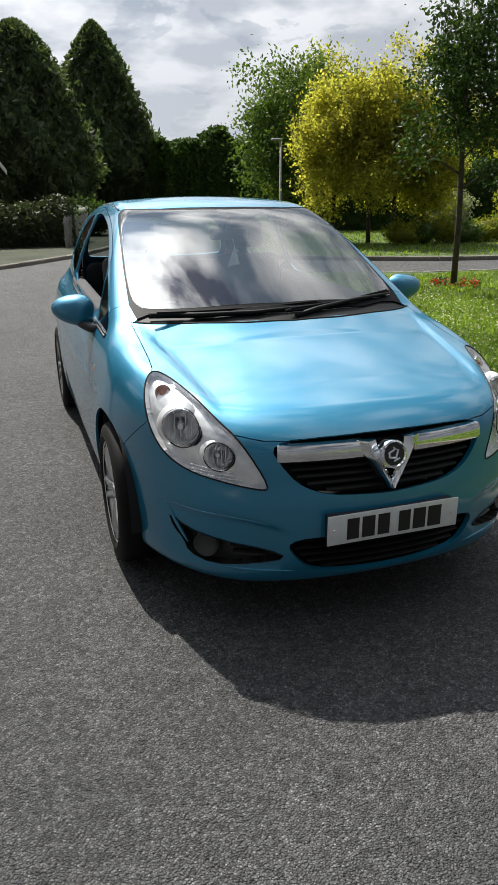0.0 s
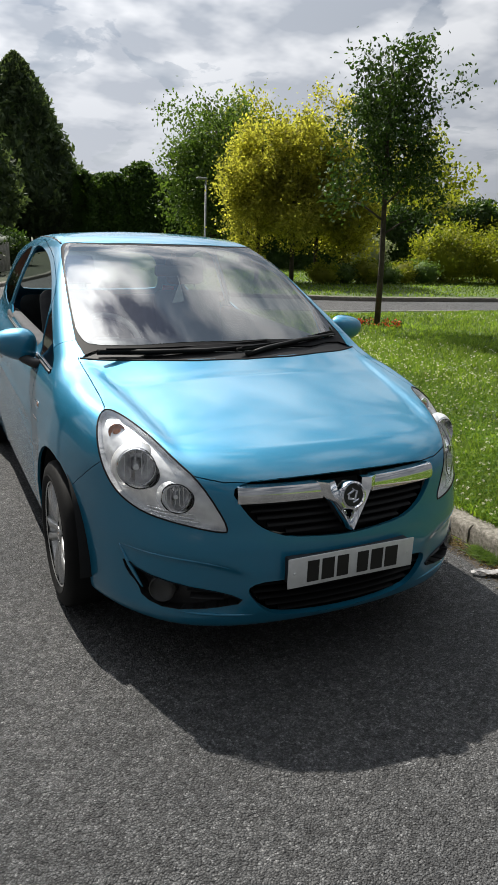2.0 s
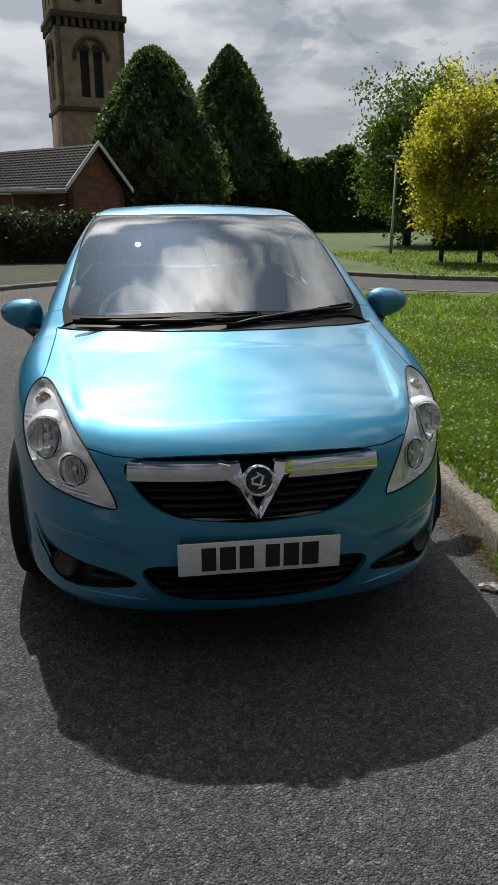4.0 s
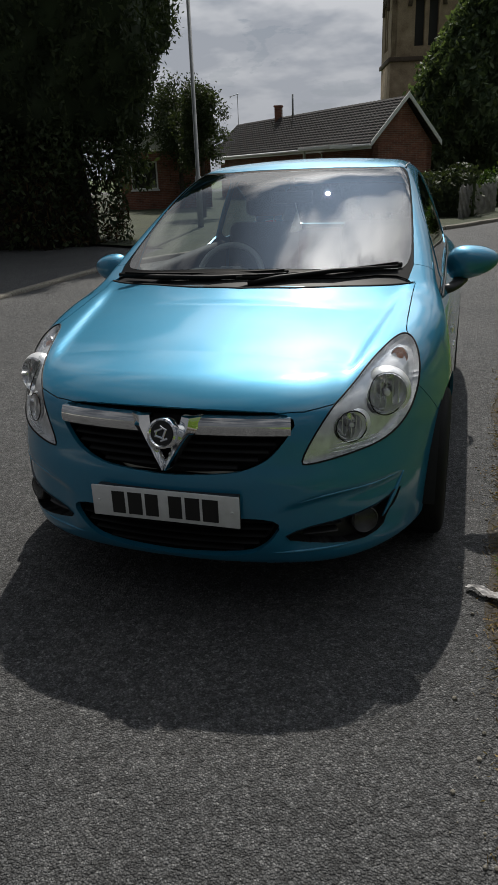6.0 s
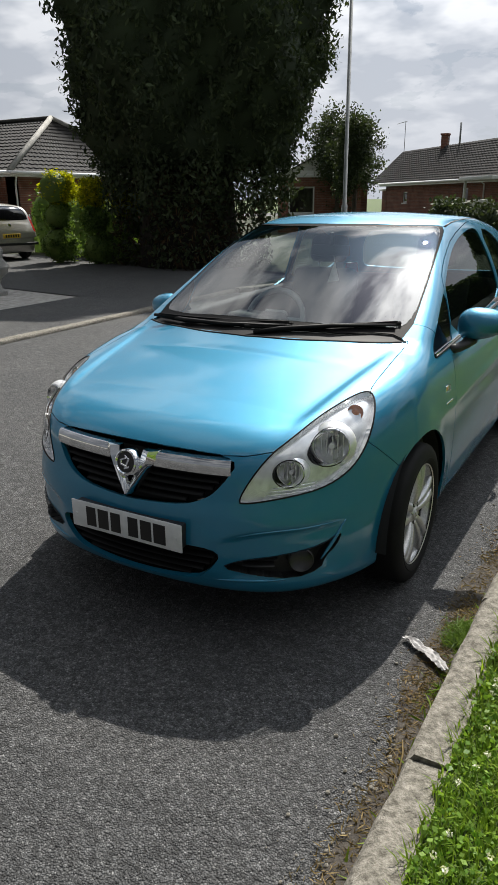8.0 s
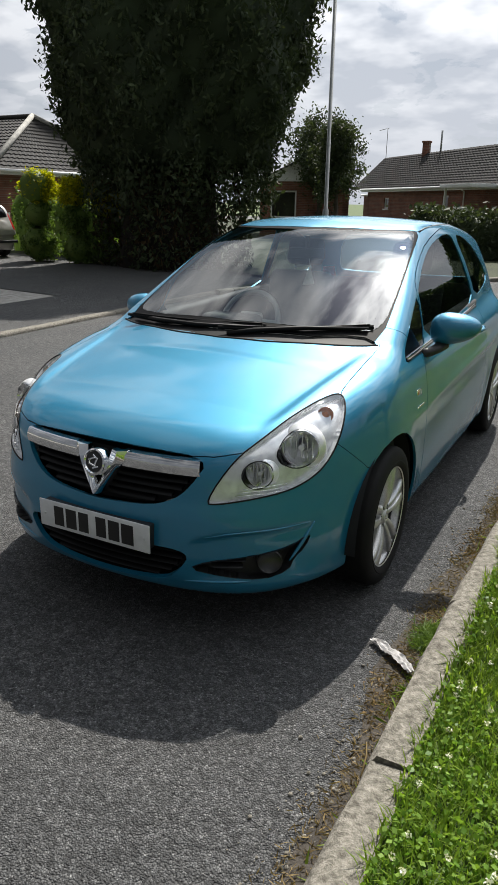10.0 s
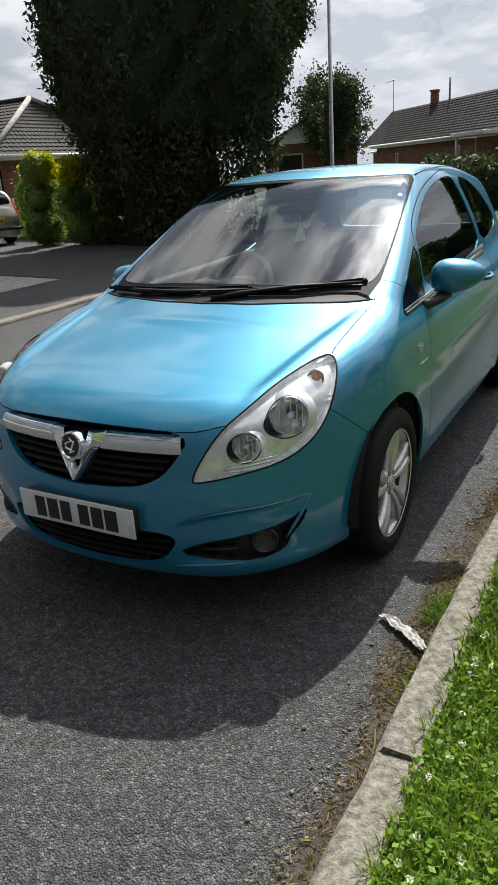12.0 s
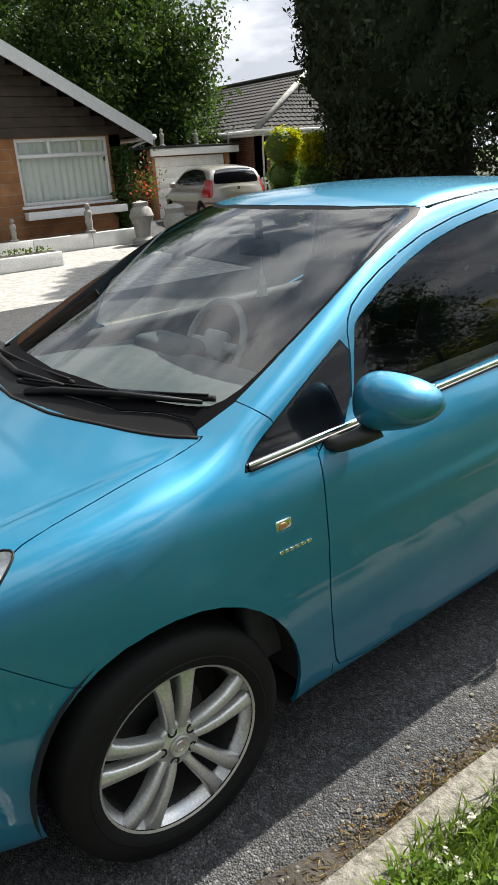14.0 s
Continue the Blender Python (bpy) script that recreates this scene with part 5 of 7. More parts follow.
# ---- kerbs ----
def kerb_line(name, line, label, width=0.125, height=0.115, stone=0.915, inward=-1, gap=0.006, seed=3):
    """Separate kerb stones along a line; the line is the back edge of the kerb."""
    rng = random.Random(seed)
    root = thing(name, (*line[0], 0), label, "kerb", kind="structure")
    pts = [Vector((*p, 0)) for p in line]
    runs, carry = [], 0.0
    path = [pts[0]]
    for a, b in zip(pts, pts[1:]):
        n = max(1, int((b - a).length / 0.05))
        path += [a.lerp(b, (i + 1) / n) for i in range(n)]
    start, walked = path[0], 0.0
    for a, b in zip(path, path[1:]):
        walked += (b - a).length
        if walked >= stone:
            runs.append((start, b))
            start, walked = b, 0.0
    runs.append((start, path[-1]))
    for a, b in runs:
        d = (b - a)
        if d.length < 0.1:
            continue
        ln = d.length - gap
        ang = math.atan2(d.y, d.x)
        bm = bmesh.new()
        y0, y1 = (0, width) if inward > 0 else (-width, 0)
        # the stone runs along x; its road face is the y1 or y0 side
        w = width
        prof = [(0, -0.05), (0, height - 0.03), (0.012, height - 0.008), (0.03, height), (w, height), (w, -0.05)]
        steps = 9
        rows = []
        for i in range(steps + 1):
            q = gap / 2 + ln * i / steps
            row = []
            for k, (o, h) in enumerate(prof):
                j = rng.uniform(-0.0035, 0.0035) if k in (1, 2, 3, 4) else 0
                chip = 0.010 * (rng.random() ** 6) if k in (1, 2, 3) else 0
                row.append(bm.verts.new((q, (w - o) + j - chip * 0.5, h + j - chip)))
            rows.append(row)
        for i in range(steps):
            for k in range(len(prof) - 1):
                bm.faces.new((rows[i][k], rows[i + 1][k], rows[i + 1][k + 1], rows[i][k + 1]))
        bm.faces.new(rows[0])
        bm.faces.new(rows[-1][::-1])
        tilt = rng.uniform(-1.2, 1.2)
        bmesh.ops.transform(bm, matrix=Matrix.Translation(a + Vector((0, 0, rng.uniform(-0.006, 0.004)))) @ pose(0, 0, 0, tilt, 0, math.degrees(ang)), verts=bm.verts[:])
        part("kerb_stone", bm, KERB, root, "", True, 50)
    return root


near_kerb = [p for p in EDGE if -6 < p[1] < 12 and p[0] < 10]
kerb_line("kerb", [(1.31, -6.0)] + near_kerb[1:], "weathered concrete kerb stones with open joints", inward=1)
kerb_line("kerb", [(-5.05, 9.2), (-5.05, -8)], "low concrete kerb stones in shade", 0.12, 0.05, inward=1, seed=5)
kerb_line("kerb", [(20, 11.6), (12, 12.2), (8.4, 12.75), (6.0, 13.9), (4.2, 15.6)], "low concrete kerb across the side road", 0.12, 0.10, inward=1, seed=8)
kerb_line("kerb", LEFT[:7][::-1], "low concrete kerb before the conifers", 0.12, 0.09, inward=1, seed=6)


# ---- trees, hedges and shrubs ----
def crown(name, parent, centres, size, material, rng, label="", droop=0.0, aspect=0.55, spread=1.0):
    v, f = leaf_arrays(centres, size, rng, spread, droop, aspect)
    return put_mesh(name, v, f, material, parent, label, False)


def limbs(parent, base, top, r, rng, count=9, reach=1.2, start=0.35, material=None):
    material = material or BARK
    base, top = Vector(base), Vector(top)
    mid = [base.lerp(top, q) + Vector((rng.uniform(-1, 1), rng.uniform(-1, 1), 0)) * r * 0.5 * (0 < q < 1) for q in (0, 0.25, 0.5, 0.75, 1)]
    tube("trunk", mid, [r * 1.15, r, r * 0.85, r * 0.6, r * 0.2], material, parent, "", 10)
    tips = []
    for k in range(count):
        q = start + (0.95 - start) * k / count
        o = base.lerp(top, q)
        a = k * 2.4 + rng.uniform(-0.4, 0.4)
        ln = reach * (1.05 - 0.55 * q) * rng.uniform(0.8, 1.15)
        e = o + Vector((math.cos(a) * ln, math.sin(a) * ln, ln * rng.uniform(0.5, 1.0)))
        tube("limb", [o, o.lerp(e, 0.5) + Vector((0, 0, 0.06 * ln)), e], [r * 0.42, r * 0.28, r * 0.08], material, parent, "", 6)
        tips.append(e)
    return tips


def broad_tree(name, at, height, radius, label, leaf, seed, size=0.12, clump_n=170, per=60, clear=0.3, trunk=0.07, squash=1.0, puff=0.17, group="", lean=0.05):
    rng, prng = np.random.default_rng(seed), random.Random(seed)
    root = thing(name, at, label, "tree", group)
    x, y, z = at
    tips = limbs(root, (x, y, z), (x + lean, y, z + height * 0.93), trunk, prng, 11, radius * 0.9, clear)
    mid = z + height * (clear + 1) / 2
    c = clumps((x + lean * 0.7, y, mid), (radius, radius, height * (1 - clear) / 2 * squash), clump_n, per, puff, rng, 0.25, 0.5)
    for t in tips:
        c = np.concatenate([c, np.array(t) + rng.normal(size=(per * 2, 3)) * puff * 1.5])
    crown("crown", root, c, size, leaf, rng)
    return root


def conifer(name, at, height, radius, label, leaf, seed, count=16000, size=0.3, belly=0.28, base=0.3, group="", power=0.8, skirt=0.45, rag=0.11):
    """A dense tapering evergreen, its outline broken by sprays."""
    rng, prng = np.random.default_rng(seed), random.Random(seed)
    root = thing(name, at, label, "conifer tree", group)
    x, y, z = at
    tube("trunk", [(x, y, z), (x, y, z + height * 0.5), (x, y, z + height * 0.96)], [radius * 0.14, radius * 0.09, 0.02], BARK, root, "", 10)

    def prof(q):
        up = np.clip((q - belly) / (1 - belly), 0, 1)
        dn = np.clip((belly - q) / belly, 0, 1)
        return radius * np.where(q > belly, (1 - up ** 1.25) ** power, 1 - skirt * dn**2)

    def lobes(a, q):
        return 1 + 0.10 * np.sin(a * 5 + q * 9 + seed) + 0.07 * np.sin(a * 11 - q * 21) + 0.05 * np.sin(a * 23 + q * 47)

    na, nq = 40, 34
    v, f = [], []
    for i in range(nq):
        q = i / (nq - 1)
        for k in range(na):
            a = 2 * math.pi * k / na
            r = float(prof(np.array(q)) * lobes(a, q)) * 0.94 + 0.02
            v.append((x + r * math.cos(a), y + r * math.sin(a), z + base + (height - base) * q * 0.985))
    for i in range(nq - 1):
        for k in range(na):
            f.append((i * na + k, i * na + (k + 1) % na, (i + 1) * na + (k + 1) % na, (i + 1) * na + k))
    f.append(tuple(range(na))[::-1])
    put_mesh("inner_mass", v, f, leaf, root, "", True)
    q = 1 - np.sqrt(rng.random(count)) if belly > 0.5 else rng.random(count) ** 1.2
    a = rng.random(count) * 2 * np.pi
    r = prof(q) * lobes(a, q) * (0.90 + rag * rng.random(count) ** 2)
    c = np.stack([x + r * np.cos(a), y + r * np.sin(a), z + base + (height - base) * q], axis=1)
    c[:, 2] -= (q < 0.07) * rng.random(count) ** 2 * base * 0.55
    crown("crown", root, c, size, leaf, rng, "", 0.5, 0.4, 1.3)
    return root


def shrub(name, at, radii, label, leaf, seed, size=0.09, n=140, per=45, puff=0.10, category="shrub", group="", hollow=0.6):
    rng = np.random.default_rng(seed)
    root = thing(name, at, label, category, group)
    x, y, z = at
    c = clumps((x, y, z + radii[2] * 0.9), radii, n, per, puff, rng, hollow, 0.18)
    c = c[c[:, 2] > z + 0.01]
    crown("leaves", root, c, size, leaf, rng)
    bm = bmesh.new()
    bmesh.ops.create_icosphere(bm, subdivisions=3, radius=1.0)
    for w in bm.verts:
        k = 0.80 + 0.12 * noise.noise(w.co * 2.3 + Vector((seed, 0, 0)))
        w.co = Vector((x + w.co.x * radii[0] * k, y + w.co.y * radii[1] * k, max(z, z + radii[2] * 0.9 + w.co.z * radii[2] * k)))
    part("inner_mass", bm, leaf, root, "", True, 180)
    prng = random.Random(seed)
    for k in range(4):
        b = 2.2 * k
        tube("stem", [(x + 0.05 * math.cos(b), y + 0.05 * math.sin(b), z), (x + 0.3 * radii[0] * math.cos(b), y + 0.3 * radii[1] * math.sin(b), z + radii[2] * 0.8)], [0.02, 0.01], BARK, root, "", 6)
    return root


def hedge(name, a, b, depth, height, label, leaf, seed, count=14000, size=0.16, z=0.05):
    """A long hedge from a to b with an uneven top."""
    rng = np.random.default_rng(seed)
    a, b = np.array(a, float), np.array(b, float)
    d = (b - a) / np.linalg.norm(b - a)
    n = np.array([-d[1], d[0]])
    root = thing(name, (*((a + b) / 2), z), label, "hedge")
    ln = np.linalg.norm(b - a)

    def top(q):
        return height * (1 + 0.10 * np.sin(q * ln * 0.9 + seed) + 0.07 * np.sin(q * ln * 2.3 + 1.3 * seed) + 0.04 * np.sin(q * ln * 5.1))

    q = rng.random(count)
    face = rng.random(count)
    t = top(q)
    side = np.where(face < 0.45, -1.0, np.where(face < 0.6, 1.0, rng.random(count) * 2 - 1))
    h = np.where(face < 0.6, rng.random(count) ** 0.8, 1.0) * t
    bulge = 1 - 0.35 * (h / t) ** 4
    p = a + d * (q * ln)[:, None] + n * (side * depth / 2 * bulge)[:, None]
    c = np.stack([p[:, 0], p[:, 1], z + h], axis=1) + rng.normal(size=(count, 3)) * 0.12
    crown("leaves", root, c, size, leaf, rng)
    v, f, m = [], [], 60
    for i in range(m + 1):
        qq = i / m
        o = a + d * ln * qq
        tt = float(top(np.array(qq))) * 0.97
        for sd, hh in ((-0.46, 0), (-0.44, 0.8), (-0.28, 1.0), (0.28, 1.0), (0.44, 0.8), (0.46, 0)):
            w = o + n * sd * depth
            v.append((w[0], w[1], z + hh * tt))
    for i in range(m):
        for k in range(5):
            f.append((6 * i + k, 6 * i + k + 1, 6 * i + 7 + k, 6 * i + 6 + k))
    put_mesh("inner_mass", v, f, leaf, root)
    return root


# the green across the road
broad_tree("young_tree", (5.72, 7.90, 0.10), 4.35, 0.82, "young tree with dark green leaves and a slim bare trunk", LEAF_YOUNG, 11, 0.070, 70, 130, 0.36, 0.045, 1.0, 0.125, "young trees", -0.12)
broad_tree("young_tree", (5.75, 4.2, 0.10), 4.5, 0.95, "young tree with dark green leaves beside the lawn", LEAF_YOUNG, 12, 0.070, 46, 110, 0.45, 0.045, 1.0, 0.13, "young trees", 0.1)
for k, (x, y, h, r, s) in enumerate(((8.35, 18.0, 4.45, 1.05, 21), (9.25, 17.4, 5.0, 1.15, 22), (10.25, 17.7, 4.75, 1.10, 24), (11.1, 17.5, 3.6, 0.85, 23))):
    broad_tree("golden_tree", (x, y, 0.09), h, r, "golden-leaved tree with thin trunk on the green", LEAF_YELLOW, s, 0.10, 88, 170, 0.20, 0.06, 1.0, 0.17, "golden trees")
broad_tree("broadleaf_tree", (11.3, 28.6, 0.09), 6.3, 2.1, "tall pale green tree behind the golden trees", LEAF_GREEN, 31, 0.16, 200, 150, 0.15, 0.16, 1.0, 0.36)
broad_tree("broadleaf_tree", (13.5, 29.8, 0.09), 6.6, 2.2, "tall olive green tree behind the golden trees", LEAF_OLIVE, 32, 0.16, 180, 150, 0.15, 0.16, 1.0, 0.36)
# shade on the tall hedge's front is put into the darker leaf colour
hedge("hedge", (10.3, 51.0), (24, 55), 2.6, 5.0, "tall green boundary hedge, its shaded front put into darker leaves", LEAF_YOUNG, 41, 26000, 0.28)
hedge("hedge", (11.2, 25.4), (24, 21.0), 1.4, 2.5, "dark green hedge behind the flower bed", LEAF_YOUNG, 42, 16000, 0.18)
for k, (x, y, rx, rz, lf) in enumerate(((17.9, 25.0, 1.9, 1.6, LEAF_OLIVE), (20.0, 23.6, 2.0, 1.75, LEAF_OLIVE), (22.6, 22.0, 2.2, 1.6, LEAF_OLIVE))):
    shrub("tall_shrub", (x, y, 0.09), (rx, 1.8, rz), "tall rounded olive shrub at the edge of the green", lf, 50 + k, 0.17, 170, 50, 0.22)
shrub("round_shrub", (15.35, 17.6, 0.09), (1.2, 1.2, 0.98), "large rounded bright green shrub beside a path", LEAF_OLIVE, 60, 0.10, 190, 50, 0.14)
shrub("pale_shrub", (14.0, 20.3, 0.09), (0.75, 0.7, 0.85), "shrub with pale variegated leaves beside the path", LEAF_PALE, 63, 0.09, 80, 45, 0.1)
shrub("round_shrub", (17.3, 16.6, 0.09), (1.4, 1.3, 0.95), "low rounded green shrub beside a path", LEAF_OLIVE, 61, 0.10, 150, 50, 0.14)
for k in range(6):
    shrub("bedding_shrub", (10.0 + 0.75 * k, 16.8 + 0.1 * math.sin(k * 2), 0.09), (0.55, 0.45, 0.30 + 0.05 * (k % 3)), "low grey-green flowering shrub in a bed", LEAF_GREEN if k % 2 else LEAF_OLIVE, 70 + k, 0.07, 45, 40, 0.07, "shrub", "flower bed")
broad_tree("broadleaf_tree", (22, 30, 0.09), 6.0, 3.2, "rounded green tree at the far side of the green", LEAF_OLIVE, 33, 0.24, 170, 60, 0.15, 0.14, 1.0, 0.34)
rng = np.random.default_rng(5)
bed = thing("flower_ring", (5.75, 7.9, 0.10), "ring of red and white bedding flowers round the tree", "flowers")
c = np.stack([5.75 + 0.42 * np.cos(a := rng.random(420) * 6.283) * (0.55 + 0.45 * rng.random(420)), 7.9 + 0.42 * np.sin(a) * (0.55 + 0.45 * rng.random(420)), 0.11 + 0.08 * rng.random(420)], axis=1)
tagged(crown("petals", bed, c[:170], 0.05, RED_FLOWER, rng), kind="stuff")
tagged(crown("leaves", bed, c[170:], 0.05, LEAF_YOUNG, rng), kind="stuff")

# conifers and the tower side
conifer("tall_conifer", (1.0, 45.0, 0.05), 10.6, 3.75, "tall dense dark green conifer", LEAF_DARK, 81, 24000, 0.42, 0.25, 0.4, "pair of conifers", 0.56, 0.3, 0.22)
conifer("tall_conifer", (6.9, 55.4, 0.05), 12.9, 4.1, "tall dense dark green conifer with a ragged top", LEAF_DARK, 82, 24000, 0.46, 0.18, 1.0, "pair of conifers", 0.72, 0.3, 0.24)
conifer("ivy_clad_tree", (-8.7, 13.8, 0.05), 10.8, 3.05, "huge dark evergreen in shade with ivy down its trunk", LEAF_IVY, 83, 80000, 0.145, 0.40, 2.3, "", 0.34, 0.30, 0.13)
rng = np.random.default_rng(84)
# near-black core colour stands for the shade inside the thicket
THICKET_SHADE = surface("thicket_inner_shade", (0.008, 0.007, 0.005), (0.026, 0.020, 0.013), 0.95, 0, 14, 3, 1.0, 0.05)
trunkivy = thing("ivy_thicket", (-8.6, 13.0, 0.05), "brown and green ivy thicket below the dark evergreen", "shrub")
a, q = rng.random(9000) * 6.283, rng.random(9000)
r = 1.25 + 0.25 * np.sin(a * 4) - 0.2 * q + 0.25 * rng.random(9000)
c = np.stack([-8.7 + r * np.cos(a) * 1.25, 13.3 + r * np.sin(a), 0.05 + 2.9 * q], axis=1)
crown("ivy", trunkivy, c[:5200], 0.13, LEAF_IVY, rng, "", 0.6)
crown("dead_spray", trunkivy, c[5200:], 0.22, LEAF_TWIG, rng, "brown dead sprays", 0.9, 0.16)
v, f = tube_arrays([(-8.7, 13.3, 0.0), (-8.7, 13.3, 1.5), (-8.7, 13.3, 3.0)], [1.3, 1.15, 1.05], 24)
put_mesh("inner_mass", [tuple(w) for w in v], f, THICKET_SHADE, trunkivy)
broad_tree("broadleaf_tree", (-8.0, 22.5, 0.05), 4.2, 0.72, "small ragged tree behind the evergreen", LEAF_IVY, 34, 0.10, 42, 170, 0.45, 0.08, 1.0, 0.13)
broad_tree("broadleaf_tree", (-11.6, 29.6, 0.05), 5.2, 1.6, "dark rounded tree behind the white-gabled house", LEAF_IVY, 46, 0.13, 70, 150, 0.3, 0.10, 1.0, 0.22)
for k, (x, y, hs) in enumerate(((-12.2, 12.4, ((0.0, 0.50), (0.85, 0.36), (1.45, 0.46))), (-10.9, 12.45, ((0.0, 0.42), (0.78, 0.34), (1.42, 0.36))), (-10.2, 12.8, ((0.0, 0.34), (0.66, 0.28), (1.20, 0.30))))):
    rng = np.random.default_rng(90 + k)
    top = thing("topiary_shrub", (x, y, 0.05), "golden conifer clipped into stacked balls, its sunlit top in brighter leaves", "shrub", "clipped conifers")
    tube("stem", [(x, y, 0.0), (x, y, 1.6)], [0.06, 0.03], BARK, top)
    for z0, rr in hs:
        c = clumps((x + rng.normal() * 0.06, y + rng.normal() * 0.06, 0.05 + z0 + rr * 0.85), (rr * 0.9, rr * 0.9, rr * 0.78), 60, 60, 0.06, rng, 0.8, 0.12)
        # sunlight on the top ball is put into its bright golden leaves
        crown("clipped_ball", top, c, 0.085, LEAF_LIME if z0 > 1.0 else LEAF_GREEN, rng, "", 0.0, 0.4)
        bm = bmesh.new()
        bmesh.ops.create_icosphere(bm, subdivisions=2, radius=rr * 0.86)
        bmesh.ops.translate(bm, vec=(x, y, 0.05 + z0 + rr * 0.85), verts=bm.verts[:])
        part("inner_mass", bm, LEAF_GREEN, top, "", True, 180)
for k, (x, y, h, r) in enumerate(((-23, 12.5, 9.5, 3.4), (-28, 14.5, 11, 4.0), (-31, 8, 10, 4.0), (-22.2, 15.4, 7.6, 2.3))):
    broad_tree("broadleaf_tree", (x, y, 0.0), h, r, "tall dark oak-like tree behind the bungalows", LEAF_YOUNG, 35 + k, 0.16, 130, 200, 0.2, 0.2, 1.0, 0.34, "trees behind the bungalows")


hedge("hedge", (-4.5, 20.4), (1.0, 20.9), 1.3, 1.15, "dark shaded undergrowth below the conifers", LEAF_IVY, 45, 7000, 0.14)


# ---- buildings ----
BRICK_RED = brick_stuff("red_brick", (0.17, 0.062, 0.040), (0.24, 0.095, 0.060), (0.24, 0.21, 0.18), 1.0, (radians(90), 0, 0))
BRICK_TAN = brick_stuff("orange_brick", (0.26, 0.115, 0.045), (0.33, 0.16, 0.07), (0.28, 0.24, 0.19), 1.0, (radians(90), 0, radians(90)))
BOARDS = surface("dark_stained_boards", (0.040, 0.030, 0.024), (0.070, 0.052, 0.040), 0.7, 0, 40, 4, 0.3, 0.003)
TILES = surface("grey_roof_tiles", (0.021, 0.020, 0.020), (0.046, 0.043, 0.041), 0.9, 0, 50, 3, 0.5, 0.004)
STONE = surface("buff_sandstone", (0.26, 0.19, 0.125), (0.44, 0.34, 0.235), 0.85, 0, 14, 1.2, 0.8, 0.02)
STONE_DARK = surface("sooty_stone_band", (0.075, 0.055, 0.042), (0.13, 0.095, 0.07), 0.85, 0, 14, 1.5, 0.7, 0.02)
UPVC = plain("white_upvc", (0.74, 0.75, 0.75), 0.35)
GREY_METAL = surface("galvanised_grey", (0.22, 0.23, 0.23), (0.32, 0.33, 0.33), 0.5, 0.5, 60, 4, 0.1, 0.001)
WINDOW = pane_glass("window_glass", (0.92, 0.94, 0.93), 0.0, 1.6)
NET = plain("net_curtain", (0.84, 0.86, 0.85), 0.9)
# flat dark colour stands in for the shade inside rooms and tower
UNLIT_DARK = plain("unlit_inside_dark", (0.05, 0.05, 0.05), 0.9)
CONCRETE = surface("grey_cast_stone", (0.20, 0.195, 0.18), (0.36, 0.35, 0.32), 0.9, 0, 45, 4, 0.7, 0.004)


class Front:
    """A wall's own frame: u along it, w out of it, z up."""

    def __init__(self, p, q):
        self.p = Vector((*p, 0))
        d = Vector((*q, 0)) - self.p
        self.len = d.length
        ang = math.atan2(d.y, d.x)
        self.m = Matrix.Translation(self.p) @ pose(0, 0, 0, 0, 0, math.degrees(ang))

    def slab(self, name, lo, hi, material, parent, label="", bevel=0.006):
        return slab(name, lo, hi, material, parent, label, bevel, self.m)


def wall(front, z0, z1, holes, material, parent, thick=0.28, name="wall", label=""):
    """A wall with rectangular openings; its outer face lies on w = 0."""
    bm = bmesh.new()
    us = sorted({0.0, front.len, *[h[0] for h in holes], *[h[1] for h in holes]})
    zs = sorted({z0, z1, *[h[2] for h in holes], *[h[3] for h in holes]})
    solid = {}
    for i in range(len(us) - 1):
        for j in range(len(zs) - 1):
            cu, cz = (us[i] + us[i + 1]) / 2, (zs[j] + zs[j + 1]) / 2
            solid[i, j] = not any(h[0] < cu < h[1] and h[2] < cz < h[3] for h in holes)
    for (i, j), s in solid.items():
        if not s:
            continue
        a, b, c, d = us[i], us[i + 1], zs[j], zs[j + 1]

        def quad(*ps):
            bm.faces.new([bm.verts.new(p) for p in ps])
        quad((a, 0, c), (b, 0, c), (b, 0, d), (a, 0, d))
        quad((a, thick, c), (a, thick, d), (b, thick, d), (b, thick, c))
        if not solid.get((i - 1, j), False):
            quad((a, 0, c), (a, 0, d), (a, thick, d), (a, thick, c))
        if not solid.get((i + 1, j), False):
            quad((b, 0, c), (b, thick, c), (b, thick, d), (b, 0, d))
        if not solid.get((i, j - 1), False):
            quad((a, 0, c), (a, thick, c), (b, thick, c), (b, 0, c))
        if not solid.get((i, j + 1), False):
            quad((a, 0, d), (b, 0, d), (b, thick, d), (a, thick, d))
    bmesh.ops.remove_doubles(bm, verts=bm.verts[:], dist=1e-4)
    bmesh.ops.transform(bm, matrix=front.m, verts=bm.verts[:])
    return part(name, bm, material, parent, label)


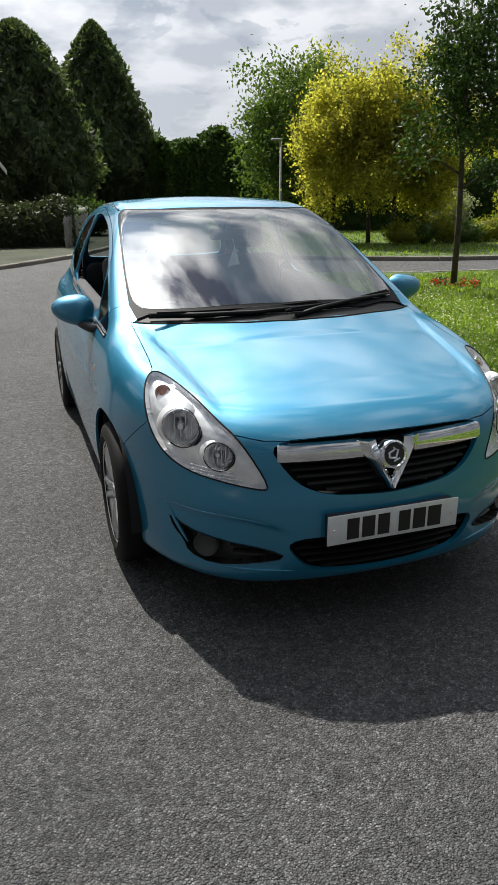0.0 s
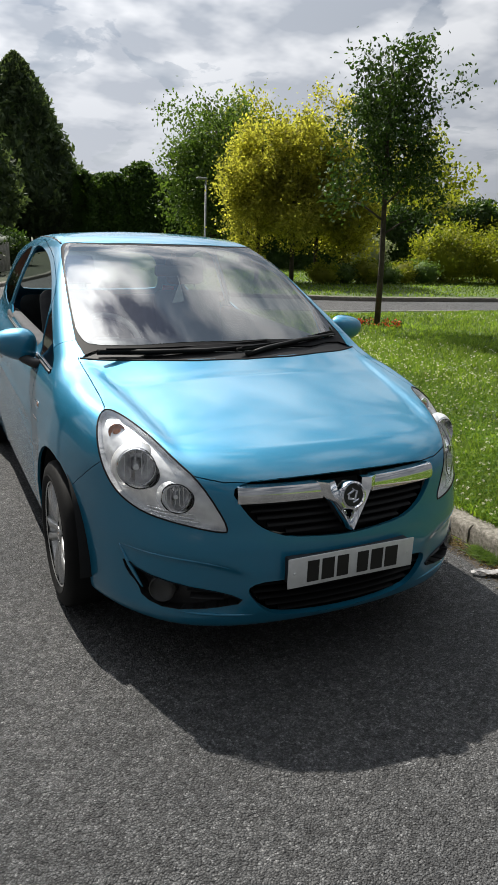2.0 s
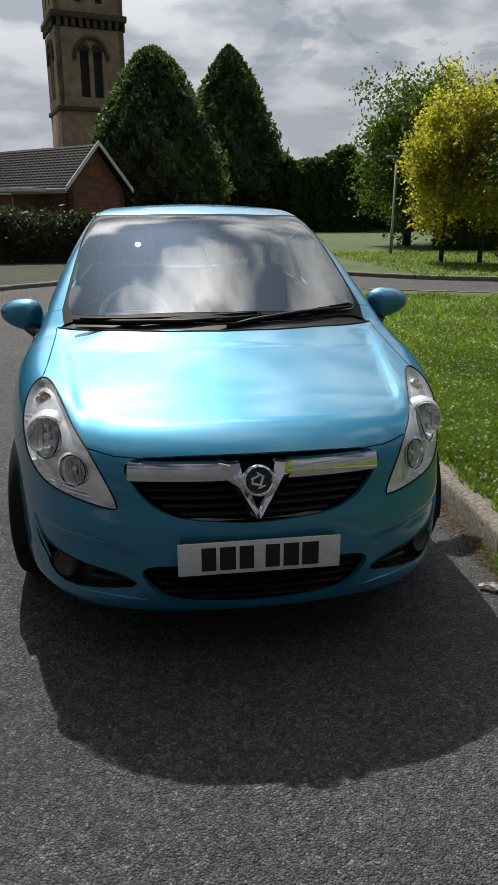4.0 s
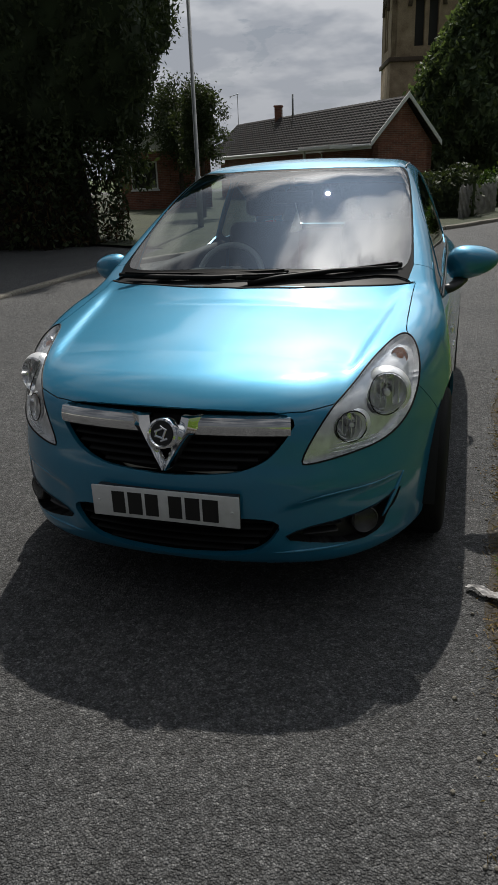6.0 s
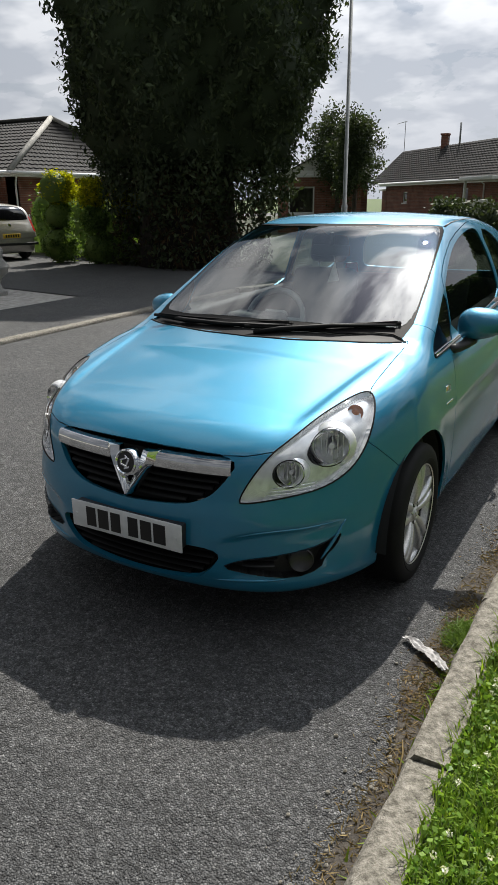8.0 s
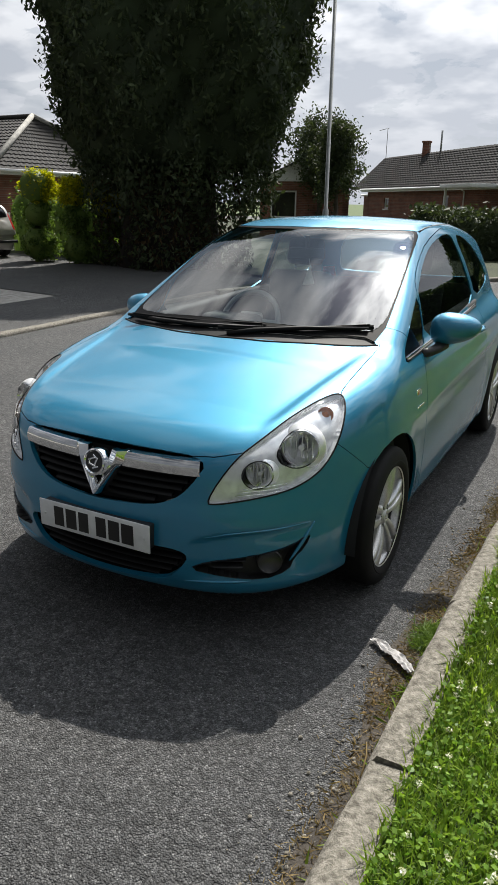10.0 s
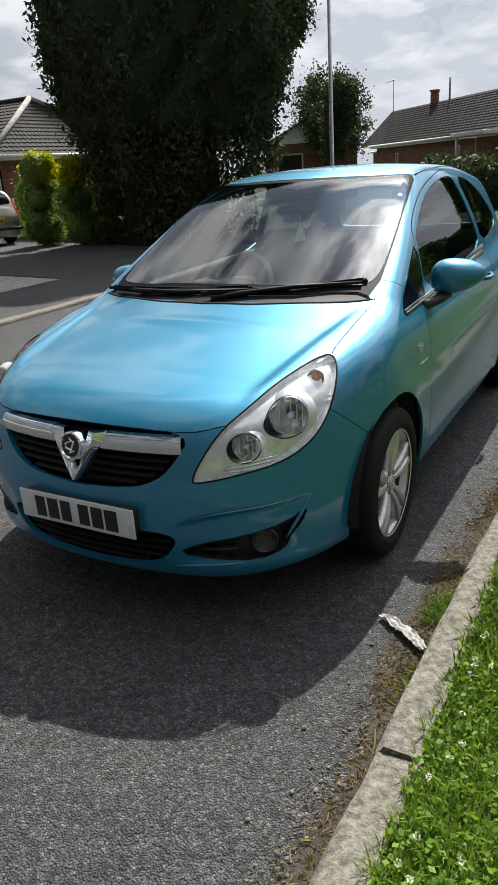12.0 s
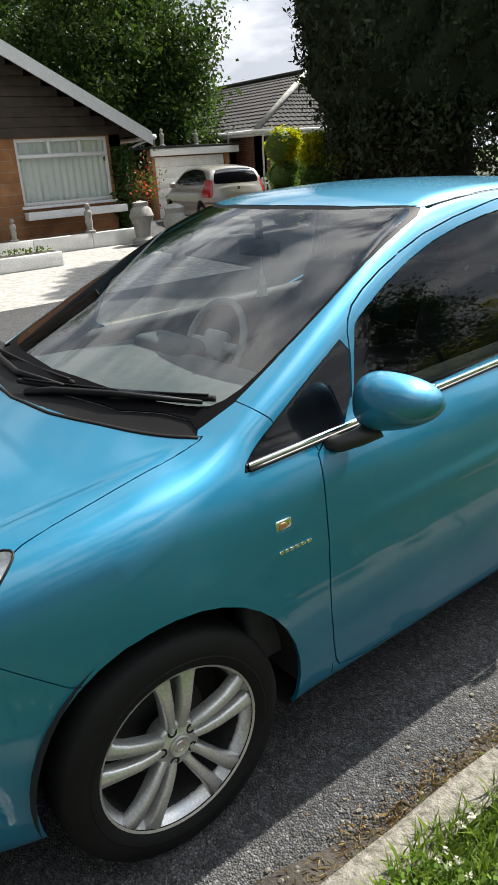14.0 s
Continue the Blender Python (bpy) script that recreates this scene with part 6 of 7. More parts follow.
def window(front, u0, u1, z0, z1, parent, bars=(), rail=None, curtain=True, sill=True):
    """A white framed window with its panes, set back in the wall."""
    w = front.slab("window", (u0, 0.05, z0), (u1, 0.11, z0 + 0.07), UPVC, parent, "white framed window")
    front.slab("frame", (u0, 0.05, z1 - 0.07), (u1, 0.11, z1), UPVC, w)
    front.slab("frame", (u0, 0.05, z0 + 0.07), (u0 + 0.07, 0.11, z1 - 0.07), UPVC, w)
    front.slab("frame", (u1 - 0.07, 0.05, z0 + 0.07), (u1, 0.11, z1 - 0.07), UPVC, w)
    if rail:
        front.slab("rail", (u0 + 0.07, 0.05, rail - 0.035), (u1 - 0.07, 0.11, rail + 0.035), UPVC, w)
    for b in bars:
        front.slab("mullion", (b - 0.035, 0.052, (rail or z0) + 0.035), (b + 0.035, 0.108, z1 - 0.07), UPVC, w)
    front.slab("pane", (u0 + 0.06, 0.078, z0 + 0.06), (u1 - 0.06, 0.084, z1 - 0.06), WINDOW, w, "", 0)
    # a dark sheet painted as the unlit inside of the house
    front.slab("dark_backing", (u0, 0.9, z0 - 0.1), (u1, 0.92, z1 + 0.1), UNLIT_DARK, w, "", 0)
    if curtain:
        bm = bmesh.new()
        n = 90
        top, low = [], []
        for i in range(n + 1):
            u = u0 + 0.05 + (u1 - u0 - 0.1) * i / n
            o = 0.16 + 0.025 * math.sin(i * 0.9) + 0.01 * math.sin(i * 2.3)
            top.append(bm.verts.new((u, o, z1 - 0.06)))
            low.append(bm.verts.new((u, o, z0 + 0.05)))
        for i in range(n):
            bm.faces.new((low[i], low[i + 1], top[i + 1], top[i]))
        bmesh.ops.transform(bm, matrix=front.m, verts=bm.verts[:])
        part("net_curtain", bm, NET, w, "pleated net curtain", True, 180)
    if sill:
        front.slab("sill", (u0 - 0.06, -0.06, z0 - 0.06), (u1 + 0.06, 0.06, z0 - 0.002), UPVC, w)
    return w


def slope(parent, e0, e1, r0, r1, courses=14, wave=0.30, amp=0.018, name="roof_slope"):
    """A tiled slope in overlapping courses, rippled across, from eaves e0-e1 to ridge r0-r1."""
    e0, e1, r0, r1 = (np.array(q, float) for q in (e0, e1, r0, r1))
    nrm = np.cross(e1 - e0, (r0 + r1) / 2 - (e0 + e1) / 2)
    nrm /= np.linalg.norm(nrm)
    if nrm[2] < 0:
        nrm = -nrm
    n = max(2, int(np.linalg.norm(e1 - e0) / wave * 4))
    v, f = [], []
    q = np.linspace(0, 1, n + 1)
    ph = np.sin(q * n / 4 * 2 * np.pi) * amp
    for c in range(courses):
        rows = []
        for t, lift in ((c / courses, 0.0), (c / courses, 0.035), ((c + 1.0) / courses, 0.004)):
            a, b = e0 + (r0 - e0) * t, e1 + (r1 - e1) * t
            line = a + (b - a) * q[:, None] + nrm * (lift + (ph if lift > 0 else ph * 0.0)[:, None] if lift > 0 else 0)
            rows.append(len(v))
            v += line.tolist()
        for s in range(2):
            for i in range(n):
                f.append((rows[s] + i, rows[s] + i + 1, rows[s + 1] + i + 1, rows[s + 1] + i))
    ob = put_mesh(name, v, f, TILES, parent, "", False)
    return tagged(ob, kind="stuff")


def gutter(parent, a, b, drop=None):
    tube("gutter", [a, b], 0.06, UPVC, parent, "white gutter", 8)
    if drop:
        tube("downpipe", drop, 0.035, UPVC, parent, "white downpipe", 8)


# far brick bungalow with a gable end
o, d, n = Vector((-3.2, 30.8, 0)), Vector((-0.680, 0.733, 0)), Vector((0.733, 0.680, 0))
DEPTH, LONG = 3.2, 15.2
def far(t, w, z=0.0):
    return tuple(o + d * t + n * w + Vector((0, 0, z)))


bung = thing("bungalow", far(4, 3), "low red brick bungalow with a grey tiled roof and white fascias", "house")
fr = Front(far(LONG, 0)[:2], far(0, 0)[:2])
wins = [(LONG - 12.5 - 0.3, LONG - 12.5 + 0.3, 1.3, 1.9), (LONG - 5.8 - 0.3, LONG - 5.8 + 0.3, 1.4, 2.0)]
wall(fr, 0, 2.4, wins, BRICK_RED, bung)
for w in wins:
    window(fr, *w, bung, curtain=False)
side_f = Front(far(0, 0)[:2], far(0, DEPTH)[:2])
wall(side_f, 0, 2.4, [], BRICK_RED, bung)
wall(Front(far(0, DEPTH)[:2], far(LONG, DEPTH)[:2]), 0, 2.4, [], BRICK_RED, bung)
wall(Front(far(LONG, DEPTH)[:2], far(LONG, 0)[:2]), 0, 2.4, [], BRICK_RED, bung)
for t in (0.02, LONG - 0.02):
    bm = bmesh.new()
    a, b, c = (bm.verts.new(far(t, w, z)) for w, z in ((0, 2.4), (DEPTH, 2.4), (DEPTH / 2, 4.2)))
    bm.faces.new((a, b, c))
    part("gable", bm, BRICK_RED, bung, "brick gable")
slope(bung, far(LONG + 1.9, -0.3, 2.36), far(-0.3, -0.3, 2.36), far(LONG + 1.3, DEPTH / 2, 4.28), far(-0.3, DEPTH / 2, 4.28), 16)
slope(bung, far(-0.3, DEPTH + 0.3, 2.36), far(LONG + 0.3, DEPTH + 0.3, 2.36), far(-0.3, DEPTH / 2, 4.28), far(LONG + 0.3, DEPTH / 2, 4.28), 16)
for w in (-0.3, DEPTH + 0.3):
    bm = bmesh.new()
    q = [Vector(far(-0.32, w, 2.30)), Vector(far(-0.32, DEPTH / 2, 4.22)), Vector(far(-0.32, DEPTH / 2, 4.42)), Vector(far(-0.32, w, 2.50))]
    fa = [bm.verts.new(p) for p in q]
    fb = [bm.verts.new(p + d * 0.05) for p in q]
    bm.faces.new(fa)
    bm.faces.new(fb[::-1])
    for i in range(4):
        bm.faces.new((fa[i], fb[i], fb[(i + 1) % 4], fa[(i + 1) % 4]))
    part("bargeboard", bm, UPVC, bung, "white bargeboard")
fr.slab("fascia", (-0.3, -0.32, 2.22), (LONG + 0.3, -0.28, 2.40), UPVC, bung, "white fascia")
gutter(bung, far(LONG + 0.3, -0.38, 2.36), far(-0.3, -0.38, 2.36), [far(4.0, -0.33, 2.3), far(4.0, -0.06, 2.15), far(4.0, -0.06, 0.1)])
bm = bmesh.new()
box(bm, (-0.19, -0.19, 4.0), (0.19, 0.19, 4.82), 0.02, Matrix.Translation(Vector(far(11.2, DEPTH / 2)) * 1))
box(bm, (-0.23, -0.23, 4.80), (0.23, 0.23, 4.90), 0.02, Matrix.Translation(Vector(far(11.2, DEPTH / 2)) * 1))
part("chimney", bm, BRICK_RED, bung, "short brick chimney")
tube("flue", [far(9.6, DEPTH / 2, 4.1), far(9.6, DEPTH / 2, 5.3)], 0.05, GREY_METAL, bung)
ext = Front(far(LONG + 1.7, 0.5)[:2], far(LONG, 0.5)[:2])
wall(ext, 0, 2.1, [], BRICK_RED, bung, 0.28, "wing_wall")
gutter(bung, far(LONG + 1.8, 0.35, 2.06), far(LONG, 0.35, 2.06))
aerial = tube("aerial", [far(LONG + 1.2, DEPTH / 2, 4.2), far(LONG + 1.2, DEPTH / 2, 6.0)], 0.02, GREY_METAL, bung, "thin roof aerial", 6)
tube("aerial_boom", [far(LONG + 2.4, DEPTH / 2, 5.95), far(LONG + 1.0, DEPTH / 2, 5.98)], 0.016, GREY_METAL, aerial, "", 6)
porch = Front(far(3.9, -1.4)[:2], far(0.9, -1.4)[:2])
pr = thing("carport", far(2.4, -1.0), "flat-roofed porch with white boarding beside the bungalow", "carport")
porch.slab("flat_roof", (0.3, -0.2, 2.28), (3.0, 1.5, 2.44), UPVC, pr)
for k in range(7):
    porch.slab("board", (1.35, 0.0, 0.1 + 0.2 * k), (2.9, 0.04, 0.295 + 0.2 * k), UPVC, pr, "white horizontal board")
porch.slab("post", (0.4, 0, 0), (0.5, 0.1, 2.3), UPVC, pr)

# a white-gabled house behind the pole
o2 = Vector((-12.0, 30.0, 0))
f2 = Front((-14.3, 29.0), (-10.5, 30.6))
gh = thing("gabled_house", tuple(o2), "brick house with a white boarded gable", "house")
wall(f2, 0, 2.5, [(0.5, 1.7, 0.9, 2.1)], BRICK_RED, gh)
window(f2, 0.5, 1.7, 0.9, 2.1, gh, curtain=False)
L2 = f2.len
for k in range(8):
    z0 = 2.5 + 0.12 * k
    ins = 0.12 * k * L2 / 2 / 0.98
    f2.slab("gable_board", (ins, -0.04, z0), (L2 - ins, 0.02, z0 + 0.117), UPVC, gh, "white gable board", 0.003)
for sgn, (ua, ub) in ((1, (-0.25, L2 / 2)), (-1, (L2 + 0.25, L2 / 2))):
    a0, a1 = f2.m @ Vector((ua, -0.25, 2.42)), f2.m @ Vector((ua, 5.5, 2.42))
    b0, b1 = f2.m @ Vector((ub, -0.25, 3.56)), f2.m @ Vector((ub, 5.5, 3.56))
    slope(gh, a0, a1, b0, b1, 12)
wall(Front((f2.m @ Vector((L2, 0, 0)))[:2], (f2.m @ Vector((L2, 5.4, 0)))[:2]), 0, 2.5, [], BRICK_RED, gh)

# hipped bungalow behind the clipped conifers
hp = thing("hipped_bungalow", (-22, 20, 0), "brick bungalow with a hipped grey tile roof and white gutters", "house")
x0, x1, y0, y1, ze, zr = -28.0, -17.9, 16.3, 24.5, 2.5, 4.55
wall(Front((x1, y0), (x1, y1)), 0, ze, [(1.6, 3.4, 0.9, 2.1)], BRICK_RED, hp)
window(Front((x1, y0), (x1, y1)), 1.6, 3.4, 0.9, 2.1, hp, curtain=False)
wall(Front((x0, y0), (x1, y0)), 0, ze, [], BRICK_RED, hp)
wall(Front((x1, y1), (x0, y1)), 0, ze, [], BRICK_RED, hp)
wall(Front((x0, y1), (x0, y0)), 0, ze, [], BRICK_RED, hp)
ym, xa, xb = (y0 + y1) / 2, x0 + 2.2, x1 - 1.9
E4 = 0.45
slope(hp, (x1 + E4, y0 - E4, ze), (x1 + E4, y1 + E4, ze), (xb, ym - 0.01, zr), (xb, ym + 0.01, zr), 15)
slope(hp, (x0 - E4, y0 - E4, ze), (x1 + E4, y0 - E4, ze), (xa, ym, zr), (xb, ym, zr), 15)
slope(hp, (x0 - E4, y1 + E4, ze), (x1 + E4, y1 + E4, ze), (xa, ym, zr), (xb, ym, zr), 15)
tube("hip_ridge", [(x1 + E4, y0 - E4, ze + 0.06), (xb, ym, zr + 0.07)], 0.10, CONCRETE, hp, "pale mortared hip tiles", 8)
tube("hip_ridge", [(x1 + E4, y1 + E4, ze + 0.06), (xb, ym, zr + 0.07)], 0.10, CONCRETE, hp, "", 8)
tube("roof_ridge", [(xa, ym, zr + 0.05), (xb, ym, zr + 0.05)], 0.10, TILES, hp, "", 8)
gutter(hp, (x1 + E4 + 0.05, y0 - E4 - 0.05, ze - 0.02), (x1 + E4 + 0.05, y1 + E4, ze - 0.02), [(x1 + 0.35, y0 - 0.1, ze - 0.1), (x1 + 0.06, y0 + 0.1, ze - 0.4), (x1 + 0.06, y0 + 0.1, 0.1)])
gutter(hp, (x0, y0 - E4 - 0.05, ze - 0.02), (x1 + E4 + 0.05, y0 - E4 - 0.05, ze - 0.02))
slab("soffit", (x0 - 0.4, y0 - 0.44, ze - 0.14), (x1 + 0.44, y1 + 0.4, ze - 0.06), UPVC, hp, "white soffit")

# near bungalow, its gable towards the road
nb = thing("gable_bungalow", (-15, 4.5, 0), "tan brick bungalow with dark boarded gable and white window", "house")
fx = Front((-13.6, -0.2), (-13.6, 8.75))
u0, u1 = 6.45, 8.62
wall(fx, 0, 2.35, [(u0, u1, 0.98, 2.33)], BRICK_TAN, nb)
window(fx, u0, u1, 0.98, 2.33, nb, bars=(u0 + 0.78, u0 + 1.5), rail=1.98)
fx.slab("window_box", (u0 - 0.05, -0.28, 0.70), (u1 + 0.18, -0.03, 0.86), UPVC, nb, "white window box", 0.01)
wall(Front((-13.6, 8.75), (-21, 8.75)), 0, 2.35, [], BRICK_TAN, nb)
wall(Front((-21, -0.2), (-13.6, -0.2)), 0, 2.35, [], BRICK_TAN, nb)
rise = 2.55
for k in range(13):
    z0 = 2.352 + rise / 13 * k
    ins = 8.95 / 2 * k / 13
    fx.slab("gable_board", (ins, -0.035, z0), (fx.len - ins, 0.03, z0 + rise / 13 - 0.008), BOARDS, nb, "dark stained board", 0.004)
for ya, sg in ((8.75 + 0.55, 1), (-0.2 - 0.55, -1)):
    za, zt = 2.30 - 0.02, 2.35 + rise + 0.10
    slope(nb, (-13.1, ya, za), (-21.5, ya, za), (-13.1, 4.275, zt), (-21.5, 4.275, zt), 14)
    bm = bmesh.new()
    q = [Vector((-13.06, ya, za - 0.20)), Vector((-13.06, 4.275, zt - 0.20)), Vector((-13.06, 4.275, zt + 0.10)), Vector((-13.06, ya, za + 0.08))]
    fa = [bm.verts.new(p) for p in q]
    fb = [bm.verts.new(p + Vector((-0.04, 0, 0))) for p in q]
    bm.faces.new(fa)
    bm.faces.new(fb[::-1])
    for i in range(4):
        bm.faces.new((fa[i], fb[i], fb[(i + 1) % 4], fa[(i + 1) % 4]))
    part("bargeboard", bm, UPVC, nb, "white bargeboard")
gutter(nb, (-13.05, 9.35, 2.25), (-21, 9.35, 2.25), [(-13.3, 9.3, 2.2), (-13.55, 8.82, 2.0), (-13.55, 8.82, 0.1)])

garage = thing("garage", (-18.5, 14.0, 0), "flat-roofed garage with a white up-and-over door", "garage")
gf = Front((-18.5, 12.45), (-18.5, 15.75))
wall(gf, 0, 2.10, [(0.10, 2.82, 0.0, 1.90)], BRICK_TAN, garage)
for k in range(6):
    gf.slab("door_panel", (0.12, 0.04, 0.03 + 0.31 * k), (2.80, 0.08, 0.336 + 0.31 * k), WHITE_PAINT, garage, "white ribbed garage door panel", 0.012)
gf.slab("fascia", (-0.06, -0.10, 1.92), (3.36, -0.02, 2.13), UPVC, garage, "white fascia")
gf.slab("flat_roof", (-0.1, -0.14, 2.135), (3.4, 4.0, 2.20), BLACK_PLASTIC, garage, "dark felt roof")
wall(Front((-18.5, 15.75), (-22.4, 15.75)), 0, 2.10, [], BRICK_TAN, garage)

# low white wall, planter, garden figures, urn
lw = thing("garden_wall", (-12.7, 3.5, 0), "low white rendered wall before the bungalow", "wall")
for k in range(9):
    slab("wall_block", (-12.85, -3.5 + 1.35 * k, 0.0), (-12.65, -3.5 + 1.35 * k + 1.343, 0.36), WHITE_PAINT, lw, "", 0.012)
bm = bmesh.new()
box(bm, (-10.9, 3.6, 0.04), (-10.45, 5.6, 0.30), 0.02)
pl = part("planter", bm, WHITE_PAINT, None, "", True)
tagged(pl, "long white trough planter on the gravel", "planter")
rng = np.random.default_rng(7)
put_mesh("soil_fill", [(-10.86, 3.64, 0.305), (-10.49, 3.64, 0.305), (-10.49, 5.56, 0.305), (-10.86, 5.56, 0.305)], [(0, 1, 2, 3)], SOIL, pl, "dark soil", False)
c = np.stack([-10.68 + 0.3 * (rng.random(160) - 0.5), 3.7 + 1.8 * rng.random(160), 0.31 + 0.1 * rng.random(160)], axis=1)
tagged(crown("seedlings", pl, c, 0.07, LEAF_GREEN, rng), kind="stuff")


def figure(at, h, label, seed):
    """A small weathered garden figure, one plain turned shape."""
    prof = [(0.0, 0.0), (0.20, 0.0), (0.20, 0.08), (0.12, 0.10), (0.10, 0.22), (0.13, 0.38), (0.11, 0.50), (0.15, 0.62), (0.13, 0.72), (0.06, 0.78), (0.09, 0.84), (0.10, 0.90), (0.07, 0.97), (0.0, 1.0)]
    ob = lathe("garden_statue", [(r * h, z * h) for r, z in prof], CONCRETE, None, "", 16, Matrix.Translation(at))
    return tagged(ob, label, "statue", "garden figures")


for k, (at, h) in enumerate((((-12.75, 5.6, 0.36), 0.46), ((-12.75, 7.3, 0.36), 0.62), ((-18.7, 12.7, 2.2), 0.34), ((-18.7, 13.0, 2.2), 0.52), ((-18.7, 14.3, 2.2), 0.46), ((-18.7, 15.6, 2.2), 0.36))):
    figure(at, h, "pale stone garden figure on the wall" if k < 2 else "pale stone ornament on the garage roof", k)
urn = lathe("stone_urn", [(0, 0), (0.20, 0), (0.20, 0.06), (0.13, 0.10), (0.10, 0.21), (0.14, 0.29), (0.24, 0.38), (0.27, 0.48), (0.22, 0.56), (0.18, 0.62), (0.20, 0.74), (0.15, 0.85), (0.17, 0.93), (0.11, 0.98), (0.0, 1.0)], CONCRETE, None, "", 28, pose(-8.35, 6.75, 0.04))
tagged(urn, "weathered stone urn on a pedestal in the gravel", "urn")
urn2 = lathe("stone_urn", [(0, 0), (0.26, 0), (0.24, 0.1), (0.17, 0.16), (0.20, 0.42), (0.27, 0.60), (0.22, 0.74), (0.15, 0.80), (0.17, 0.88), (0.0, 0.92)], CONCRETE, None, "", 24, pose(-12.2, 8.3, 0.036))
tagged(urn2, "rough stone planter beside the drive", "urn")
bk = thing("hanging_basket", (-13.3, 8.75, 1.5), "hanging basket of red and orange flowers on the wall", "flowers")
c = np.array((-13.35, 9.15, 1.25)) + rng.normal(size=(380, 3)) * (0.16, 0.2, 0.26)
crown("petals", bk, c[:160], 0.07, RED_FLOWER, rng)
crown("leaves", bk, c[160:], 0.08, LEAF_GREEN, rng)
tube("bracket", [(-13.6, 8.9, 1.9), (-13.3, 9.15, 1.85), (-13.3, 9.15, 1.5)], 0.012, BLACK_PLASTIC, bk)
rng = np.random.default_rng(8)
wallivy = thing("climbing_plant", (-13.5, 8.2, 0), "climbing plant on the corner of the bungalow", "plant")
c = np.stack([-13.52 + 0.12 * rng.random(1500), 8.7 + rng.normal(size=1500) * 0.16, 0.2 + 1.9 * rng.random(1500)], axis=1)
crown("leaves", wallivy, c, 0.08, LEAF_YOUNG, rng)

# white gate and pickets
# grey for the picket fence, darker than the gate's white
GREY_PAINT = surface("picket_grey_paint", (0.16, 0.155, 0.145), (0.30, 0.29, 0.27), 0.8, 0, 40, 5, 0.3, 0.002)


def pickets(name, a, b, h, label, step=0.11, z=0.04, material=None):
    root = thing(name, (*a, z), label, "fence")
    f = Front(a, b)
    for k in range(int(f.len / step)):
        f.slab("picket", (k * step, 0, z), (k * step + 0.05, 0.02, z + h * (0.92 + 0.08 * math.sin(k * 0.9) ** 2)), material or WHITE_PAINT, root, "", 0.004)
    for zz in (0.25, 0.75):
        f.slab("rail", (0, 0.021, z + h * zz), (f.len, 0.045, z + h * zz + 0.05), material or WHITE_PAINT, root)
    return root


pickets("white_gate", (-16.4, 14.7), (-14.9, 15.7), 1.15, "white arched gate beside the garage")
pickets("picket_fence", (0.65, 19.3), (1.75, 22.6), 0.9, "grey picket fence below the conifers", 0.11, 0.04, GREY_PAINT)
shrub("round_shrub", (2.0, 25.8, 0.05), (0.95, 0.8, 0.62), "clipped dark green shrub behind the picket fence", LEAF_YOUNG, 62, 0.12, 90, 45, 0.12)
hedge("hedge", (-15.5, 15.2), (-11.4, 14.2), 0.9, 1.5, "pale climbing shrub along the boundary", LEAF_GREEN, 44, 2600, 0.10)

# lamp posts
pole = thing("lamp_post", (-6.4, 17.8, 0.03), "tall grey street lamp column behind the evergreen", "lamp post")
tube("column", [(-6.4, 17.8, 0), (-6.4, 17.8, 1.4), (-6.4, 17.8, 1.42), (-6.4, 17.8, 8.2)], [0.085, 0.085, 0.055, 0.045], GREY_METAL, pole, "", 12)
slab("lamp_head", (-6.55, 17.2, 8.15), (-6.25, 17.9, 8.28), GREY_METAL, pole, "", 0.04)
lp = thing("lamp_post", (8.3, 22.15, 0.05), "slim grey lamp column before the tall hedge", "lamp post")
tube("column", [(8.3, 22.15, 0), (8.3, 22.15, 0.9), (8.3, 22.15, 0.92), (8.3, 22.15, 3.2)], [0.055, 0.055, 0.038, 0.03], GREY_METAL, lp, "", 10)
slab("lamp_head", (7.95, 22.08, 3.17), (8.34, 22.22, 3.25), GREY_METAL, lp, "", 0.03)

# church tower
TW = 6.3
tower = thing("church_tower", (-4.6, 75.5, 0), "tall buff stone church tower with arched windows", "tower")
tm = Matrix.Translation((-4.6, 75.5, 0)) @ pose(0, 0, 0, 0, 0, 14) @ Matrix.Diagonal((1, 1, 1.22, 1))


def tslab(name, lo, hi, material, label="", bevel=0.03, turn=0):
    return slab(name, lo, hi, material, tower, label, bevel, tm @ pose(0, 0, 0, 0, 0, turn))


